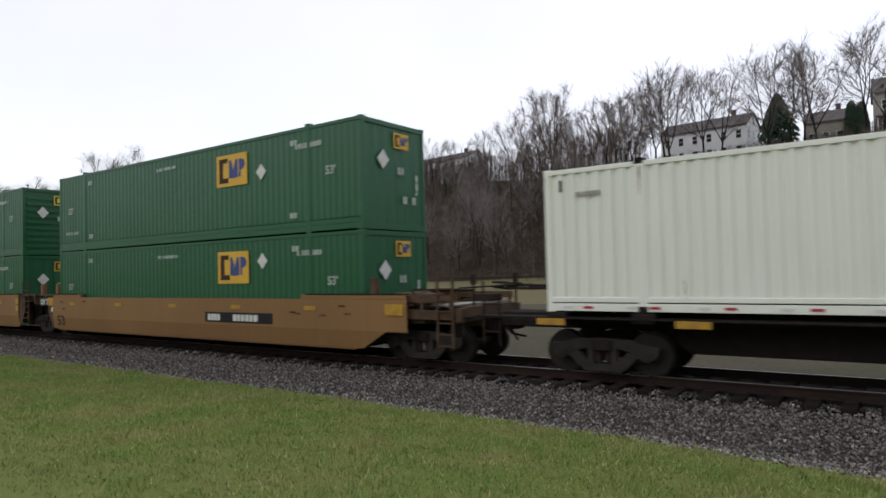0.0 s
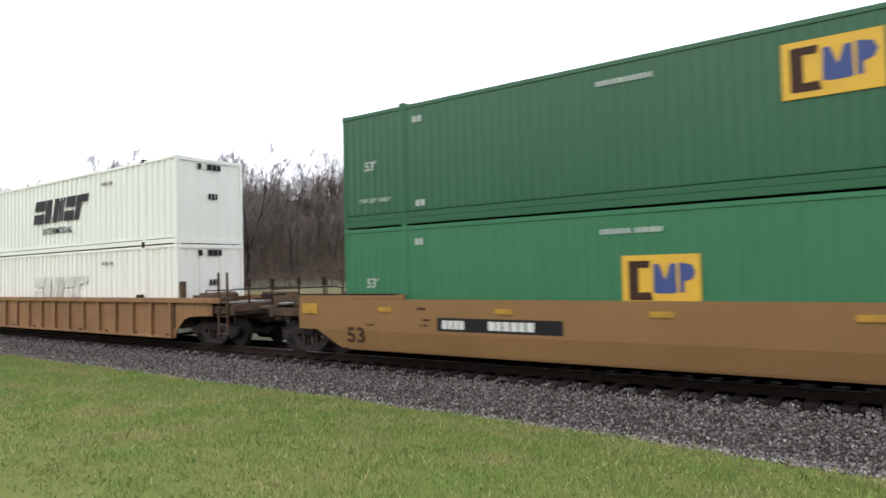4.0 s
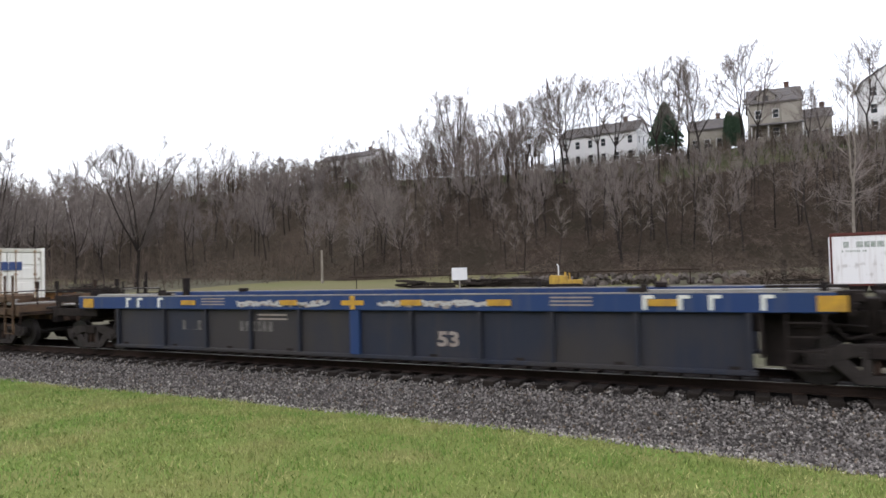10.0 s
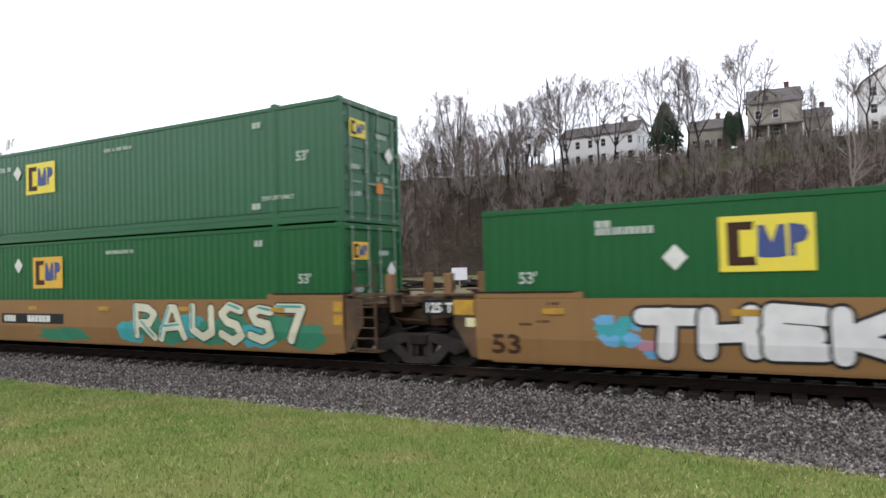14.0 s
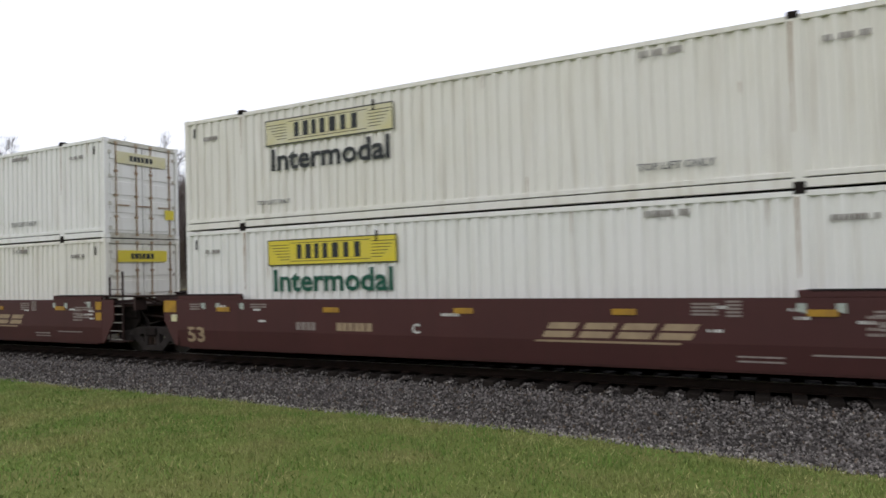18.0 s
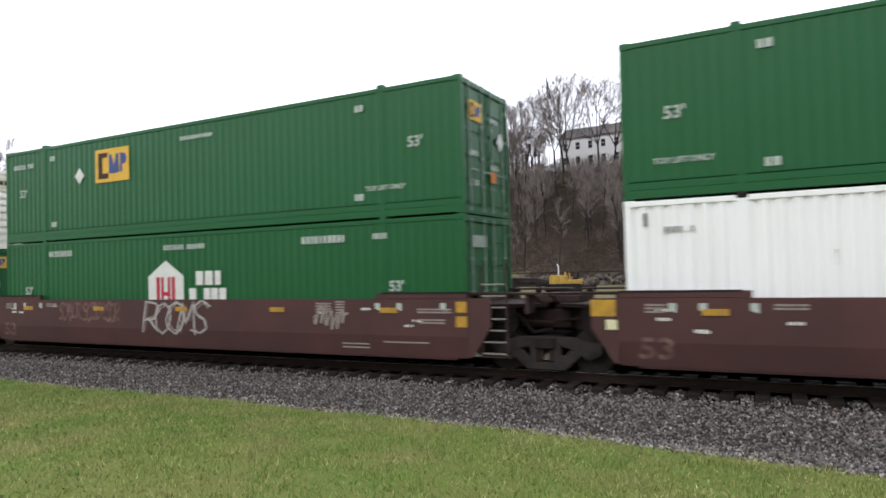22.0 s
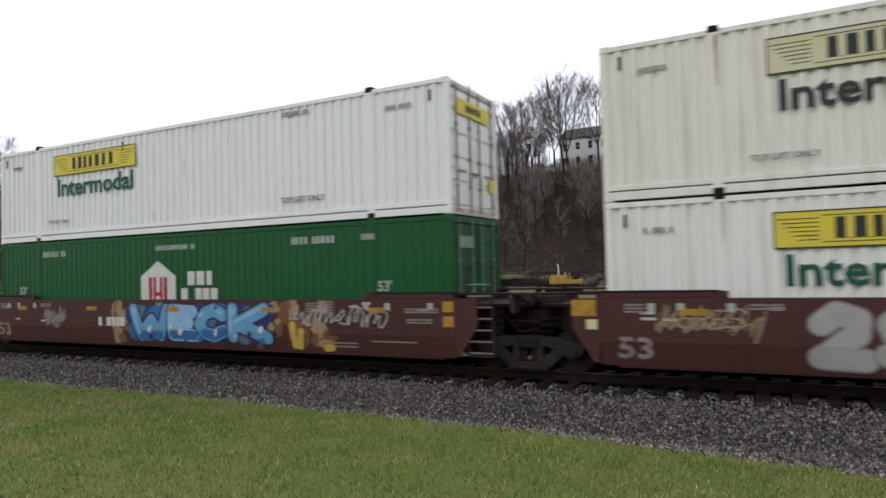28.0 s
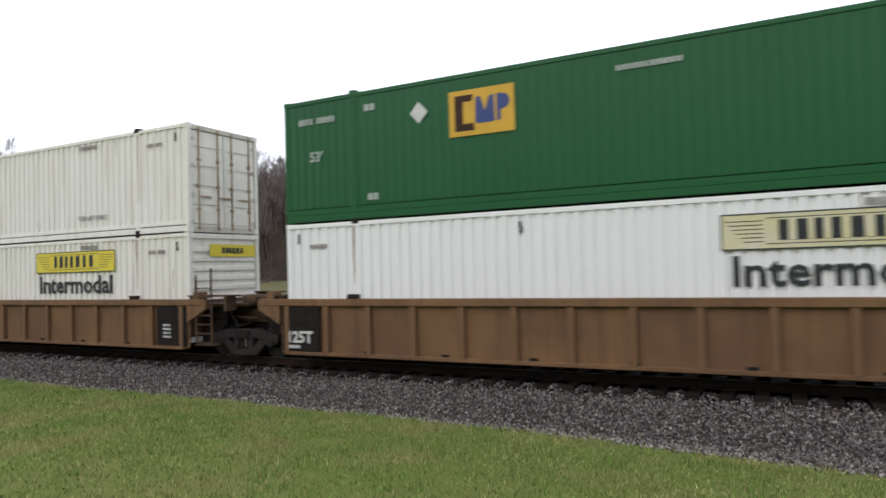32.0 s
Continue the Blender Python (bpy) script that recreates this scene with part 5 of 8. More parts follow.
def house_mark_box(label, end, seed):
    """A green container with a white house-shaped mark and white blocks."""
    ob = new_container("green_container", label, GREEN_NEW, GREEN_NEW, "fine", end, GREEN_BAR)
    base = part("house_mark", lambda: Shape().plate([(0, 0), (1.35, 0), (1.35, 1.0), (0.68, 1.42), (0, 1.0)], -0.004, 0.006), MARK_WHITE, ob, "white house-shaped emblem", at=side_at(6.6, 0.75))
    part("red_emblem", lambda: Shape().box(0.32, 0.45, -0.008, -0.003, 0.12, 0.98).box(0.90, 1.03, -0.008, -0.003, 0.12, 0.98).box(0.50, 0.60, -0.008, -0.003, 0.12, 0.98).box(0.75, 0.85, -0.008, -0.003, 0.12, 0.98).box(0.60, 0.75, -0.008, -0.003, 0.48, 0.58), MARK_RED, base)
    part("name_marking", lambda: bars(3, 0.36, seed=5, aspect=0.72, gap=0.18), MARK_WHITE, ob, "white owner's blocks", at=side_at(8.4, 1.50))
    part("name_marking", lambda: bars(5, 0.36, seed=6, aspect=0.66, gap=0.12), MARK_WHITE, ob, "white owner's blocks", at=side_at(8.15, 1.06))
    fifty_three(ob, 14.3, 1.3), fifty_three(ob, 1.0, 1.3)
    row_of_marks(ob, 7.2, 2.45, 16, 0.13, seed), row_of_marks(ob, 11.9, 2.42, 10, 0.17, seed + 1), row_of_marks(ob, 13.9, 2.45, 4, 0.13, seed + 2)
    row_of_marks(ob, 2.2, 2.42, 9, 0.17, seed + 3)
    row_of_marks(ob, -0.9, 2.2, 4, 0.25, seed, end=True)
    return ob


ride(house_mark_box("green container with white house emblem, lower", "doors", 53), S["E2"], LOW)
ride(green_box(GL + "on another green one", True, "doors", GREEN_NEW, seed=54), S["E2"], TOP)
ride(green_box(GL + "under a white one", False, "plain", GREEN_NEW, seed=55, panel_x=10.37, panel_z=1.52), S["E3"], LOW)
ride(white_box(JL + "yellowed, on a green one", "ribs", WHITE_CREAM, MARK_PALE, MARK_GREEN, flip=False, seed=56, px=9.79), S["E3"], TOP)
ride(white_box(JL + "lower, yellowed", "ribs", WHITE_CREAM, MARK_LEMON, MARK_CHARCOAL, flip=False, seed=61, px=9.58, top_lift=False), S["F1"], LOW)
taped = ride(green_box(GL + "with white dashes along its foot", True, "doors", GREEN, seed=62), S["F1"], TOP)
for i in range(26):
    part("white_dash", lambda: Shape().box(0, 0.32, -0.004, 0.002, 0, 0.05), MARK_WHITE, taped, at=side_at(0.3 + i * 0.61, 0.06), key="dash")
ride(white_box(JL + "lower, above sprayed letters", "doors", WHITE, MARK_LEMON, MARK_GREEN, seed=63, top_lift=False), S["F2"], LOW)
ride(white_box(JL + "stacked, yellowed", "doors", WHITE_CREAM, MARK_PALE, MARK_CHARCOAL, seed=64), S["F2"], TOP)
ride(house_mark_box("green container with white house emblem, under a white one", "doors", 65), S["F3"], LOW)
ride(white_box(JL + "on a green one", "doors", WHITE_CLEAN, MARK_LEMON, MARK_GREEN, seed=66), S["F3"], TOP)
ride(white_box(JL + "lower, in a ribbed car", "doors", WHITE_CREAM, MARK_LEMON, MARK_GREEN, seed=71, top_lift=False), S["G1"], LOW)
ride(green_box(GL + "on a yellowed white one", True, "doors", GREEN_FADED, panel=MARK_BEIGE, seed=72, panel_x=7.31, panel_z=1.17), S["G1"], TOP)
ride(white_box(JL + "bleached, under a green one", "ribs", WHITE_CLEAN, MARK_PALE, MARK_CHARCOAL, flip=False, seed=73, px=9.57, top_lift=False), S["G2"], LOW)
ride(green_box(GL + "on a clean white one", True, "doors", GREEN_NEW, seed=74), S["G2"], TOP)
ride(white_box(JL + "lower, last in view", "ribs", WHITE_CREAM, MARK_LEMON, MARK_CHARCOAL, flip=False, seed=75, px=9.55, top_lift=False), S["G3"], LOW)
ride(white_box("plain white ribbed container with barred doors", "doors", WHITE_CREAM, seed=76), S["G3"], TOP)


# ---- lettering and spray paint on the car sides ----
def number_panel(car, x, w=3.1):
    side_paint(car, "number_panel", [[(x, 0.79), (x + w, 0.79), (x + w, 1.09), (x, 1.09)]], MARK_BLACK, 1, "black panel with white bars", flat=-CAR_Y)
    part("number_marking", lambda: bars(4, 0.19, seed=1, aspect=0.8, gap=0.15), MARK_WHITE, car, at=(x + 0.14 - HALF, -CAR_Y - 0.006, 0.845), key="np1")
    part("number_marking", lambda: bars(6, 0.19, seed=2, aspect=0.85, gap=0.2), MARK_WHITE, car, at=(x + 1.35 - HALF, -CAR_Y - 0.006, 0.845), key="np2")


def road_mark(car, x, letter):
    """Slanted cream owner's shapes with an underline, number bars and the unit's letter."""
    base = []
    for i in range(4):
        a = x + 0.1 + i * 0.70
        base.append([(a, 0.77), (a + 0.58, 0.77), (a + 0.66, 0.89), (a + 0.08, 0.89)])
        base.append([(a + 0.10, 0.93), (a + 0.66, 0.93), (a + 0.74, 1.05), (a + 0.18, 1.05)])
    base.append([(x - 0.05, 0.68), (x + 2.6, 0.68), (x + 2.63, 0.72), (x, 0.72)])
    side_paint(car, "owner_mark", base, MARK_CREAM, 1, "slanted cream owner's shapes")
    part("number_marking", lambda: bars(4, 0.18, seed=1, aspect=0.75, gap=0.2), MARK_FAINT, car, at=(3.8 - HALF, -CAR_Y - 0.006, 0.79), key="bn1")
    part("number_marking", lambda: bars(6, 0.18, seed=2, aspect=0.75, gap=0.2), MARK_CREAM, car, at=(4.95 - HALF, -CAR_Y - 0.006, 0.79), key="bn2")
    lettering("unit_letter", letter, 0.2, MARK_WHITE, car, (6.9 - HALF, -CAR_Y - 0.006, 0.78), bold=0.008)
    part("stencil_marking", lambda: bars(7, 0.06, seed=3, aspect=0.9), MARK_WHITE, car, at=(7.6 - HALF, -CAR_Y - 0.004, 1.14), key="rmst")
    for k in range(4):
        part("stencil_marking", lambda: bars(9, 0.045, seed=k, aspect=0.8), MARK_FAINT, car, at=(15.0 - HALF, -CAR_Y - 0.004, 0.9 + 0.09 * k), key="rms%d" % k)


def ring(cx, cz, rx, rz, rnd, n=18, power=2.6, wobble=0.08, lean=0.0):
    out = []
    for i in range(n):
        a = 2 * math.pi * i / n
        c, s = math.cos(a), math.sin(a)
        k = (abs(c) ** power + abs(s) ** power) ** (-1 / power) * (1 + rnd.uniform(-wobble, wobble))
        z = min(1.485, max(0.30, cz + s * k * rz))
        out.append((cx + c * k * rx + lean * (z - cz), z))
    return out


def stroke(a, b, w, n=4):
    """A fat stroke with rounded ends from a to b."""
    (x0, z0), (x1, z1) = a, b
    t = math.atan2(z1 - z0, x1 - x0)
    out = [(x1 + math.cos(t - math.pi / 2 + math.pi * i / n) * w, z1 + math.sin(t - math.pi / 2 + math.pi * i / n) * w) for i in range(n + 1)]
    out += [(x0 + math.cos(t + math.pi / 2 + math.pi * i / n) * w, z0 + math.sin(t + math.pi / 2 + math.pi * i / n) * w) for i in range(n + 1)]
    return [(x, min(1.485, max(0.30, z))) for x, z in out]


def streaks(car, x0, x1, z0, z1, colours, seed):
    """Leaning full-height strokes of spray paint that run into one another."""
    rnd = random.Random(seed)
    x, i = x0, 0
    while x < x1:
        w, lean = rnd.uniform(0.12, 0.3), rnd.uniform(-0.15, 0.3)
        side_paint(car, "sprayed_streak", [stroke((x - lean, z0 + w + rnd.uniform(0, 0.1)), (x + lean, z1 - w - rnd.uniform(0, 0.12)), w)], AEROSOL[rnd.choice(colours)], 1.8 + 0.07 * i)
        x += rnd.uniform(0.07, 0.2)
        i += 1


def ribbon(car, pts, width, mat, label="thin sprayed scrawl", flat=None):
    """One hand-drawn line on a car's side as a thin band."""
    fine = []
    for (x0, z0), (x1, z1) in zip(pts, pts[1:]):
        fine += [(x0 + (x1 - x0) * k / 4, z0 + (z1 - z0) * k / 4) for k in range(4)]
    fine.append(pts[-1])
    v, f = [], []
    for i, (x, z) in enumerate(fine):
        (xa, za), (xb, zb) = fine[max(0, i - 1)], fine[min(len(fine) - 1, i + 1)]
        d = math.hypot(xb - xa, zb - za) or 1
        nx, nz = -(zb - za) / d * width, (xb - xa) / d * width
        for s in (1, -1):
            zz = min(1.485, max(0.3, z + s * nz))
            y = (fold(zz) if flat is None else flat) - 0.009
            v += [(x + s * nx - HALF, y, zz), (x + s * nx - HALF, y + 0.003, zz)]
    for i in range(len(fine) - 1):
        a, b = 4 * i, 4 * i + 4
        f += [(a, b, b + 2, a + 2), (a + 1, a + 3, b + 3, b + 1), (a, a + 1, b + 1, b), (a + 2, b + 2, b + 3, a + 3)]
    part("scrawl", Shape().add(v, f), mat, car, label)


GLYPHS = {
    "C": [[(0.92, 0.80), (0.60, 1.0), (0.22, 0.86), (0.05, 0.5), (0.2, 0.14), (0.58, 0.0), (0.92, 0.2)]],
    "I": [[(0.5, 0.0), (0.5, 0.72)], [(0.48, 0.95), (0.56, 0.97)]],
    "J": [[(0.62, 1.0), (0.6, 0.25), (0.35, 0.02), (0.05, 0.15)]],
    "O": [[(0.5, 1.0), (0.16, 0.82), (0.04, 0.5), (0.16, 0.16), (0.5, 0.0), (0.84, 0.16), (0.96, 0.5), (0.84, 0.82), (0.5, 1.0)]],
    "N": [[(0.1, 0.0), (0.12, 0.95)], [(0.12, 0.72), (0.5, 1.0), (0.86, 0.76), (0.92, 0.0)]],
    "M": [[(0.02, 0.0), (0.2, 1.0), (0.5, 0.35), (0.8, 1.0), (0.98, 0.0)]],
    "A": [[(0.02, 0.0), (0.4, 1.0), (0.62, 1.0), (0.98, 0.0)], [(0.25, 0.36), (0.75, 0.36)]],
    "T": [[(0.0, 0.92), (1.0, 0.97)], [(0.5, 0.93), (0.42, 0.0)]],
    "H": [[(0.08, 0.0), (0.12, 1.0)], [(0.9, 0.0), (0.88, 1.0)], [(0.1, 0.5), (0.9, 0.52)]],
    "E": [[(0.95, 0.95), (0.12, 1.0), (0.1, 0.02), (0.98, 0.05)], [(0.1, 0.5), (0.8, 0.52)]],
    "K": [[(0.1, 0.0), (0.12, 1.0)], [(0.95, 1.0), (0.2, 0.45), (0.98, 0.0)]],
    "S": [[(0.92, 0.88), (0.5, 1.0), (0.12, 0.8), (0.3, 0.55), (0.75, 0.45), (0.9, 0.2), (0.5, 0.0), (0.06, 0.14)]],
    "Z": [[(0.06, 0.78), (0.4, 1.0), (0.85, 0.86), (0.82, 0.55), (0.2, 0.12), (0.05, 0.02), (0.98, 0.02)]],
    "U": [[(0.08, 1.0), (0.1, 0.25), (0.5, 0.0), (0.9, 0.25), (0.92, 1.0)]],
    "W": [[(0.02, 1.0), (0.24, 0.0), (0.5, 0.62), (0.76, 0.0), (0.98, 1.0)]],
    "V": [[(0.02, 1.0), (0.5, 0.0), (0.98, 1.0)]],
    "R": [[(0.1, 0.0), (0.1, 0.96), (0.7, 0.96), (0.9, 0.75), (0.7, 0.5), (0.15, 0.46)], [(0.4, 0.46), (0.95, 0.0)]],
    "7": [[(0.05, 0.95), (0.95, 1.0), (0.45, 0.0)]],
    "L": [[(0.1, 1.0), (0.1, 0.05), (0.95, 0.05)]],
}


def glyph_lines(form, x0, x1, z0, z1, lean=0.0, rnd=None, shake=0.0):
    """One glyph's pen lines fitted into a box on a car's side."""
    out = []
    for line in GLYPHS[form]:
        out.append([(x0 + (x1 - x0) * (px + (rnd.uniform(-shake, shake) if rnd else 0)) + lean * (pz - 0.5) * (z1 - z0), z0 + (z1 - z0) * (pz + (rnd.uniform(-shake, shake) if rnd else 0))) for px, pz in line])
    return out


def fat_lines(car, name, lines, width, mat, layer):
    """Pen lines as overlapping round-ended strokes, each laid a hair above the one before."""
    s, k = Shape(), 0
    for line in lines:
        for a, b in zip(line, line[1:]):
            o = [(x - HALF, z) for x, z in stroke(a, b, width, 6)]
            off = 0.0025 * (layer + 0.03 * k)
            k += 1
            for above in (True, False):
                c = clip(o, above)
                if len(c) > 2:
                    s.plate(c, lambda z: fold(z) - off, 0.0012)
    part(name, s, mat, car)


def piece(car, boxes, z0, z1, width, fill, edge, seed, rim=0.05, lean=0.0, light=None, foot=None, layer=2.0, shake=0.05):
    """A row of fat sprayed glyph shapes: a dark rim, the fill, a shaded foot and pale lights."""
    rnd = random.Random(seed)
    for i, (form, a, b) in enumerate(boxes):
        za, zb = z0 + width + rim + rnd.uniform(0, 0.03), z1 - width - rim - rnd.uniform(0, 0.03)
        lines = glyph_lines(form, a + width, b - width, za, zb, lean, rnd, shake)
        lay = layer + 0.9 * i
        if edge:
            fat_lines(car, "sprayed_edge", lines, width + rim, AEROSOL[edge], lay)
        fat_lines(car, "sprayed_fill", lines, width, AEROSOL[fill[i % len(fill)]], lay + 0.45)
        if foot:
            low = [[(x, z) for x, z in line if z < z0 + (z1 - z0) * 0.45] for line in lines]
            fat_lines(car, "sprayed_shade", [q for q in low if len(q) > 1], width * 0.72, AEROSOL[foot], lay + 0.7)
        if light:
            high = [[(x - width * 0.35, z + width * 0.35) for x, z in line[:2]] for line in lines[:2]]
            fat_lines(car, "sprayed_light", high, width * 0.28, AEROSOL[light], lay + 0.8)


def hand_tag(car, forms, x0, x1, z0, z1, mat, seed, width=0.02, overlap=1.25):
    """Quick letters drawn with one thin line each."""
    rnd = random.Random(seed)
    w = (x1 - x0) / len(forms)
    for i, form in enumerate(forms):
        for line in glyph_lines(form, x0 + w * i, x0 + w * (i + overlap), z0, z1, 0.15, rnd, 0.07):
            ribbon(car, line, width, mat)


def scrawl(car, x0, x1, z0, z1, mat, seed, width=0.022, turns=14, flat=None):
    """A thin hand-drawn line that runs on in uneven loops."""
    rnd = random.Random(seed)
    n, mid, amp = turns * 5, (z0 + z1) / 2, (z1 - z0) / 2
    tall = [rnd.uniform(0.25, 1.0) for _ in range(turns + 2)]
    wide = [rnd.uniform(-0.9, 0.9) for _ in range(turns + 2)]
    lift = [rnd.uniform(-0.4, 0.4) for _ in range(turns + 2)]
    step = (x1 - x0) / turns
    pts = []
    for i in range(n + 1):
        k, f = i // 5, (i % 5) / 5
        h, w, up = (q[k] * (1 - f) + q[k + 1] * f for q in (tall, wide, lift))
        a = 2 * math.pi * f
        pts.append((x0 + step * (k + f) + w * step * 0.9 * math.sin(a) + 0.15 * amp * math.cos(a), mid + amp * (0.75 * h * math.cos(a) + up)))
    ribbon(car, pts, width * 0.7, mat, flat=flat)


for k, x in (("U1", 9.81), ("U3", 3.05), ("C1", 9.9), ("C3", 3.17)):
    number_panel(CARS[k], x)
for k, x in (("U2", 8.55), ("C2", 8.75)):
    for j in range(3):
        side_paint(CARS[k], "owner_mark", [[(x + j * 0.63, 0.66), (x + 0.22 + j * 0.63, 0.66), (x + 0.22 + j * 0.63, 1.1), (x + 0.55 + j * 0.63, 1.1), (x + 0.55 + j * 0.63, 1.25), (x + j * 0.63, 1.25)]], MARK_RUST, 1, "faded red owner's shape")
for k, letter in (("D1", "A"), ("D2", "C"), ("D3", "B")):
    road_mark(CARS[k], 9.65, letter)
for i, x in enumerate((3.75, 4.2, 5.0, 6.0, 7.0, 7.5)):
    side_paint(CARS["C1"], "spray_halo", [ring(x, 1.02, 0.26, 0.42, random.Random(90 + i), wobble=0.2)], AEROSOL["sage"], 0.6 + 0.05 * i)
fat_lines(CARS["C1"], "sprayed_fill", [[(4.0, 0.55), (4.1, 1.05), (4.75, 1.18), (5.4, 1.1), (6.0, 1.2), (6.6, 1.18), (7.1, 1.18), (7.2, 0.55)], [(4.4, 0.6), (4.9, 0.6), (5.5, 0.6), (6.1, 0.6), (6.8, 0.6)], [(4.4, 0.85), (5.5, 0.85), (6.9, 0.85)]], 0.26, AEROSOL["cream"], 2.0)
fat_lines(CARS["C1"], "sprayed_edge", [
    [(3.82, 0.32), (3.66, 0.62), (3.66, 0.88), (3.92, 1.12), (3.88, 1.24), (4.22, 1.38), (4.45, 1.46), (4.66, 1.47)],
    [(4.36, 0.96), (4.26, 0.78), (4.30, 0.58), (4.38, 0.60), (4.40, 0.82), (4.60, 0.84), (4.95, 0.66), (5.2, 0.42), (5.24, 0.32)],
    [(4.66, 1.02), (4.62, 1.20), (4.72, 1.42), (4.88, 1.46), (5.02, 1.36), (5.08, 1.22), (5.05, 1.04), (5.35, 0.86), (5.58, 0.6), (5.64, 0.34)],
    [(5.16, 1.24), (5.3, 1.38), (5.56, 1.44), (5.86, 1.34), (6.12, 1.06), (6.26, 0.7), (6.24, 0.34)],
    [(6.06, 1.26), (6.08, 1.46), (6.52, 1.46), (6.58, 1.36), (6.84, 1.46), (7.16, 1.42), (7.36, 1.28), (7.34, 0.78), (7.42, 0.32)],
    [(6.56, 1.10), (6.58, 0.74), (6.68, 0.62), (6.74, 0.34)]], 0.024, AEROSOL["ink"], 3.2)
for x, z, a, b in ((4.31, 0.76, 0.06, 0.17), (4.64, 0.98, 0.07, 0.13), (5.54, 1.0, 0.12, 0.15), (6.68, 1.04, 0.12, 0.15)):
    side_paint(CARS["C1"], "sprayed_eye", [ring(x, z, a, b, random.Random(int(x * 10)), power=2.0, wobble=0.1, lean=0.2)], AEROSOL["ink"], 5.0)
fat_lines(CARS["C1"], "sprayed_shadow", [[(5.9, 1.42), (6.1, 1.2)], [(7.44, 1.2), (7.42, 0.9)], [(3.72, 0.5), (3.64, 0.75), (3.8, 1.0)]], 0.045, AEROSOL["slate"], 2.9)
piece(CARS["C1"], (("C", 13.1, 14.3), ("R", 14.0, 15.1), ("S", 14.9, 16.0), ("Z", 15.6, 16.5), ("O", 16.2, 17.2)), 0.33, 1.46, 0.25, ("plum",), "rose", 2, 0.028, shake=0.07)
puffs = random.Random(81)
for i in range(34):
    x = puffs.choice((2.75, 8.55)) + puffs.gauss(0, 0.28)
    side_paint(CARS["C2"], "spray_cloud", [ring(x, puffs.uniform(0.5, 1.34), puffs.uniform(0.10, 0.26), puffs.uniform(0.08, 0.18), puffs, wobble=0.25)], AEROSOL[puffs.choice(("teal", "teal", "pink", "rose", "azure"))], 0.6 + 0.04 * i)
piece(CARS["C2"], (("T", 3.0, 4.25), ("H", 3.95, 5.15), ("E", 4.95, 6.1), ("K", 5.9, 7.2), ("O", 6.9, 8.25)), 0.36, 1.44, 0.15, ("white",), "black", 3, 0.055, light=None)
streaks(CARS["C2"], 11.3, 15.4, 0.33, 1.46, ("navy", "violet", "navy", "plum", "sky"), 4)
piece(CARS["C2"], (("A", 11.4, 12.7), ("R", 12.4, 13.4), ("O", 13.3, 14.3), ("M", 14.1, 15.5)), 0.33, 1.46, 0.17, ("sky", "slate", "sky", "navy"), "navy", 4, 0.04, 0.15, light="azure", foot="violet", layer=7.5)
for i in range(7):
    side_paint(CARS["C2"], "spray_cloud", [ring(11.3 + i * 0.6, 0.45, 0.2, 0.09, random.Random(i), wobble=0.2)], AEROSOL["coral"], 12.5 + 0.05 * i)
side_paint(CARS["C2"], "sprayed_disc", [ring(10.95, 0.98, 0.22, 0.30, random.Random(2))], AEROSOL["pink"], 1.6)
for i in range(9):
    side_paint(CARS["C3"], "spray_cloud", [ring(9.2 + i * 0.75, 0.62 + 0.2 * (i % 2), 0.55, 0.3, random.Random(70 + i), wobble=0.2)], AEROSOL["green" if i % 3 else "teal"], 1.0 + 0.05 * i)
piece(CARS["C3"], (("R", 9.2, 10.3), ("A", 10.2, 11.4), ("U", 11.4, 12.4), ("S", 12.4, 13.4), ("S", 13.4, 14.35), ("7", 14.3, 15.3)), 0.36, 1.46, 0.105, ("cream",), "black", 5, 0.03, light="teal")
side_paint(CARS["C3"], "spray_cloud", [ring(6.2, 0.5, 1.1, 0.2, random.Random(3), wobble=0.25)], AEROSOL["green"], 1.2)
scrawl(CARS["C3"], 0.1, 2.6, 1.0, 1.3, MARK_WHITE, 31)
scrawl(CARS["E1"], 10.1, 13.9, 0.4, 0.58, MARK_WHITE, 32, 0.016)
scrawl(CARS["E1"], 7.8, 8.6, 0.80, 1.40, MARK_FAINT, 233, 0.016, 15)
hand_tag(CARS["E2"], "ROOMS", 6.6, 8.9, 0.62, 1.44, AEROSOL["silver"], 34, 0.024, 1.45)
hand_tag(CARS["E2"], "ROOMS", 6.7, 9.0, 0.66, 1.40, MARK_FAINT, 35, 0.016, 1.2)
for i, x in enumerate((3.0, 3.45, 4.1, 4.5, 5.1)):
    hand_tag(CARS["E2"], "SOR", x, x + 0.55, 0.92 + 0.04 * (i % 2), 1.42, MARK_GHOST, 135 + i, 0.034)
scrawl(CARS["E2"], 12.4, 13.3, 0.75, 1.38, MARK_FAINT, 36, 0.035, 6)
hand_tag(CARS["E3"], "RESAV", 10.6, 12.0, 0.98, 1.42, AEROSOL["silver"], 37, 0.02)
scrawl(CARS["E3"], 2.2, 3.4, 0.55, 1.4, MARK_FAINT, 38, 0.04, 8)
scrawl(CARS["E3"], 5.8, 6.9, 0.95, 1.4, AEROSOL["silver"], 39, 0.05, 8)
scrawl(CARS["E3"], 4.4, 5.6, 0.4, 0.7, MARK_FAINT, 40, 0.03, 8)
streaks(CARS["F1"], 0.9, 9.6, 0.36, 1.42, ("navy", "slate", "dust", "slate", "black", "silver", "dust", "green"), 61)
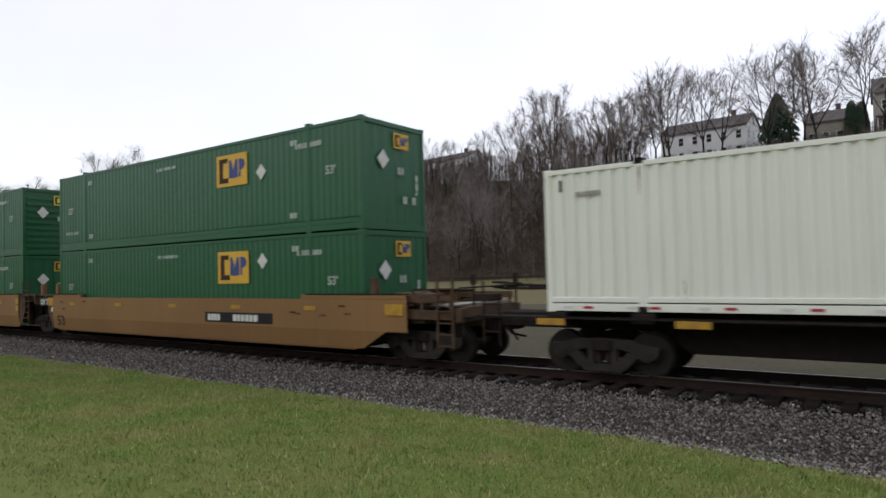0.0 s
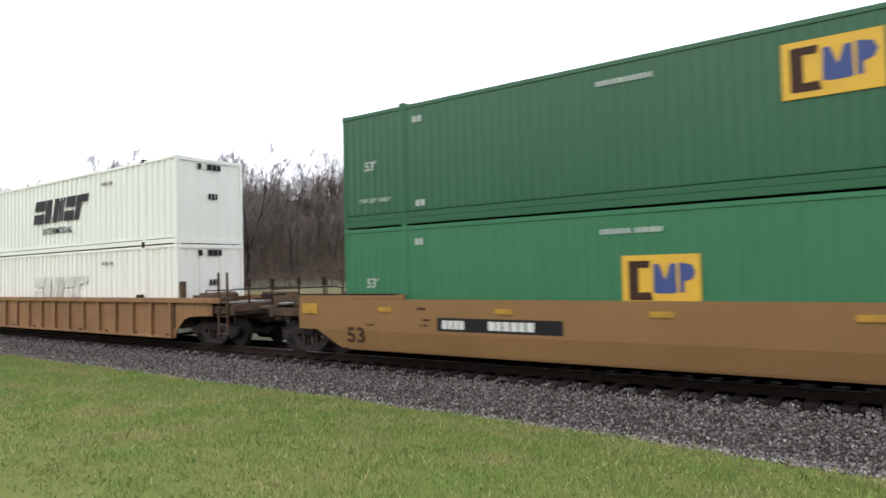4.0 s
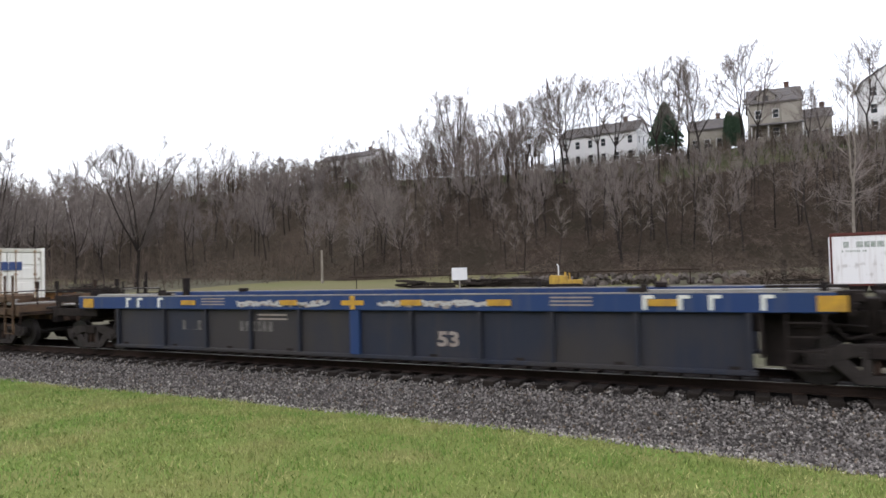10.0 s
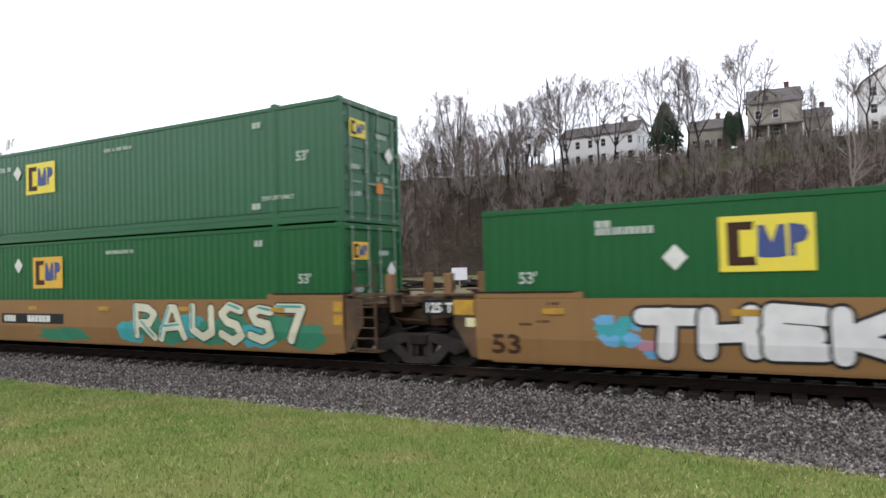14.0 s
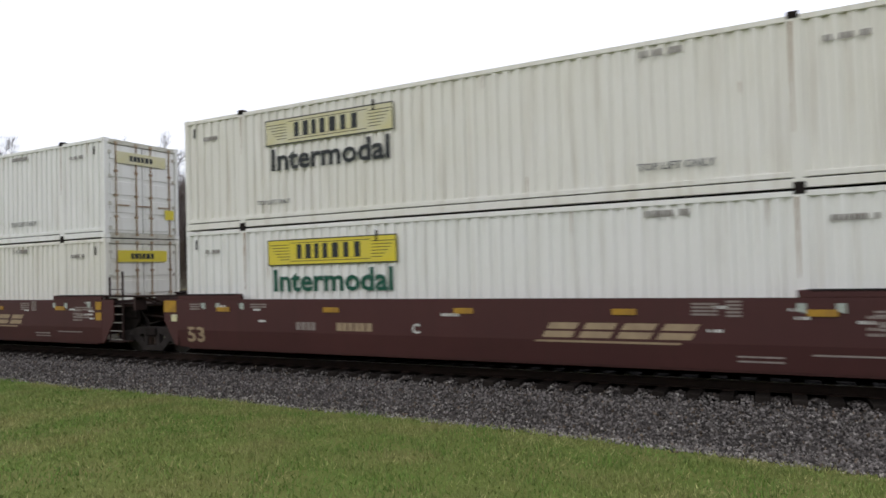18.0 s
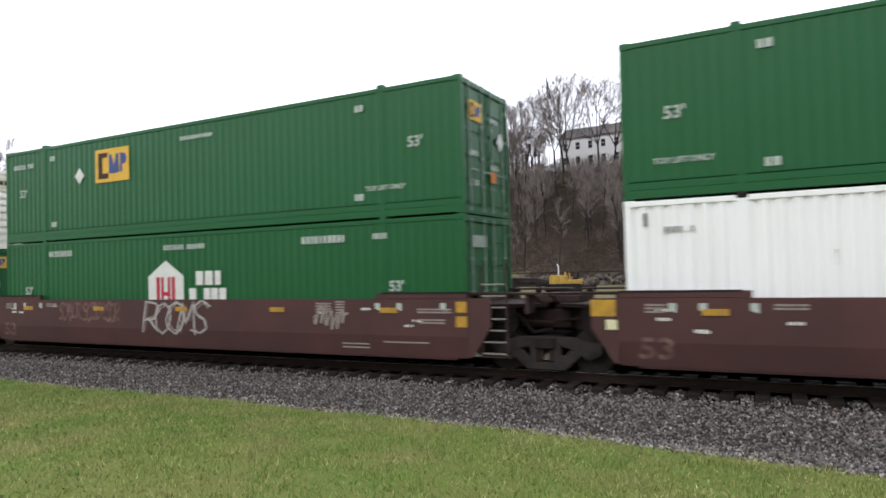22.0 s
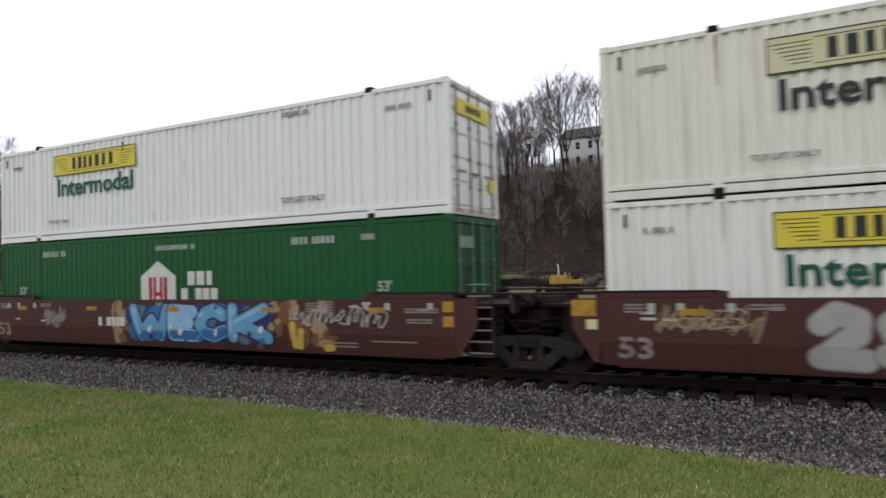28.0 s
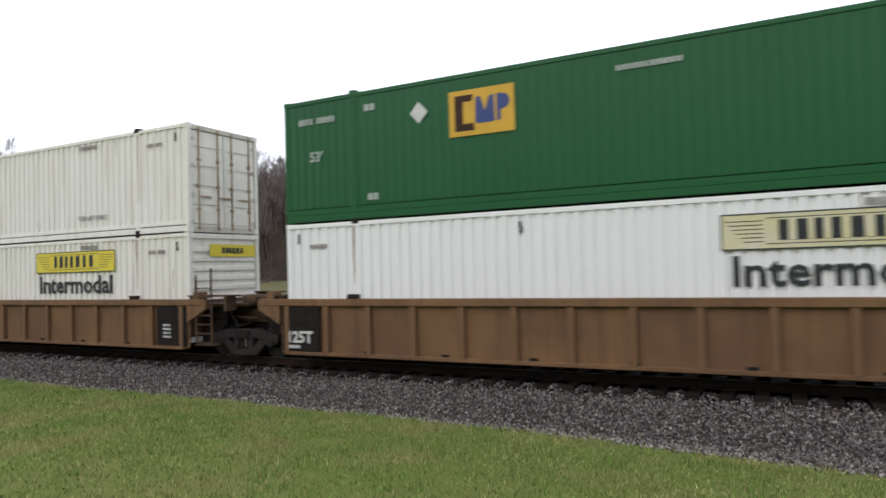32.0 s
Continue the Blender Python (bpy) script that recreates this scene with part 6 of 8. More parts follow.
piece(CARS["F1"], (("S", 0.9, 2.4), ("K", 2.0, 3.6), ("A", 3.2, 4.8), ("M", 4.3, 6.0), ("E", 5.6, 7.1), ("R", 6.7, 8.3), ("S", 7.9, 9.3)), 0.36, 1.45, 0.14, ("slate", "dust", "slate", "silver"), "silver", 6, 0.035, 0.3, light="silver", foot="navy", layer=9.0, shake=0.12)
lines = random.Random(66)
for k, ink in enumerate(("navy", "white", "silver", "black")):
    drawn = []
    for i, form in enumerate("SKAMERSC"):
        drawn += glyph_lines(form, 0.95 + i + lines.uniform(-0.2, 0.2), 2.2 + i + lines.uniform(-0.2, 0.2), 0.42, 1.38, 0.35, lines, 0.14)
    fat_lines(CARS["F1"], "sprayed_line", drawn, 0.022 + 0.006 * (k % 2), AEROSOL[ink], 17.5 + 2.0 * k)
for i, (x, z) in enumerate(((8.2, 1.2), (8.9, 0.7), (9.3, 1.1), (7.4, 1.3))):
    side_paint(CARS["F1"], "spray_cloud", [ring(x, z, 0.3, 0.2, random.Random(i), wobble=0.25)], AEROSOL["green"], 26.0 + 0.05 * i)
for i in range(4):
    hand_tag(CARS["F1"], ("RSM", "OSE", "HAN", "SZV")[i], 12.7 + 0.45 * i, 14.0 + 0.4 * i, 0.62 + 0.12 * (i % 2), 1.2 + 0.08 * i, AEROSOL["dust"], 141 + i, 0.024)
scrawl(CARS["F1"], 13.3, 14.9, 0.6, 1.2, MARK_FAINT, 45, 0.03, 8)
part("number_marking", bars(9, 0.17, seed=2, aspect=0.75, gap=0.2), MARK_WHITE, CARS["F1"], at=(9.8 - HALF, -CAR_Y - 0.012, 0.82))
piece(CARS["F2"], (("Z", 3.2, 4.2), ("S", 4.1, 4.95), ("A", 4.75, 5.75), ("K", 5.65, 6.85), ("O", 6.6, 7.95), ("E", 8.3, 9.25), ("U", 9.2, 10.5), ("A", 10.5, 11.8), ("H", 11.9, 13.1)), 0.30, 1.47, 0.17, ("silver",), "dust", 7, 0.035, shake=0.03, layer=1.4)
hand_tag(CARS["F2"], "SRES", 1.25, 2.3, 0.98, 1.3, MARK_CREAM, 12, 0.016)
scrawl(CARS["F2"], 0.9, 2.6, 0.75, 1.4, MARK_CREAM, 242, 0.014, 29)
haze = random.Random(85)
for i in range(46):
    x = haze.choice((haze.uniform(5.75, 6.4), haze.uniform(11.4, 13.1), haze.uniform(6.4, 11.4)))
    z = haze.uniform(0.42, 1.36)
    tint = haze.choice(("umber", "umber", "umber", "sand") if x > 6.4 else ("sand", "sand", "umber"))
    side_paint(CARS["F3"], "spray_cloud", [ring(x, z, haze.uniform(0.08, 0.24), haze.uniform(0.08, 0.26), haze, wobble=0.28)], AEROSOL[tint], 0.5 + 0.035 * i)
fat_lines(CARS["F3"], "spray_flare", [[(12.1, 0.42), (12.05, 0.9)], [(12.25, 0.40), (12.3, 0.75)], [(13.0, 0.38), (13.15, 0.4)]], 0.085, AEROSOL["yellow"], 2.3)
streaks(CARS["F3"], 6.6, 11.2, 0.36, 1.44, ("navy", "slate", "navy", "sky"), 86)
piece(CARS["F3"], (("W", 6.4, 8.05), ("E", 7.8, 9.05), ("C", 8.85, 10.1), ("K", 9.9, 11.45)), 0.34, 1.47, 0.165, ("azure", "pale_blue", "azure"), "ink", 8, 0.05, light="pale_blue", foot="sky", layer=4.6, shake=0.03)
for i, (x, z, c) in enumerate(((6.62, 1.2, "pale_blue"), (7.2, 0.72, "white"), (7.22, 0.52, "navy"), (8.1, 1.3, "dust"), (8.0, 0.8, "white"), (8.35, 0.66, "white"), (8.5, 0.42, "navy"), (9.05, 0.5, "sky"), (9.1, 1.12, "pale_blue"), (9.6, 0.66, "white"), (9.62, 1.3, "sky"), (10.2, 1.2, "pale_blue"), (10.25, 0.6, "pale_blue"), (11.1, 0.78, "white"), (11.1, 0.5, "sky"), (10.72, 0.64, "navy"), (11.5, 1.24, "rose"), (11.62, 0.98, "sand"))):
    side_paint(CARS["F3"], "spray_cap", [ring(x, z, 0.06 + 0.015 * (i % 3), 0.07 + 0.02 * (i % 2), random.Random(400 + i), power=2.0, wobble=0.22, lean=0.3)], AEROSOL[c], 9.6 + 0.05 * i)
scrawl(CARS["F3"], 12.0, 14.6, 0.75, 1.4, AEROSOL["silver"], 43, 0.025, 16)
scrawl(CARS["F3"], 2.6, 3.6, 0.70, 1.4, AEROSOL["dust"], 144, 0.02, 17)
scrawl(CARS["F3"], 2.7, 3.5, 0.60, 1.2, MARK_FAINT, 145, 0.016, 13)
part("number_marking", bars(6, 0.24, seed=4, aspect=0.7, gap=0.18), MARK_WHITE, CARS["F3"], at=(5.1 - HALF, -CAR_Y - 0.014, 0.78))
for k, spans in (("B1", ((9.0, 11.6),)), ("B2", ((3.9, 4.9),)), ("B3", ((4.6, 7.4), (8.8, 11.4)))):
    for x0, x1 in spans:
        scrawl(CARS[k], x0, x1, 1.32, 1.50, AEROSOL["silver"], int(x0 * 10), 0.035, 13, flat=-CAR_Y)
        scrawl(CARS[k], x0 + 0.1, x1 - 0.2, 1.30, 1.46, MARK_FAINT, int(x1 * 10), 0.05, 10, flat=-CAR_Y + 0.003)
ribbon(CARS["B2"], [(12.0, 0.5), (12.5, 1.0), (13.2, 0.9), (12.9, 0.5), (12.2, 0.8), (12.0, 0.45), (12.9, 0.42)], 0.04, AEROSOL["cream"], flat=-CAR_Y + 0.108)

# ---- ground ----
def smooth(a, b, x):
    t = min(1.0, max(0.0, (x - a) / (b - a)))
    return t * t * (3 - 2 * t)


def lerp_table(x, table):
    for (x0, y0), (x1, y1) in zip(table, table[1:]):
        if x <= x1:
            return y0 + (y1 - y0) * max(0.0, (x - x0) / (x1 - x0))
    return table[-1][1]


BASE = [(-400, 20), (-260, 60), (-190, 68), (-150, 75), (-110, 80), (-57, 80), (0, 71), (60, 68), (300, 70)]
CREST = [(-400, 40), (-260, 80), (-190, 100), (-150, 114), (-120, 126), (-80, 134), (0, 124), (60, 118), (300, 118)]
RISE = [(-400, 2), (-230, 5), (-190, 11), (-150, 18), (-115, 20), (-93, 20.5), (-29, 18.4), (0, 19.8), (20, 18.6), (60, 20), (300, 22)]


def hill(x, y):
    """Height of the wooded bank and the street terrace above it."""
    base, crest, top = lerp_table(x, BASE), lerp_table(x, CREST), lerp_table(x, RISE)
    t = min(1.0, max(0.0, (y - base) / (crest - base)))
    return top * (0.35 * t + 0.65 * t * t * (3 - 2 * t)) + 3.0 * smooth(crest - 2, crest + 9, y) * (top > 9)


def ground_z(x, y):
    if y < 10.6:
        # the last term adds an unseen rise behind the camera to darken low reflections
        z = -0.62 + 0.075 * (10.6 - max(y, -20)) + 11 * smooth(-22, -48, y)
    elif y < 17:
        z = -0.62
    else:
        z = -0.62 + 0.5 * smooth(17, 40, y) + 0.7 * smooth(45, 95, y) + 1.0 * smooth(-50, -110, x) * smooth(20, 45, y)
    n = noise.noise(Vector((x * 0.25, y * 0.25, 3.1))) * 0.05
    return z + n * (1 if y < 10.2 or y > 18 else 0.3) + (hill(x, y) if y > 20 else 0)


def sheet_lines(breaks):
    out = []
    for a, b, step in breaks:
        n = max(1, round((b - a) / step))
        out += [a + (b - a) * i / n for i in range(n)]
    return out + [breaks[-1][1]]


GROUND = material("lawn_soil", (0.108, 0.160, 0.034), 0.95, second=(0.180, 0.174, 0.066), scale=0.85, grain=25, grain_amount=0.3, bump=0.6)
TERRACE = material("terrace_lawn", (0.046, 0.066, 0.024), 0.95, second=(0.070, 0.058, 0.036), scale=0.12, grain=3, grain_amount=0.3, bump=0.4)
WEEDS = material("trackside_weeds", (0.078, 0.080, 0.050), 0.95, second=(0.100, 0.088, 0.068), scale=0.6, grain=6, grain_amount=0.3, bump=0.5)
GRASS = material("grass_blades", (0.142, 0.230, 0.050), 0.7, second=(0.265, 0.258, 0.100), scale=0.7, mix=0.54, soft=0.13, grain=12, grain_amount=0.3, bump=0, islands=0.35)
DRY_GRASS = material("dry_straw_blades", (0.40, 0.40, 0.17), 0.8, second=(0.29, 0.285, 0.12), scale=2.0, grain=12, grain_amount=0.2, bump=0, islands=0.35)
FIELD = material("field_grass", (0.120, 0.126, 0.056), 0.95, second=(0.155, 0.132, 0.080), scale=0.06, grain=8, grain_amount=0.25, bump=0.4)
BANK_SOIL = material("bare_bank_soil", (0.040, 0.029, 0.023), 0.95, second=(0.024, 0.020, 0.014), scale=0.15, grain=2.5, grain_amount=0.45, bump=0.8)
LEAF_LITTER = material("leaf_litter", (0.062, 0.047, 0.036), 0.95, second=(0.036, 0.031, 0.022), scale=0.09, grain=2.5, grain_amount=0.45, bump=0.8)


SHOULDER = material("ballast_shoulder", (0.075, 0.068, 0.064), 0.95, second=(0.046, 0.041, 0.038), scale=1.2, grain=30, grain_amount=0.5, bump=1.0)


def grass_edge(x):
    return 10.55 + 0.18 * noise.noise(Vector((x * 0.35, 0, 7))) - 0.2 * smooth(-14, -4, x) - 0.85 * smooth(-6, 2.5, x)


def build_ground():
    xs = sheet_lines([(-1500, -400, 220), (-400, -260, 20), (-260, -60, 8), (-60, -38, 1.0), (-38, 8, 0.4), (8, 20, 1.0), (20, 300, 20), (300, 1500, 240)])
    ys = sheet_lines([(-600, -60, 135), (-60, -20, 4), (-20, 9, 1.0), (9, 10.8, 0.12), (10.8, 18, 1.2), (18, 70, 6.5), (70, 180, 5), (180, 400, 40), (400, 2600, 440)])
    verts = [(x, y, ground_z(x, y)) for y in ys for x in xs]
    n = len(xs)
    faces = [(j * n + i, j * n + i + 1, (j + 1) * n + i + 1, (j + 1) * n + i) for j in range(len(ys) - 1) for i in range(n - 1)]
    me = bpy.data.meshes.new("ground")
    me.from_pydata(verts, [], faces)
    for m in (GROUND, FIELD, LEAF_LITTER, TERRACE, WEEDS, BANK_SOIL, SHOULDER):
        me.materials.append(m)
    for p in me.polygons:
        c = p.center
        h, top = hill(c.x, c.y), lerp_table(c.x, RISE)
        # below y -24: litter colour on the unseen rise added to dim reflections
        p.material_index = 2 if c.y < -24 else 6 if 9 < c.y < 10.9 and c.y > grass_edge(c.x) + 0.06 else 0 if c.y < 16 else ((4 if c.y < 36 or c.x > -9 or -98 < c.x < -66 else 1) if h <= 0.3 else (5 if c.x > -62 else 2) if h < top * (0.999 if c.x < -40 else 0.93 if c.x < -20 else 0.80 if c.x < 7 else 0.93) else 3)
    me.shade_smooth()
    tagged(new("ground", me), "short spring lawn, flat field and brown wooded bank", "ground", kind="structure")


build_ground()


def build_grass():
    rng = np.random.default_rng(3)
    n = 215000
    y = 3.0 + 7.6 * rng.random(n) ** 0.8
    x = -34 + 42 * rng.random(n)
    keep = np.abs(x + 0.55 * y) < 0.75 * y + 14
    x, y = x[keep], y[keep]
    edge = np.array([grass_edge(a) for a in np.linspace(-34, 8, 400)])
    e = np.interp(x, np.linspace(-34, 8, 400), edge)
    ok = y < e + rng.normal(0, 0.06, len(x))
    x, y, e = x[ok], y[ok], e[ok]
    z = np.array([ground_z(a, b) for a, b in zip(x, y)])
    n = len(x)
    clump = np.array([noise.noise(Vector((a * 1.7, b * 1.7, 5.0))) + 0.6 * noise.noise(Vector((a * 5.5, b * 5.5, 9.0))) for a, b in zip(x, y)])
    tall = (0.03 + 0.04 * rng.random(n) + 0.05 * (rng.random(n) > 0.98)) * (1 + 0.7 * np.clip(clump, -0.6, 1))
    ang = rng.random(n) * 2 * np.pi
    wide = 0.005 + 0.006 * rng.random(n)
    lean = rng.normal(0, 0.032, (n, 2))
    v = np.empty((n, 3, 3))
    v[:, 0] = np.stack([x - np.cos(ang) * wide, y - np.sin(ang) * wide, z - 0.01], 1)
    v[:, 1] = np.stack([x + np.cos(ang) * wide, y + np.sin(ang) * wide, z - 0.01], 1)
    v[:, 2] = np.stack([x + lean[:, 0], y + lean[:, 1], z + tall], 1)
    me = bpy.data.meshes.new("grass")
    me.from_pydata(v.reshape(-1, 3).tolist(), [], np.arange(3 * n).reshape(-1, 3).tolist())
    me.materials.append(GRASS)
    me.materials.append(DRY_GRASS)
    straw = np.array([noise.noise(Vector((a * 0.55, b * 0.8, 21.0))) for a, b in zip(x, y)])
    dry = rng.random(n) < 0.10 + 0.35 * np.clip(straw, 0, 1) + 0.35 * np.exp(-np.clip(e - y, 0, 9) / 0.12)
    me.polygons.foreach_set("material_index", dry.astype(int).tolist())
    tagged(new("grass", me), "short uneven spring grass with dry patches", "grass", kind="stuff")


build_grass()

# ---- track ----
# bed colour holds oil grime plus the shade beneath the train
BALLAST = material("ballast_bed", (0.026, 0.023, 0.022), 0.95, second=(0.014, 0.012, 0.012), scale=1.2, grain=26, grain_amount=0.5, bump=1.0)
STONE = material("crushed_stone", (0.168, 0.157, 0.150), 0.85, second=(0.098, 0.087, 0.081), scale=9, soft=0.2, grain=50, grain_amount=0.3, bump=0.4, islands=0.75)
STONE_PALE = material("pale_crushed_stone", (0.34, 0.325, 0.30), 0.85, second=(0.22, 0.20, 0.175), scale=9, soft=0.2, grain=50, grain_amount=0.25, bump=0.4, islands=0.4)
# darker stone: grime, and the cars' shade put into its colour
STONE_OILY_SHADED = material("oily_shaded_stone", (0.060, 0.053, 0.049), 0.85, second=(0.032, 0.028, 0.026), scale=9, soft=0.2, grain=50, grain_amount=0.3, bump=0.4, islands=0.6)
STONE_BROWN = material("buff_brown_stone", (0.165, 0.130, 0.098), 0.9, second=(0.095, 0.075, 0.060), scale=9, soft=0.2, grain=50, grain_amount=0.3, bump=0.4, islands=0.5)


def build_track():
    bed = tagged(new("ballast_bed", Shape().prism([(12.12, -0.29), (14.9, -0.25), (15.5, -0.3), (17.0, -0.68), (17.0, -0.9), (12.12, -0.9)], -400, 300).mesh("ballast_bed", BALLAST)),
                 "oily ballast between and beside the rails, darkened further with painted-in shade", "ballast", kind="structure")
    tagged(new("ballast_shoulder", Shape().prism([(10.35, -0.66), (11.55, -0.36), (12.118, -0.285), (12.118, -0.9), (10.3, -0.9)], -400, 300).mesh("ballast_shoulder", SHOULDER)), "grey crushed-stone ballast shoulder beside the lawn", "ballast", kind="structure")
    rng = np.random.default_rng(5)
    n = 80000
    x = 6 - 42 * rng.random(n) ** 1.25
    y = 9.3 + 3.2 * rng.random(n) ** 0.75
    z = np.interp(y, [10.2, 10.35, 11.55, 12.1, 12.6], [-0.67, -0.655, -0.36, -0.27, -0.26]) + 0.012 * rng.normal(0, 1, n)
    z = np.maximum(z, np.array([ground_z(a, b) if b < 10.7 else -9.0 for a, b in zip(x, y)]) - 0.004 + 0.006 * rng.normal(0, 1, n))
    near = np.abs((x + 68) / 0.55 - np.round((x + 68) / 0.55)) * 0.55
    z = z + np.where(y > 11.85, 0.075 * np.clip((near - 0.10) / 0.10, 0, 1) * np.clip((y - 11.85) / 0.2, 0, 1) * np.clip((12.62 - y) / 0.3, 0.2, 1) - 0.015, 0)
    ok = (y < 12.12) | (near > 0.13)
    x, y, z, near = x[ok], y[ok], z[ok], near[ok]
    n = len(x)
    edge = np.interp(x, np.linspace(-36, 6, 200), [grass_edge(a) for a in np.linspace(-36, 6, 200)])
    ok = y > edge - 0.1 + rng.normal(0, 0.06, n)
    x, y, z = x[ok], y[ok], z[ok]
    n = len(x)
    unit = np.array([(1, 0, 0), (-1, 0, 0), (0, 1, 0), (0, -1, 0), (0, 0, 1), (0, 0, -1)], float)
    size = 0.014 + 0.021 * rng.random((n, 1, 1)) ** 1.5
    v = unit[None] * size * (0.7 + 0.6 * rng.random((n, 6, 1)))
    v += rng.normal(0, 0.004, v.shape)
    a = rng.random(n) * 6.28
    c, s = np.cos(a)[:, None], np.sin(a)[:, None]
    b = rng.random(n) * 1.2
    cb, sb = np.cos(b)[:, None], np.sin(b)[:, None]
    vx, vy, vz = v[..., 0] * cb - v[..., 2] * sb, v[..., 1], v[..., 0] * sb + v[..., 2] * cb
    v = np.stack([vx * c - vy * s + x[:, None], vx * s + vy * c + y[:, None], vz + z[:, None] + 0.012], 2)
    f = np.array([(0, 2, 4), (2, 1, 4), (1, 3, 4), (3, 0, 4), (2, 0, 5), (1, 2, 5), (3, 1, 5), (0, 3, 5)])
    me = bpy.data.meshes.new("ballast_stones")
    me.from_pydata(v.reshape(-1, 3).tolist(), [], (f[None] + 6 * np.arange(n)[:, None, None]).reshape(-1, 3).tolist())
    for m in (STONE, STONE_PALE, STONE_BROWN, STONE_OILY_SHADED):
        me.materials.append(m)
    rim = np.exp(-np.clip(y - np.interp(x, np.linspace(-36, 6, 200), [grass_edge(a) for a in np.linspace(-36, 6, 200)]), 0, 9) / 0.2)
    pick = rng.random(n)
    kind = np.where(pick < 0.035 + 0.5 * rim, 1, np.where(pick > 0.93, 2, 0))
    # from the cars' edge inwards, darker stones paint in shade along with grime
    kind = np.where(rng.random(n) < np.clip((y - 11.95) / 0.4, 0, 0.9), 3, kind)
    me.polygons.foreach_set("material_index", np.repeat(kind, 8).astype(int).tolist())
    tagged(new("ballast_stones", me), "loose angular grey ballast stones", "ballast", kind="stuff")
    track = tagged(new("railway_track"), "straight railway track on dark timber ties", "track", kind="structure")
    for yy in (-0.7535, 0.7535):
        y0 = TRACK_Y + yy
        part("rail", Shape().prism([(y0 - 0.07, -0.17), (y0 + 0.07, -0.17), (y0 + 0.07, -0.158), (y0 + 0.012, -0.14), (y0 + 0.012, -0.045), (y0 + 0.036, -0.035), (y0 + 0.036, -0.004), (y0 - 0.036, -0.004), (y0 - 0.036, -0.035), (y0 - 0.012, -0.045), (y0 - 0.012, -0.14), (y0 - 0.07, -0.158)], -400, 300), RAIL, track, "rusty steel rail")
        part("rail_head", Shape().box(-400, 300, y0 - 0.03, y0 + 0.03, -0.004, 0.0), RAIL_TOP, track, "polished running surface")
    rnd = random.Random(9)
    for i in range(150):
        x = -68 + i * 0.55
        part("tie", lambda: Shape().box(-0.115, 0.115, -1.36, 1.36, -0.40, -0.168), TIE, track, at=pose(x + rnd.uniform(-0.02, 0.02), TRACK_Y + rnd.uniform(-0.03, 0.03), rnd.uniform(-0.008, 0.004), 0, 0, rnd.uniform(-0.7, 0.7)), bevel=0.012, key="tie")
        part("tie_plate", lambda: Shape().box(-0.09, 0.09, -0.16, 0.16, -0.17, -0.155), RUSTY, track, at=(x, TRACK_Y - 0.7535, 0), key="tieplate")


build_track()

# ---- trees ----
BARK = material("grey_bark", (0.036, 0.030, 0.027), 0.9, second=(0.020, 0.017, 0.016), scale=1.5, vary=0.25, grain=14, grain_amount=0.3, bump=0.5)
TWIG = material("bare_twigs", (0.200, 0.174, 0.162), 0.9, second=(0.140, 0.119, 0.109), scale=0.4, vary=0.25, grain=4, grain_amount=0.25, bump=0)
BRUSH = material("brown_brush", (0.128, 0.100, 0.082), 0.9, second=(0.060, 0.050, 0.038), scale=0.17, grain=0.5, grain_amount=0.5, bump=0, soft=0.14)
PALE_BARK = material("pale_bark", (0.30, 0.27, 0.23), 0.85, second=(0.16, 0.14, 0.12), scale=2.5, grain=12, grain_amount=0.25, bump=0.3)
NEEDLE = material("conifer_needles", (0.030, 0.052, 0.034), 0.85, second=(0.046, 0.070, 0.044), scale=1.5, grain=10, grain_amount=0.4, bump=0)


def prisms(segs, sides):
    """Tapered prisms along segments: rows of x0 y0 z0 x1 y1 z1 r0 r1."""
    s = np.array(segs, float)
    a, b, r0, r1 = s[:, :3], s[:, 3:6], s[:, 6], s[:, 7]
    d = b - a
    d /= np.linalg.norm(d, axis=1, keepdims=True) + 1e-9
    ref = np.where(np.abs(d[:, 2:3]) < 0.9, np.array([[0, 0, 1.0]]), np.array([[1.0, 0, 0]]))
    u = np.cross(d, ref)
    u /= np.linalg.norm(u, axis=1, keepdims=True)
    w = np.cross(d, u)
    ang = np.arange(sides) * 2 * np.pi / sides
    ring = np.cos(ang)[None, :, None] * u[:, None] + np.sin(ang)[None, :, None] * w[:, None]
    v = np.concatenate([a[:, None] + ring * r0[:, None, None], b[:, None] + ring * r1[:, None, None]], 1)
    i = np.arange(sides)
    q = np.stack([i, (i + 1) % sides, (i + 1) % sides + sides, i + sides], 1)
    f = q[None] + (2 * sides * np.arange(len(s)))[:, None, None]
    return v.reshape(-1, 3), f.reshape(-1, 4)


def to_mesh(name, segs, sides, mat):
    v, f = prisms(segs, sides)
    me = bpy.data.meshes.new(name)
    me.from_pydata(v.tolist(), [], f.tolist())
    me.materials.append(mat)
    return me


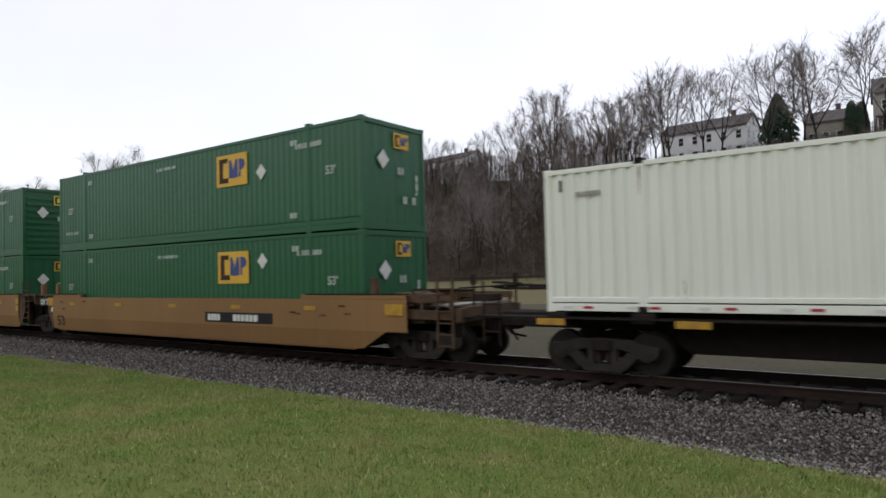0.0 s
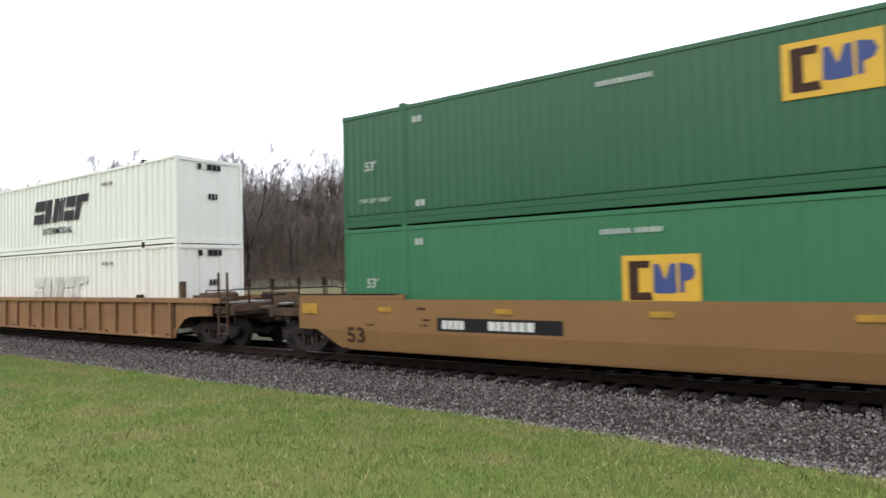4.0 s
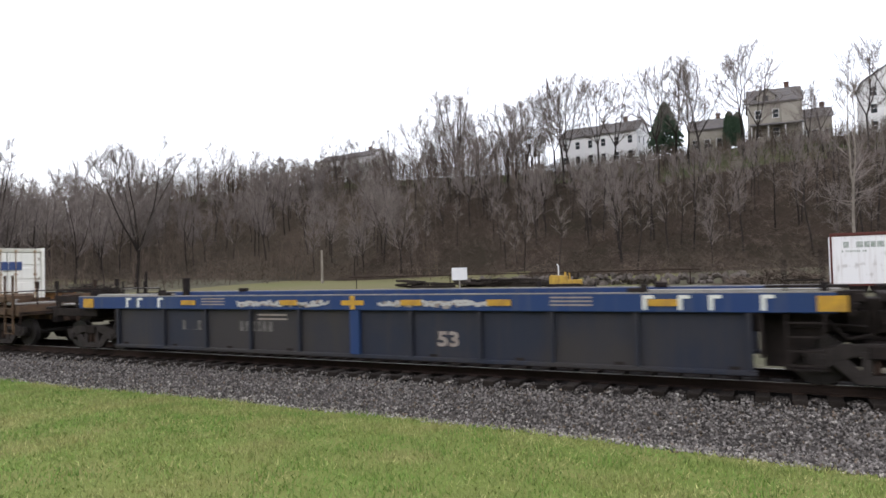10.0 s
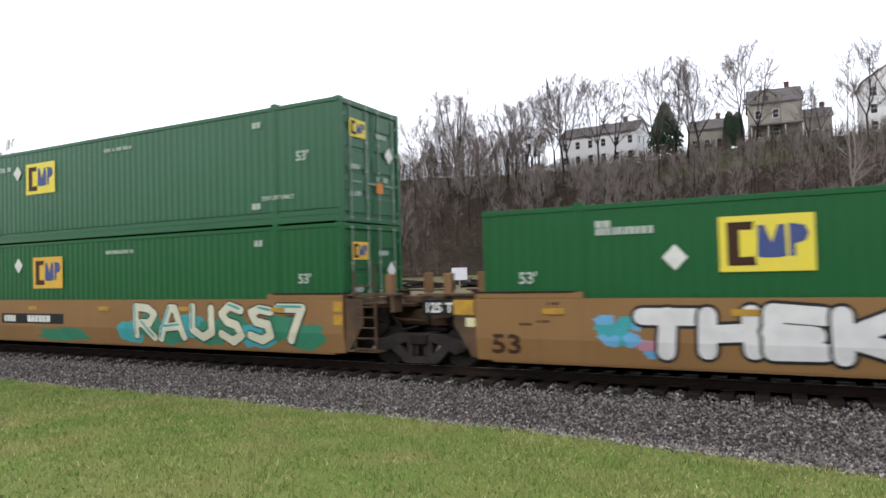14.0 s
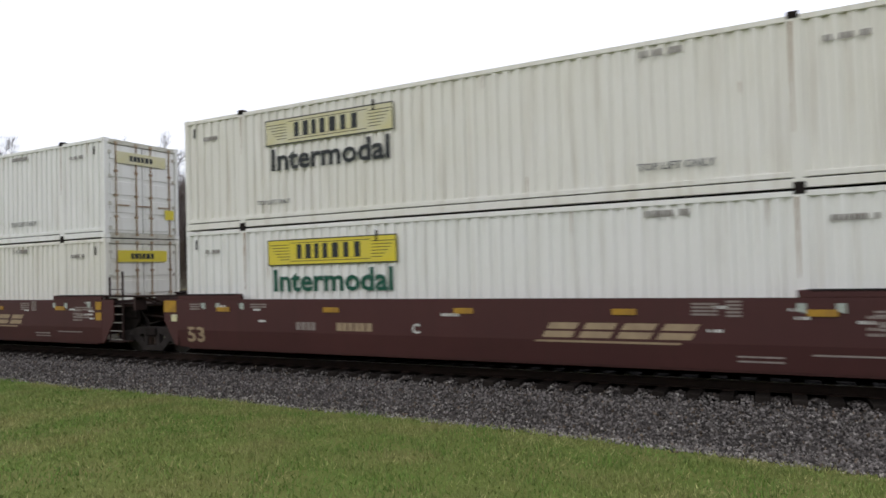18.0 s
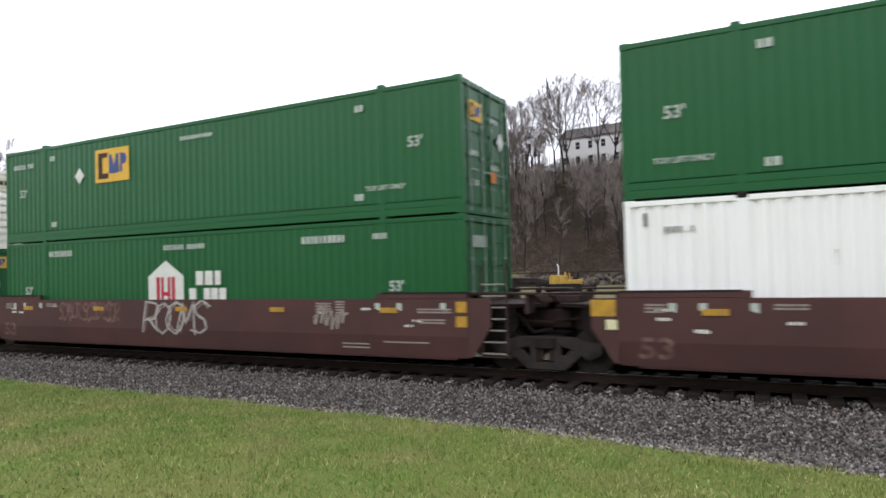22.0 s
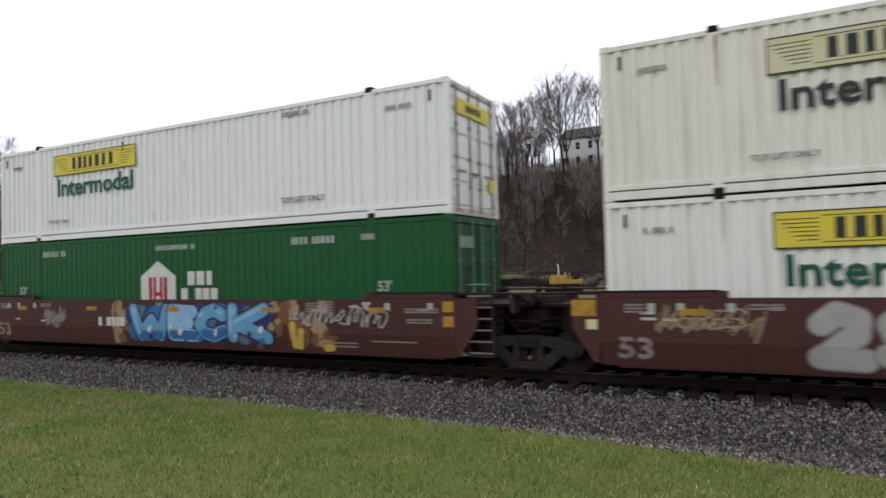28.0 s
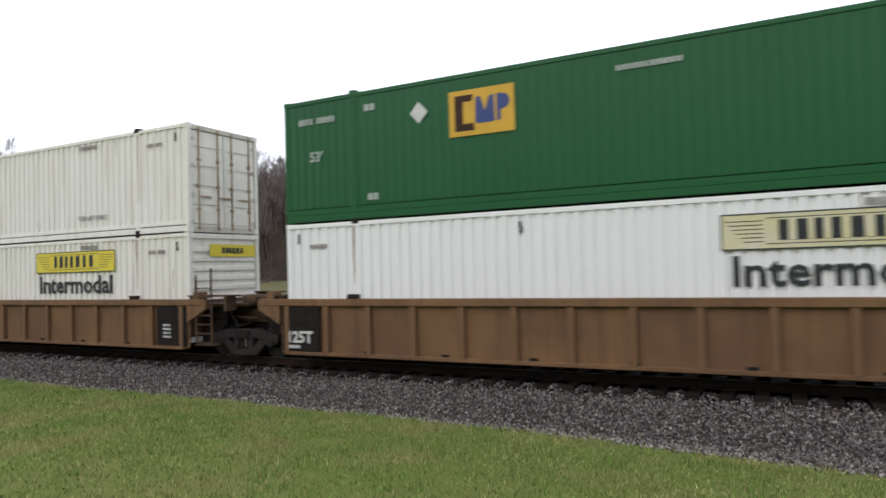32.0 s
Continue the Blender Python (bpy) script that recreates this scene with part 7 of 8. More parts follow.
def grow(seed, height, leaders=2, spread=0.25, fork=0.35, limbs=9, thick=0.013, droop=0.0, dense=1.0, low=0):
    """A bare tree: trunk and leaders, side limbs in a rounded envelope, and the fine boughs and twigs on them."""
    rnd = random.Random(seed)
    trunk, crown, blades = [], [], []

    def sideways(d):
        s = d.orthogonal().normalized()
        s.rotate(Matrix.Rotation(rnd.uniform(0, 6.283), 3, d))
        return s

    def limb(p, d, length, r0, r1, steps, out, bend, lift):
        pts = [Vector(p)]
        for i in range(steps):
            d = (d + Vector((rnd.gauss(0, bend), rnd.gauss(0, bend), rnd.gauss(lift, bend * 0.5)))).normalized()
            e = pts[-1] + d * (length / steps)
            out.append((*pts[-1], *e, r0 + (r1 - r0) * i / steps, r0 + (r1 - r0) * (i + 1) / steps))
            pts.append(e)
        return pts

    def twigs(pts, length, count):
        for _ in range(count):
            k = rnd.uniform(0.2, 1.0) * (len(pts) - 1)
            i = min(int(k), len(pts) - 2)
            p = pts[i].lerp(pts[i + 1], k - i)
            along = (pts[i + 1] - pts[i]).normalized()
            t = (along * rnd.uniform(0.8, 1.1) + sideways(along) * rnd.uniform(0.25, 0.7) + Vector((0, 0, 0.25 - droop))).normalized()
            e = p + t * length * rnd.uniform(0.6, 1.2)
            blades.append((*p, *e, 0.034))
            for m in (0.25, 0.5):
                q = p.lerp(e, m)
                u = (t + sideways(t) * rnd.uniform(0.3, 0.7)).normalized()
                blades.append((*q, *(q + u * length * rnd.uniform(0.4, 0.9)), 0.026))

    def spray(p, way, long, f):
        """A side limb with its boughs and twigs."""
        arm = limb(p, way, long, max(0.045, r * 0.32 * (1 - 0.55 * f)), 0.026, 4, crown, 0.13, 0.06 - droop * 0.3)
        for q in range(8):
            a = 0.7 + 3.2 * (q + rnd.random()) / 8
            b = min(int(a), 3)
            o = arm[b].lerp(arm[b + 1], a - b)
            d = (arm[b + 1] - arm[b]).normalized()
            w = (d * 0.9 + sideways(d) * rnd.uniform(0.4, 1.0) + Vector((0, 0, 0.12))).normalized()
            e = o + w * long * rnd.uniform(0.3, 0.7)
            blades.append((*o, *e, 0.058))
            twigs([o, e], height * 0.075, int(3 * dense))
        twigs(arm[2:], height * 0.075, int(3 * dense))

    r = height * thick
    base = limb((0, 0, -0.4), Vector((rnd.gauss(0, 0.05), rnd.gauss(0, 0.05), 1)).normalized(), height * fork + 0.4, r, r * 0.74, 4, trunk, 0.05, 0.04)
    for n in range(low):
        turn = 2.1 * n + rnd.uniform(-0.4, 0.4)
        spray(base[2].lerp(base[4], rnd.random()), Vector((math.cos(turn), math.sin(turn), 0.1)), height * spread * rnd.uniform(0.7, 1.0), 0.2)
    for n in range(leaders):
        az = 6.283 * (n + rnd.uniform(-0.2, 0.2)) / leaders
        out = 0.08 if leaders == 1 else spread * rnd.uniform(0.7, 1.25)
        way = Vector((math.cos(az) * out, math.sin(az) * out, 1)).normalized()
        tall = height * (1 - fork) * rnd.uniform(0.84, 1.0)
        pts = limb(base[-1], way, tall, r * (0.74 if leaders == 1 else 0.56), 0.018, 7, trunk, 0.07, 0.05)
        for m in range(limbs):
            f = (m + rnd.uniform(0.1, 0.9)) / limbs
            k = f * 6.6
            i = min(int(k), 6)
            p = pts[i].lerp(pts[i + 1], k - i)
            turn = az * (leaders > 1) + rnd.gauss(0, 1.1) if leaders > 1 and m % 3 else 2.4 * m + rnd.uniform(-0.4, 0.4)
            rise = 0.8 + 0.9 * f + rnd.uniform(-0.3, 0.3)
            way = Vector((math.cos(turn), math.sin(turn), rise)).normalized()
            long = height * spread * (0.35 + 0.75 * math.sin(math.pi * min(0.97, 0.24 + 0.74 * f)) ** 0.8) * rnd.uniform(0.7, 1.15) / (1 + 0.25 * (leaders - 1))
            spray(p, way, long, f)
        twigs(pts[3:], height * 0.075, int(8 * dense))
    top = max(max(s[5] for s in crown), max(s[5] for s in blades))
    return trunk, crown, blades, top


TREES = {}


def crown_mesh(boughs, blades):
    """Boughs as prisms and the finest twigs as tapering slivers."""
    v, f = prisms(boughs, 3)
    rng = np.random.default_rng(len(blades))
    b = np.array(blades)
    p, q, w = b[:, :3], b[:, 3:6], b[:, 6:7]
    side = np.cross(q - p, rng.normal(0, 1, p.shape))
    side /= np.linalg.norm(side, axis=1, keepdims=True) + 1e-9
    t = np.stack([p - side * w / 2, p + side * w / 2, q], 1).reshape(-1, 3)
    me = bpy.data.meshes.new("crown")
    me.from_pydata(np.concatenate([v, t]).tolist(), [], f.tolist() + (np.arange(len(t)).reshape(-1, 3) + len(v)).tolist())
    me.materials.append(TWIG)
    return me


def tree_kind(seed, bark=None, **how):
    trunk, crown, blades, top = grow(seed, **how)
    return to_mesh("trunk", trunk, 5, bark or BARK), crown_mesh(crown, blades), top, bark or BARK


for i in range(9):
    TREES[i] = tree_kind(200 + i, height=15, leaders=(1, 2, 3)[i % 3], spread=0.27 + 0.05 * (i % 4), fork=0.24 + 0.07 * (i % 4), limbs=(16, 10, 7)[i % 3], thick=0.0125)
# tall open crowns of the terrace's edge
for i in (3, 7):
    TREES[i] = tree_kind(260 + i, height=17, leaders=3, spread=0.36, fork=0.34, limbs=10, thick=0.0105, dense=1.0)
TREES["pale"] = tree_kind(140, PALE_BARK, height=22, leaders=2, spread=0.24, fork=0.40, limbs=9, thick=0.0125, low=6)
TREES["slim"] = tree_kind(145, height=15, leaders=1, spread=0.15, fork=0.45, limbs=9, thick=0.0095, dense=0.7)
TREES["slender"] = tree_kind(147, height=15, leaders=2, spread=0.14, fork=0.36, limbs=6, thick=0.0105, dense=0.7)
TREES["broad"] = tree_kind(143, height=18, leaders=5, spread=0.36, fork=0.24, limbs=9, thick=0.013, dense=1.4)


def plant(kind, x, y, turn, height, label="bare leafless deciduous tree on the wooded bank", group="bare trees on the bank", wide=1.0):
    trunk, crown, top, bark = TREES[kind]
    ob = tagged(new("bare_tree"), label, "tree", group)
    k = height / top
    ob.matrix_basis = pose(x, y, ground_z(x, y), 0, 0, turn) @ Matrix.Diagonal((k * wide, k * wide, k, 1))
    part("trunk", trunk, bark, ob)
    part("crown", crown, TWIG, ob)
    return ob


SKYLINE = [(-200, 22), (-184, 30), (-168, 28.5), (-160, 31.6), (-149, 37.2), (-140, 29.5), (-123, 34), (-112, 33), (-103, 30), (-91, 34.8), (-81, 31), (-73, 37), (-62, 39.6), (-56, 34.8),
           (-43, 36.8), (-36, 39.6), (-24, 38.6), (-20.8, 31), (-17, 38.2), (-6, 39), (2, 35.5), (4.5, 30), (11, 36), (30, 36)]


def thicket(specs):
    """The deep rows of the wood, joined: nobody could count them."""
    vs, fs, ms, base = [], [], [], 0
    kept = {}
    for kind, x, y, turn, height in specs:
        trunk, crown, top, bark = TREES[kind]
        m = np.array(pose(x, y, ground_z(x, y), 0, 0, turn) @ Matrix.Diagonal((height / top,) * 3 + (1,)))
        for slot, me in enumerate((trunk, crown)):
            if me.name not in kept:
                co = np.empty(len(me.vertices) * 3)
                me.vertices.foreach_get("co", co)
                kept[me.name] = (co.reshape(-1, 3), [tuple(p.vertices) for p in me.polygons])
            co, faces = kept[me.name]
            vs.append(co @ m[:3, :3].T + m[:3, 3])
            fs += [tuple(base + k for k in f) for f in faces]
            ms += [slot] * len(faces)
            base += len(co)
    me = bpy.data.meshes.new("thicket")
    me.from_pydata(np.concatenate(vs).tolist(), [], fs)
    me.materials.append(BARK)
    me.materials.append(TWIG)
    me.polygons.foreach_set("material_index", ms)
    tagged(new("thicket", me), "dense bare trees deep in the wooded bank", "trees", kind="stuff")


def build_woods():
    rnd = random.Random(21)
    x = -200.0
    while x < -47:
        y = lerp_table(x, CREST) + rnd.uniform(-9, -1)
        h = lerp_table(x, SKYLINE) - ground_z(x, y)
        if h > 5 and not (-23 < x < -18):
            plant(rnd.randrange(9), x, y, rnd.uniform(0, 360), h * rnd.uniform(0.92, 1.16))
        x += rnd.uniform(1.8, 3.8)
    # open crowns on tall trunks along the crest before the houses
    for i, x in enumerate((-45.5, -42.8, -39.8, -37.2, -34.4, -31.6, -28.6, -25.4, -16.9, -14.9, -12.6, -10.5, -4.4, -2.8, 4.2, 6.4, 12, 15, 20)):
        y = lerp_table(x, CREST) - 9 - 3 * (i % 3)
        top = (lerp_table(x, SKYLINE) - 2.16) * y / lerp_table(x, CREST) + 2.16
        plant(3 if i % 2 else 7, x, y, rnd.uniform(0, 360), (top - ground_z(x, y)) * rnd.uniform(1.08, 1.20), wide=1.1)
    deep = []
    for i in range(340):
        x = -215 + 235 * rnd.random() ** (0.9 if i < 190 else 2.2 if i < 250 else 0.8)
        b, c = lerp_table(x, BASE), lerp_table(x, CREST)
        y = b + 1 + (c - b - 6) * rnd.random() ** 0.7
        cap = (lerp_table(x, SKYLINE) - 3 - 2.16) * y / c + 2.16 - ground_z(x, y)
        if x * c / y > -47:
            cap = min(cap, 23 * y / c - ground_z(x, y))
        if cap < 2.5:
            continue
        spec = (rnd.choice(("slim", "slender", "slim", 4)) if x * c / y > -55 else rnd.randrange(9), x, y, rnd.uniform(0, 360), min(cap, rnd.uniform(8, 15)))
        if i < 150:
            plant(*spec, wide=rnd.uniform(0.8, 1.15))
        else:
            deep.append(spec)
    # slim poles and saplings between the larger trees of the bank
    for i in range(70):
        x = rnd.uniform(-60, 12)
        b, c = lerp_table(x, BASE), lerp_table(x, CREST)
        y = b + 2 + (c - b - 10) * rnd.random()
        deep.append((rnd.choice(("slim", "slender")), x, y, rnd.uniform(0, 360), min(rnd.uniform(5, 13), 24 * y / c - ground_z(x, y))))
    # the dense grove at the field's far end
    for i in range(46):
        x, y = rnd.uniform(-172, -104), rnd.uniform(44, 80)
        deep.append((rnd.choice((0, 1, 2, 4, 5, 6, 8)), x, y, rnd.uniform(0, 360), rnd.uniform(0.115, 0.15) * math.hypot(x, y)))
    # a second row behind the crest closes the gaps between the trunks
    for i in range(64):
        x = rnd.uniform(-120, -40)
        y = lerp_table(x, CREST) + rnd.uniform(2, 12)
        h = (lerp_table(x, SKYLINE) - 2.16) * y / lerp_table(x, CREST) * rnd.uniform(0.78, 0.95) + 2.16 - ground_z(x, y)
        if h > 4:
            deep.append((rnd.choice((0, 1, 2, 4, 5, 6, 8)), x, y, rnd.uniform(0, 360), h))
    thicket(deep)
    left = "bare leafless tree standing in the field"
    for kind, x, y, h in ((1, -109, 45, 14.5), ("broad", -102, 53, 24), (3, -98, 54, 18), (2, -106, 60, 18), (5, -120, 52, 14), (7, -128, 62, 15), (0, -136, 58, 14), (4, -112, 66, 17), (6, -124, 74, 19), (8, -100, 66, 16), (2, -140, 74, 17), (1, -152, 66, 15), (3, -116, 44, 12), (6, -95, 58, 15), (0, -131, 68, 18), (5, -90, 64, 13)):
        plant(kind, x, y, rnd.uniform(0, 360), h, left, "bare trees in the field")
    plant("broad", -78, 60, 30, 22.0, "broad bare tree with a clumped crown at the field's edge", "bare trees in the field")
    plant("pale", 6.7, 76, 40, 21.5, "tall bare tree with pale bark beside an old trailer", "pale trees", wide=0.72)


build_woods()


def build_brush():
    """Thickets of fine stems and twigs over the whole bank, and behind the crest where the wood goes on."""
    rnd = random.Random(8)
    stems, blades = [], []
    for i in range(17000):
        x = rnd.uniform(-250, 30)
        b, c = lerp_table(x, BASE), lerp_table(x, CREST)
        f = rnd.random()
        low = 3 + 9 * smooth(-14, -4, x) + 34 * smooth(-60, -72, x) * smooth(-106, -94, x)
        y = b - low + (c - b - (14 if x > -22 else 8 if x > -40 else -14) + low) * f
        if x * c / y > -62 and rnd.random() < 0.15:
            continue
        if hill(x, y) > 0.78 * lerp_table(x, RISE) and x > -22 and rnd.random() < 0.85:
            continue
        z = ground_z(x, y)
        thick = noise.noise(Vector((x * 0.07, y * 0.07, 1.3)))
        h = rnd.uniform(0.8, 2.6) * (1.3 + thick) if (x * c / y > -62 or rnd.random() < (0.95 if x > -90 else 0.82)) else rnd.uniform(4, 8)
        dx, dy = rnd.gauss(0, 0.22) * min(h, 3), rnd.gauss(0, 0.2) * min(h, 3)
        if h > 4:
            stems.append((x, y, z - 0.2, x + dx, y + dy, z + h, 0.06, 0.02))
        n = 9 if h < 4 else 30
        for q in range(n):
            k = rnd.uniform(0.1, 0.9) if h < 4 else rnd.uniform(0.3, 1.0)
            p = (x + dx * k, y + dy * k, z + h * k)
            u = rnd.uniform(0, 6.283)
            r = rnd.uniform(0.4, 1.3)
            blades.append((*p, p[0] + math.cos(u) * r, p[1] + math.sin(u) * r, p[2] + rnd.uniform(0.0, 0.9), 0.05))
    # tall saplings and scrub along the crest and behind it, and low scrub before the houses
    for i in range(3000):
        x = rnd.uniform(-235, 24)
        c = lerp_table(x, CREST)
        open_side = x > -44
        y = c + (rnd.uniform(-9, 0) if open_side else rnd.uniform(-12, 16))
        if open_side and -22 < x < 2 and rnd.random() < 0.25:
            continue
        z, h = ground_z(x, y), rnd.uniform(1.4, 4.2) if open_side else rnd.uniform(3.5, 8.5)
        stems.append((x, y, z - 0.2, x + rnd.gauss(0, 0.3), y, z + h, 0.05, 0.02))
        for q in range(24 if open_side else 30):
            k, u, r = rnd.uniform(0.25, 1.0), rnd.uniform(0, 6.283), rnd.uniform(0.5, 1.5)
            blades.append((x, y, z + h * k, x + math.cos(u) * r, y + math.sin(u) * r, z + h * k + rnd.uniform(0.3, 1.3), 0.045))
    me = crown_mesh(stems, blades)
    me.materials.clear()
    me.materials.append(BRUSH)
    tagged(new("brush", me), "leafless brown undergrowth on the bank", "brush", kind="stuff")


build_brush()


# ---- houses on the terrace ----
SIDING_WHITE = material("white_siding", (0.74, 0.74, 0.74), 0.7, second=(0.66, 0.66, 0.67), scale=0.8, grain=6, grain_amount=0.08, bump=0.1)
SIDING_TAN = material("beige_siding", (0.33, 0.31, 0.27), 0.75, second=(0.26, 0.24, 0.205), scale=0.8, grain=6, grain_amount=0.12, bump=0.1)
ROOFING = material("grey_shingles", (0.105, 0.100, 0.100), 0.85, second=(0.140, 0.130, 0.128), scale=1.2, grain=8, grain_amount=0.3, bump=0.3)
BRICK = material("chimney_brick", (0.12, 0.075, 0.06), 0.85, second=(0.08, 0.05, 0.042), scale=4, bump=0.3)
GLASS = material("dark_window_glass", (0.03, 0.035, 0.04), 0.08, bump=0)


def house(x, y, w, d, wall, roof, walls, label, turn=0.0, ridge_x=True, rows=2, cols=4, porch=False, chimney=True, sink=0.6, dormer=False):
    """A gabled house: walls, roof, windows with frames and panes, chimney, perhaps a porch."""
    ob = tagged(new("house"), label, "house", "houses on the terrace")
    z = ground_z(x, y) - 0.2
    ob.matrix_basis = pose(x, y, z, 0, 0, turn)
    hx, hy = w / 2, d / 2
    body = Shape().box(-hx, hx, -hy, hy, -sink, wall)
    if ridge_x:
        for s in (-1, 1):
            body.prism([(-hy, wall), (hy, wall), (0, wall + roof)], s * (hx - 0.1) - 0.1, s * (hx - 0.1) + 0.1)
        slopes = [[(-hy - 0.35, wall - 0.15), (0, wall + roof + 0.05), (0, wall + roof + 0.25), (-hy - 0.35, wall + 0.05)], [(hy + 0.35, wall - 0.15), (hy + 0.35, wall + 0.05), (0, wall + roof + 0.25), (0, wall + roof + 0.05)]]
        for s in slopes:
            part("roof_slope", Shape().prism(s, -hx - 0.3, hx + 0.3), ROOFING, ob)
    else:
        body.plate([(-hx, wall), (hx, wall), (0, wall + roof)], -hy, 0.2).plate([(-hx, wall), (hx, wall), (0, wall + roof)], hy - 0.2, 0.2)
        for s in (-1, 1):
            part("roof_slope", Shape().plate([(s * (hx + 0.35), wall - 0.15), (s * (hx + 0.35), wall + 0.05), (0, wall + roof + 0.25), (0, wall + roof + 0.05)][::s], -hy - 0.3, d + 0.6), ROOFING, ob)
    part("wall", body, walls, ob)
    for side in (0, 1):
        width, depth = (w, hy) if side == 0 else (d, hx)
        n = cols if side == 0 else max(2, int(cols * d / w))
        for r in range(rows + (1 if (side == 1) == ridge_x else 0)):
            here = n if r < rows else 1
            for c in range(here):
                u = -width / 2 + width * (c + 0.5) / here
                zz = 0.9 + r * (wall - 0.4) / max(1, rows)
                at = pose(u, -depth, zz) if side == 0 else pose(depth, u, zz, 0, 0, 90)
                win = part("window", lambda: Shape().box(-0.55, 0.55, -0.06, 0.02, -0.08, 0).box(-0.55, 0.55, -0.06, 0.02, 1.5, 1.6).box(-0.55, -0.45, -0.06, 0.02, 0, 1.5).box(0.45, 0.55, -0.06, 0.02, 0, 1.5).box(-0.45, 0.45, -0.05, 0.01, 0.72, 0.79), SIDING_WHITE, ob, at=at, key="window")
                part("pane", lambda: Shape().box(-0.45, 0.45, -0.03, -0.01, 0, 1.5), GLASS, win, key="pane")
    if chimney:
        part("chimney", Shape().box(-0.4, 0.4, -0.35, 0.35, 0, 2.2).box(-0.48, 0.48, -0.43, 0.43, 2.2, 2.35), BRICK, ob, at=(hx * 0.55, 0.6, wall + roof - 1.0))
    if dormer:
        d = part("dormer", Shape().plate([(-1.5, wall - 0.1), (1.5, wall - 0.1), (1.5, wall + 1.3), (0, wall + 2.5), (-1.5, wall + 1.3)], -hy + 0.2, hy - 0.3), walls, ob, at=(-hx * 0.35, 0, 0))
        for s in (-1, 1):
            part("dormer_slope", Shape().plate([(s * 1.8, wall + 1.1), (s * 1.8, wall + 1.28), (0, wall + 2.75), (0, wall + 2.55)][::s], -hy - 0.05, hy - 0.1), ROOFING, d)
        part("dormer_window", lambda: Shape().box(-0.5, 0.5, -0.05, 0.02, 0, 1.1), GLASS, d, at=(0, -hy + 0.19, wall + 0.25), key="dwin")
        part("bay", Shape().prism([(-hy - 0.9, 0), (-hy - 0.02, 0), (-hy - 0.02, wall - 0.4), (-hy - 0.9, wall - 0.6)], hx * 0.2, hx * 0.85), walls, ob)
    if porch:
        part("porch_roof", Shape().prism([(-hy - 2.2, 2.55), (-hy, 3.2), (-hy, 3.4), (-hy - 2.3, 2.7)], -hx, hx), ROOFING, ob)
        part("porch_floor", Shape().box(-hx, hx, -hy - 2.2, -hy - 0.01, -sink, 0.3), SIDING_TAN, ob)
        for i in range(4):
            part("porch_post", lambda: Shape().box(-0.1, 0.1, -0.1, 0.1, 0.3, 2.7), SIDING_WHITE, ob, at=(-hx + 0.2 + i * (w - 0.4) / 3, -hy - 2.0, 0), key="porchpost")
    return ob


house(-32, 138, 16.5, 9, 6.4, 2.6, SIDING_WHITE, "long white two-storey house with dark roof", turn=-6, cols=6)
house(0.0, 137, 8.6, 9, 7.1, 3.2, SIDING_TAN, "beige house with front porch and dormer roof", turn=4, cols=3, porch=True, dormer=True)
house(-11.5, 138, 6.4, 7, 4.4, 2.3, SIDING_TAN, "small weathered house with grey gable roof", ridge_x=True, rows=1, cols=3)
house(6.6, 141, 5.5, 8, 4.7, 2.2, SIDING_TAN, "low beige house with hipped grey roof", rows=1, cols=3)
house(18.2, 135, 9.5, 9, 9.1, 3.2, SIDING_WHITE, "tall white three-storey house with brick chimney", ridge_x=False, rows=3, cols=3)
house(-104, 150, 20, 9, 7.4, 2.2, SIDING_WHITE, "distant white house with dark roof behind trees", turn=-8, cols=6)


def conifer(x, y, height, width, label, seed):
    """A dense evergreen: a trunk and whorls of drooping needle sprays."""
    ob = tagged(new("evergreen_tree"), label, "tree", "evergreens by the houses")
    ob.matrix_basis = pose(x, y, ground_z(x, y))
    rnd = random.Random(seed)
    part("trunk", Shape().rod((0, 0, -0.3), (0, 0, height * 0.95), 0.18, 7, 0.03), BARK, ob)
    v, f = [], []
    for i in range(2600):
        k = rnd.random() ** 0.75
        z = height * (0.04 + 0.95 * k)
        r = width / 2 * min(1.0, 1.6 * (1 - k)) ** 0.8 * rnd.uniform(0.45, 1.06) + 0.06
        a = rnd.uniform(0, 6.283)
        px, py = math.cos(a) * r, math.sin(a) * r
        s = rnd.uniform(0.3, 0.75)
        b = a + rnd.uniform(-0.7, 0.7)
        n = len(v)
        v += [(px - math.sin(b) * s * 0.4, py + math.cos(b) * s * 0.4, z), (px + math.sin(b) * s * 0.4, py - math.cos(b) * s * 0.4, z), (px + math.cos(b) * s, py + math.sin(b) * s, z - s * 0.5), (px, py, z + s * 0.55)]
        f += [(n, n + 1, n + 2), (n, n + 3, n + 1), (n, n + 2, n + 3), (n + 1, n + 3, n + 2)]
    me = bpy.data.meshes.new("foliage")
    me.from_pydata(v, [], f)
    me.materials.append(NEEDLE)
    part("foliage", me, NEEDLE, ob)


conifer(-18.6, 131, 11.0, 5.8, "dark green conical evergreen tree beside a white house", 1)
conifer(-7.4, 132, 6.5, 1.6, "slim dark evergreen by the small house", 2)
conifer(-6.0, 132, 6.1, 1.5, "slim dark evergreen by the small house", 3)

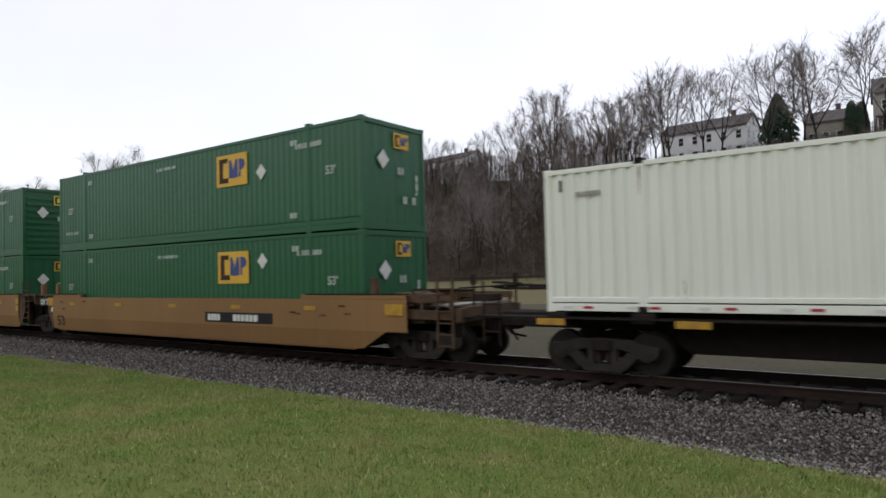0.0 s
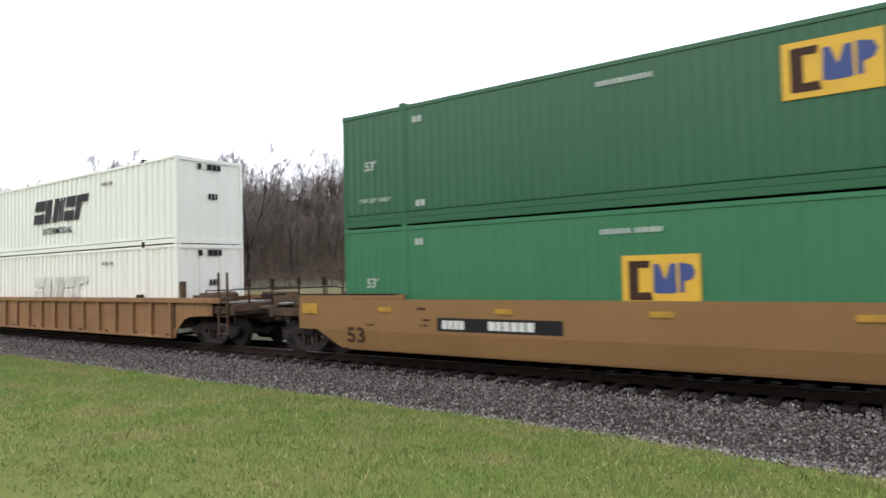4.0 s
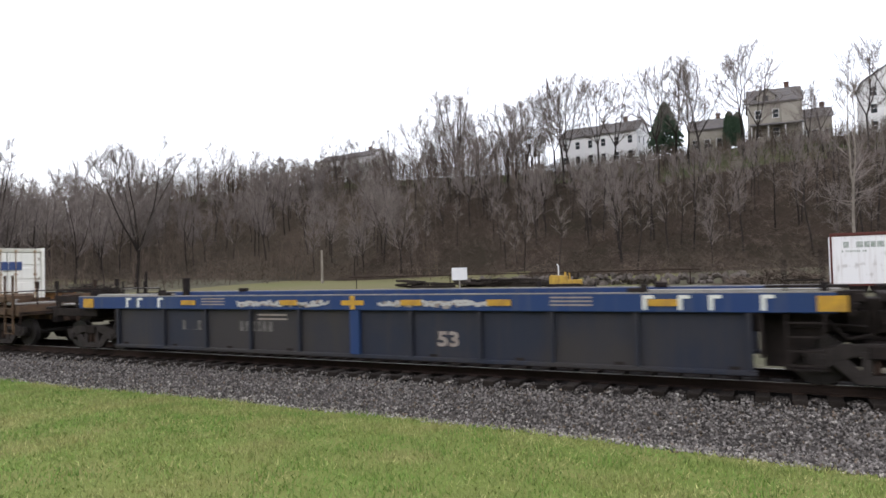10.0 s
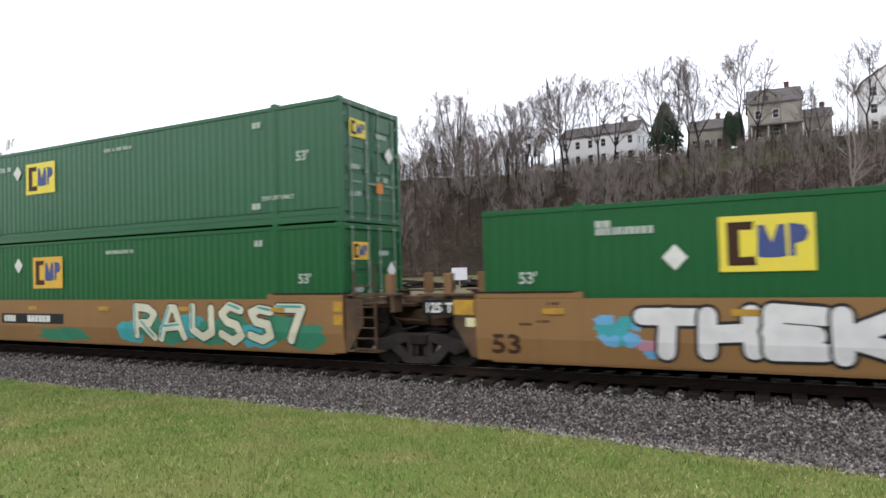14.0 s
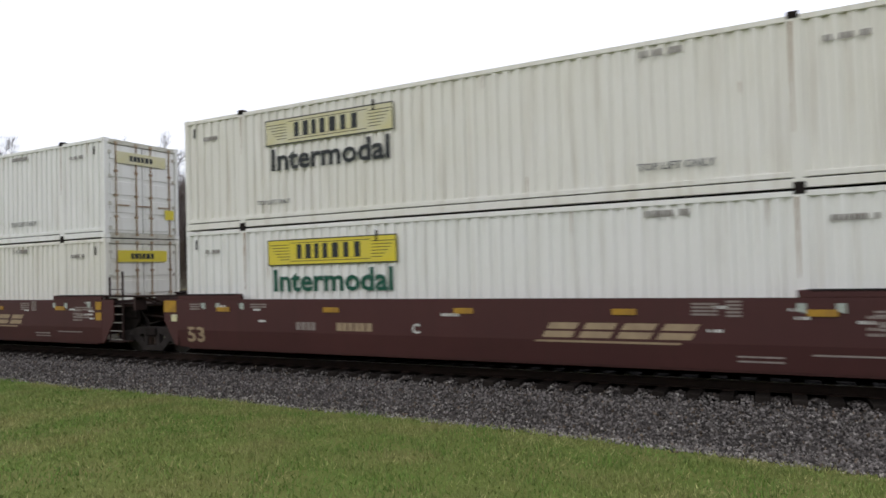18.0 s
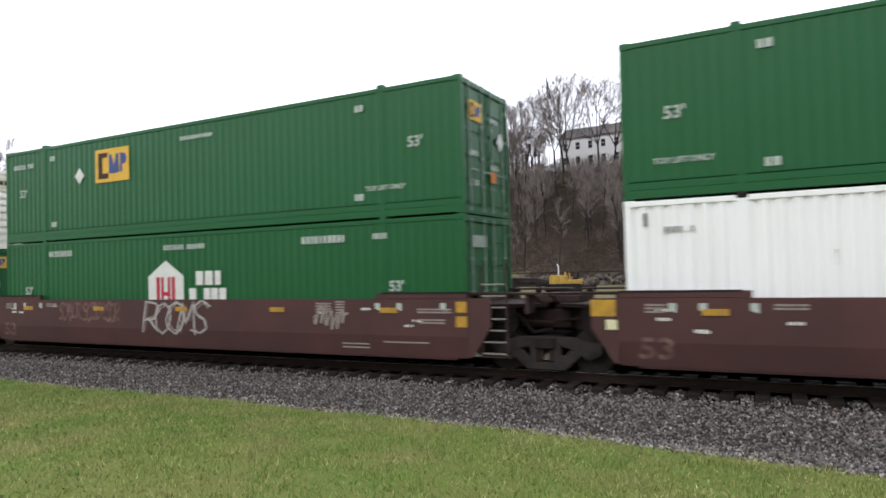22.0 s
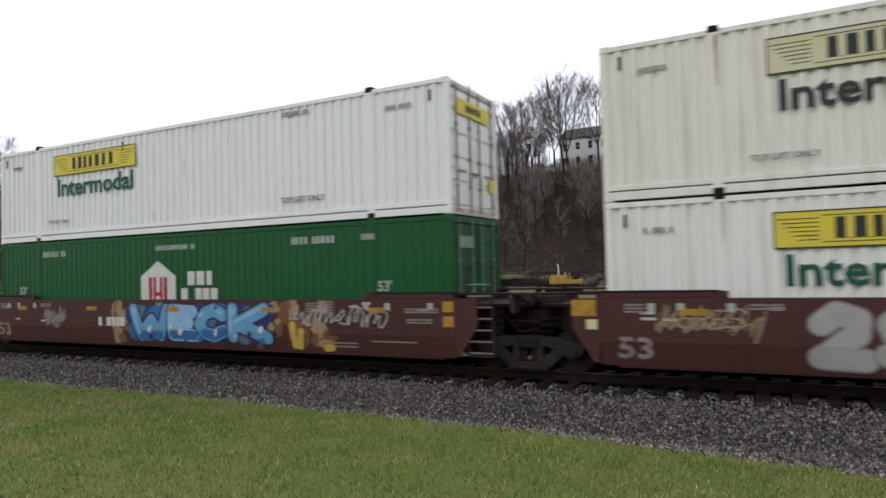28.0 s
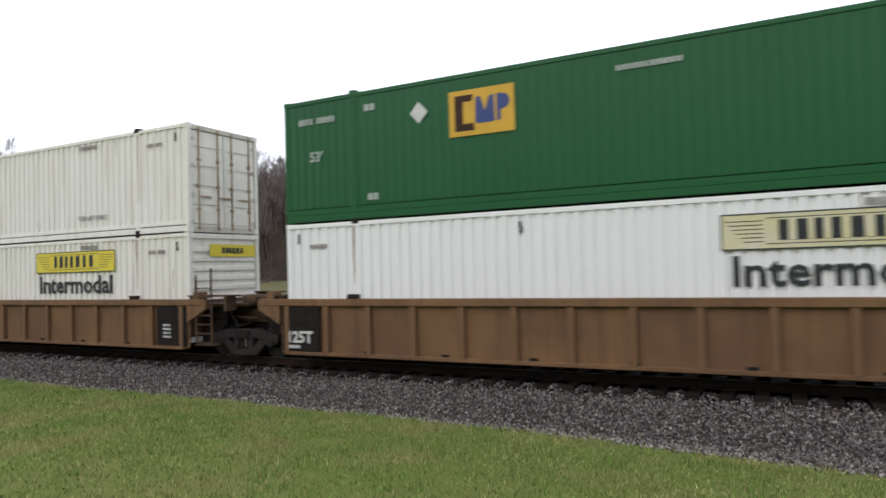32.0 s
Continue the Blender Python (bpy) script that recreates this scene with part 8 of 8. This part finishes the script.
# ---- things in the field ----
SIGN_WHITE = material("white_board", (0.66, 0.67, 0.70), 0.5, second=(0.60, 0.61, 0.64), scale=2, bump=0)
PLANT_YELLOW = material("worn_yellow_paint", (0.48, 0.32, 0.05), 0.55, second=(0.30, 0.18, 0.05), scale=3, streak=0.4, bump=0.05)
PANEL_WORN = material("peeling_white_paint", (0.70, 0.70, 0.71), 0.65, second=(0.33, 0.31, 0.30), scale=1.6, mix=0.66, soft=0.08, streak=0.3, streak_colour=(0.25, 0.17, 0.12), bump=0.08)
MARK_TRAILER = material("weathered_grey_green_marking", (0.24, 0.28, 0.25), 0.7, second=(0.42, 0.44, 0.42), scale=5, soft=0.12, bump=0)
FRAME_RUST = material("rust_red_frame", (0.10, 0.028, 0.022), 0.7, second=(0.06, 0.022, 0.018), scale=3, bump=0.1)
FIELD_STONE = material("field_stone", (0.12, 0.105, 0.095), 0.9, second=(0.07, 0.06, 0.052), scale=3, vary=0.35, bump=0.4)


def sign_board():
    ob = tagged(new("sign_board"), "plain white board on a steel post in the field", "sign")
    x, y = -20.8, 43.0
    ob.matrix_basis = pose(x, y, ground_z(x, y), 0, 0, 24)
    part("post", Shape().box(-0.05, 0.05, -0.02, 0.05, -0.3, 2.1), GREY_STEEL, ob)
    part("board", Shape().box(-0.56, 0.56, -0.06, -0.03, 1.25, 2.15), SIGN_WHITE, ob, bevel=0.01)


sign_board()


def bulldozer():
    ob = tagged(new("bulldozer"), "small worn yellow crawler bulldozer parked in the field", "bulldozer")
    x, y = -15.0, 50.0
    ob.matrix_basis = pose(x, y, ground_z(x, y), 0, 0, 12)
    for s in (-1, 1):
        t = part("crawler_track", lambda: Shape().plate([(-1.5, 0.1), (-1.3, 0), (1.1, 0), (1.4, 0.15), (1.45, 0.45), (1.2, 0.65), (-1.2, 0.65), (-1.5, 0.45)], -0.2, 0.4), DARK, ob, at=(0, s * 0.75, 0), bevel=0.03, key="dtrack")
        for i in range(4):
            part("roller", lambda: Shape().rod((0, -0.22, 0), (0, 0.22, 0), 0.14, 10), RUSTY, t, at=(-0.8 + i * 0.55, 0, 0.25), key="droll")
    part("engine_cover", Shape().plate([(-1.2, 0.6), (0.2, 0.6), (0.2, 1.25), (-1.1, 1.32), (-1.2, 1.2)], -0.45, 0.9), PLANT_YELLOW, ob, bevel=0.04)
    part("grille", Shape().box(-1.24, -1.2, -0.4, 0.4, 0.7, 1.15), DARK, ob)
    part("body", Shape().box(0.2, 1.3, -0.5, 0.5, 0.55, 0.95), PLANT_YELLOW, ob, bevel=0.03)
    part("seat", Shape().box(0.6, 1.0, -0.3, 0.3, 0.95, 1.1).box(0.95, 1.1, -0.3, 0.3, 1.0, 1.5), DARK, ob, bevel=0.04)
    part("lever_stand", Shape().rod((0.35, -0.2, 0.95), (0.3, -0.2, 1.5), 0.03).rod((0.4, 0.1, 0.95), (0.36, 0.1, 1.45), 0.03), PLANT_YELLOW, ob)
    part("exhaust_pipe", Shape().rod((-0.5, 0, 1.25), (-0.5, 0, 2.05), 0.05, 8).rod((-0.5, 0, 2.02), (-0.62, 0, 2.18), 0.05, 8), SIGN_WHITE, ob)
    part("air_cleaner", Shape().rod((0.0, 0.15, 1.25), (0.0, 0.15, 1.55), 0.09, 8), PLANT_YELLOW, ob)
    part("blade", Shape().plate([(-2.2, 0.05), (-2.05, 0.0), (-1.98, 0.4), (-2.1, 0.85), (-2.2, 0.85), (-2.1, 0.4)], -1.4, 2.8), DARK, ob)
    for s in (-1, 1):
        part("push_arm", lambda: Shape().box(-2.05, 0.3, -0.06, 0.06, 0.2, 0.38), DARK, ob, at=(0, s * 1.05, 0), key="darm")
    part("ripper", Shape().box(1.3, 2.4, -0.5, 0.5, 0.3, 0.5).box(2.2, 2.35, -0.6, 0.6, 0.1, 0.7), DARK, ob, bevel=0.02)


bulldozer()


def old_trailer():
    ob = tagged(new("box_trailer"), "derelict white box trailer with rust-red frame", "trailer")
    x, y = 2.75, 46.3
    ob.matrix_basis = pose(x, y, ground_z(x, y))
    part("side_panel", Shape().box(0.08, 8.0, 0.0, 0.06, 0.55, 3.45), PANEL_WORN, ob)
    part("body", Shape().box(0.06, 8.0, 0.07, 2.4, 0.55, 3.44), PANEL_WORN, ob)
    part("top_rail", Shape().box(0, 8.05, -0.04, 0.12, 3.42, 3.62), FRAME_RUST, ob, bevel=0.02)
    part("corner_post", Shape().box(0, 0.10, -0.03, 0.12, 0.5, 3.42), FRAME_RUST, ob)
    part("bottom_rail", Shape().box(0, 8.05, -0.04, 0.1, 0.42, 0.55), FRAME_RUST, ob)
    part("name_marking", bars(6, 0.36, seed=4, aspect=0.95, gap=0.15), MARK_TRAILER, ob, at=(0.7, -0.004, 2.72))
    part("name_marking", bars(12, 0.12, seed=6, aspect=0.7), MARK_TRAILER, ob, at=(0.6, -0.004, 2.45))
    for px in (1.4, 2.5):
        part("wheel", lambda: Shape().rod((0, 0, 0), (0, 0.3, 0), 0.5, 16), DARK, ob, at=(px, 0.1, 0.4), key="twheel")


old_trailer()


def stone_wall():
    """A tumbled dry-stone wall along the field's far side."""
    ob = tagged(new("stone_wall"), "tumbled low dry-stone wall with rubble at the wood's edge", "wall")
    rnd = random.Random(14)
    lumps = []
    for k in range(6):
        s = Shape()
        u = [(1, 0, 0), (-1, 0, 0), (0, 1, 0), (0, -1, 0), (0, 0, 1), (0, 0, -1), (0.7, 0.7, 0.5), (-0.7, -0.6, 0.6), (0.6, -0.7, 0.6), (-0.7, 0.6, 0.5)]
        bm = bmesh.new()
        for a in u:
            bm.verts.new([c * rnd.uniform(0.75, 1.1) for c in a])
        bmesh.ops.convex_hull(bm, input=bm.verts)
        me = bpy.data.meshes.new("stone")
        bm.to_mesh(me)
        bm.free()
        me.materials.append(FIELD_STONE)
        lumps.append(me)
    for i in range(240):
        x = rnd.uniform(-21, -2) if i < 170 else rnd.uniform(-29, -21)
        y = 61 + rnd.gauss(0, 0.5)
        r = rnd.uniform(0.18, 0.42)
        st = part("stone", lumps[i % 6], FIELD_STONE, ob)
        st.matrix_basis = pose(x, y, ground_z(x, y) + rnd.uniform(0.0, 0.75), rnd.uniform(0, 360), rnd.uniform(0, 360), 0) @ Matrix.Diagonal((r * 1.3, r, r * 0.8, 1))


stone_wall()


def timber_pile():
    """Old track ties and logs dumped in a long low heap."""
    ob = tagged(new("timber_pile"), "long low heap of old dark timber ties in the field", "timber pile")
    rnd = random.Random(31)
    for i in range(46):
        x, layer = rnd.uniform(-35, -19), rnd.choice((0, 0, 1, 1, 2))
        st = part("timber", lambda: Shape().box(-1.35, 1.35, -0.13, 0.13, -0.11, 0.11), TIE, ob, bevel=0.015, key="oldtie")
        st.matrix_basis = pose(x, 59.6 + rnd.gauss(0, 0.5), ground_z(x, 60) + 0.12 + 0.27 * layer, rnd.uniform(-4, 4), rnd.uniform(-5, 5), rnd.gauss(0, 9))


timber_pile()


def rail_fence():
    ob = tagged(new("pipe_fence"), "low rusty pipe rail on short posts", "fence")
    part("pipe", Shape().rod((-42, 59, 1.25), (-6, 59, 1.35), 0.05, 8), RUSTY, ob)
    for i in range(4):
        part("post", lambda: Shape().rod((0, 0, -0.4), (0, 0, 1.2), 0.05, 6), RUSTY, ob, at=(-41 + i * 11.4, 59, 0.1), key="fpost")


rail_fence()


def lone_post():
    ob = tagged(new("timber_post"), "short weathered timber pole at the wood's edge", "pole")
    ob.matrix_basis = pose(-57.2, 74, ground_z(-57.2, 74))
    part("pole", Shape().rod((0, 0, -0.3), (0, 0, 4.6), 0.19, 8, 0.15), PALE_BARK, ob)


lone_post()


def brush_pile(x, y, label, seed, size=1.0, mat=None):
    ob = tagged(new("brush_pile"), label, "brush pile", "brush piles")
    ob.matrix_basis = pose(x, y, ground_z(x, y))
    rnd = random.Random(seed)
    segs = []
    for i in range(260 if mat is None else 900):
        a, r = rnd.uniform(0, 6.283), rnd.random() ** 0.5 * 3.2 * size
        p = Vector((math.cos(a) * r, math.sin(a) * r * 0.5, (1 - r / (3.3 * size)) * 1.3 * size * rnd.random()))
        b = rnd.uniform(0, 6.283)
        q = p + Vector((math.cos(b), math.sin(b), rnd.uniform(-0.2, 0.5))) * rnd.uniform(0.5, 1.5)
        segs.append((*p, *q, rnd.uniform(0.02, 0.07), 0.015))
    part("branch_heap", to_mesh("branch_heap", segs, 4, mat or BARK), mat or BARK, ob)


brush_pile(-76, 52, "heap of cut branches at the field's edge", 3)
brush_pile(0.2, 53, "mound of dry tan brush beside the old trailer", 5, 1.35, BRUSH)
brush_pile(-70, 50, "heap of cut branches at the field's edge", 4, 0.7)


# ---- movement ----
def motions():
    for ob, x, z in MOVING:
        walk(ob, [(t, pose(x + SPEED * t, TRACK_Y, z)) for t in (0.0, 16.0, 32.0)])
    # wheels roll while they pass; about five turns a second
    home = {ob: x for ob, x, z in MOVING}
    spin = math.degrees(SPEED / RAD)
    step = 1 / 30
    for w, car, off in WHEELS:
        place = w.matrix_basis.translation.copy()
        x = home[car] + off
        t0 = max(0.0, min(32.0, (-42 - x) / SPEED))
        t1 = max(0.0, min(32.0, (8 - x) / SPEED))
        n = max(1, math.ceil((t1 - t0) / step))
        times = sorted({0.0, 32.0} | {round(t0 + (t1 - t0) * i / n, 4) for i in range(n + 1)})
        kept = [times[0]]
        for t in times[1:]:
            if frame(t) > frame(kept[-1]):
                kept.append(t)
        walk(w, [(t, pose(*place, 0, spin * (min(max(t, t0), t1) - t0) % 360, 0)) for t in kept])


motions()
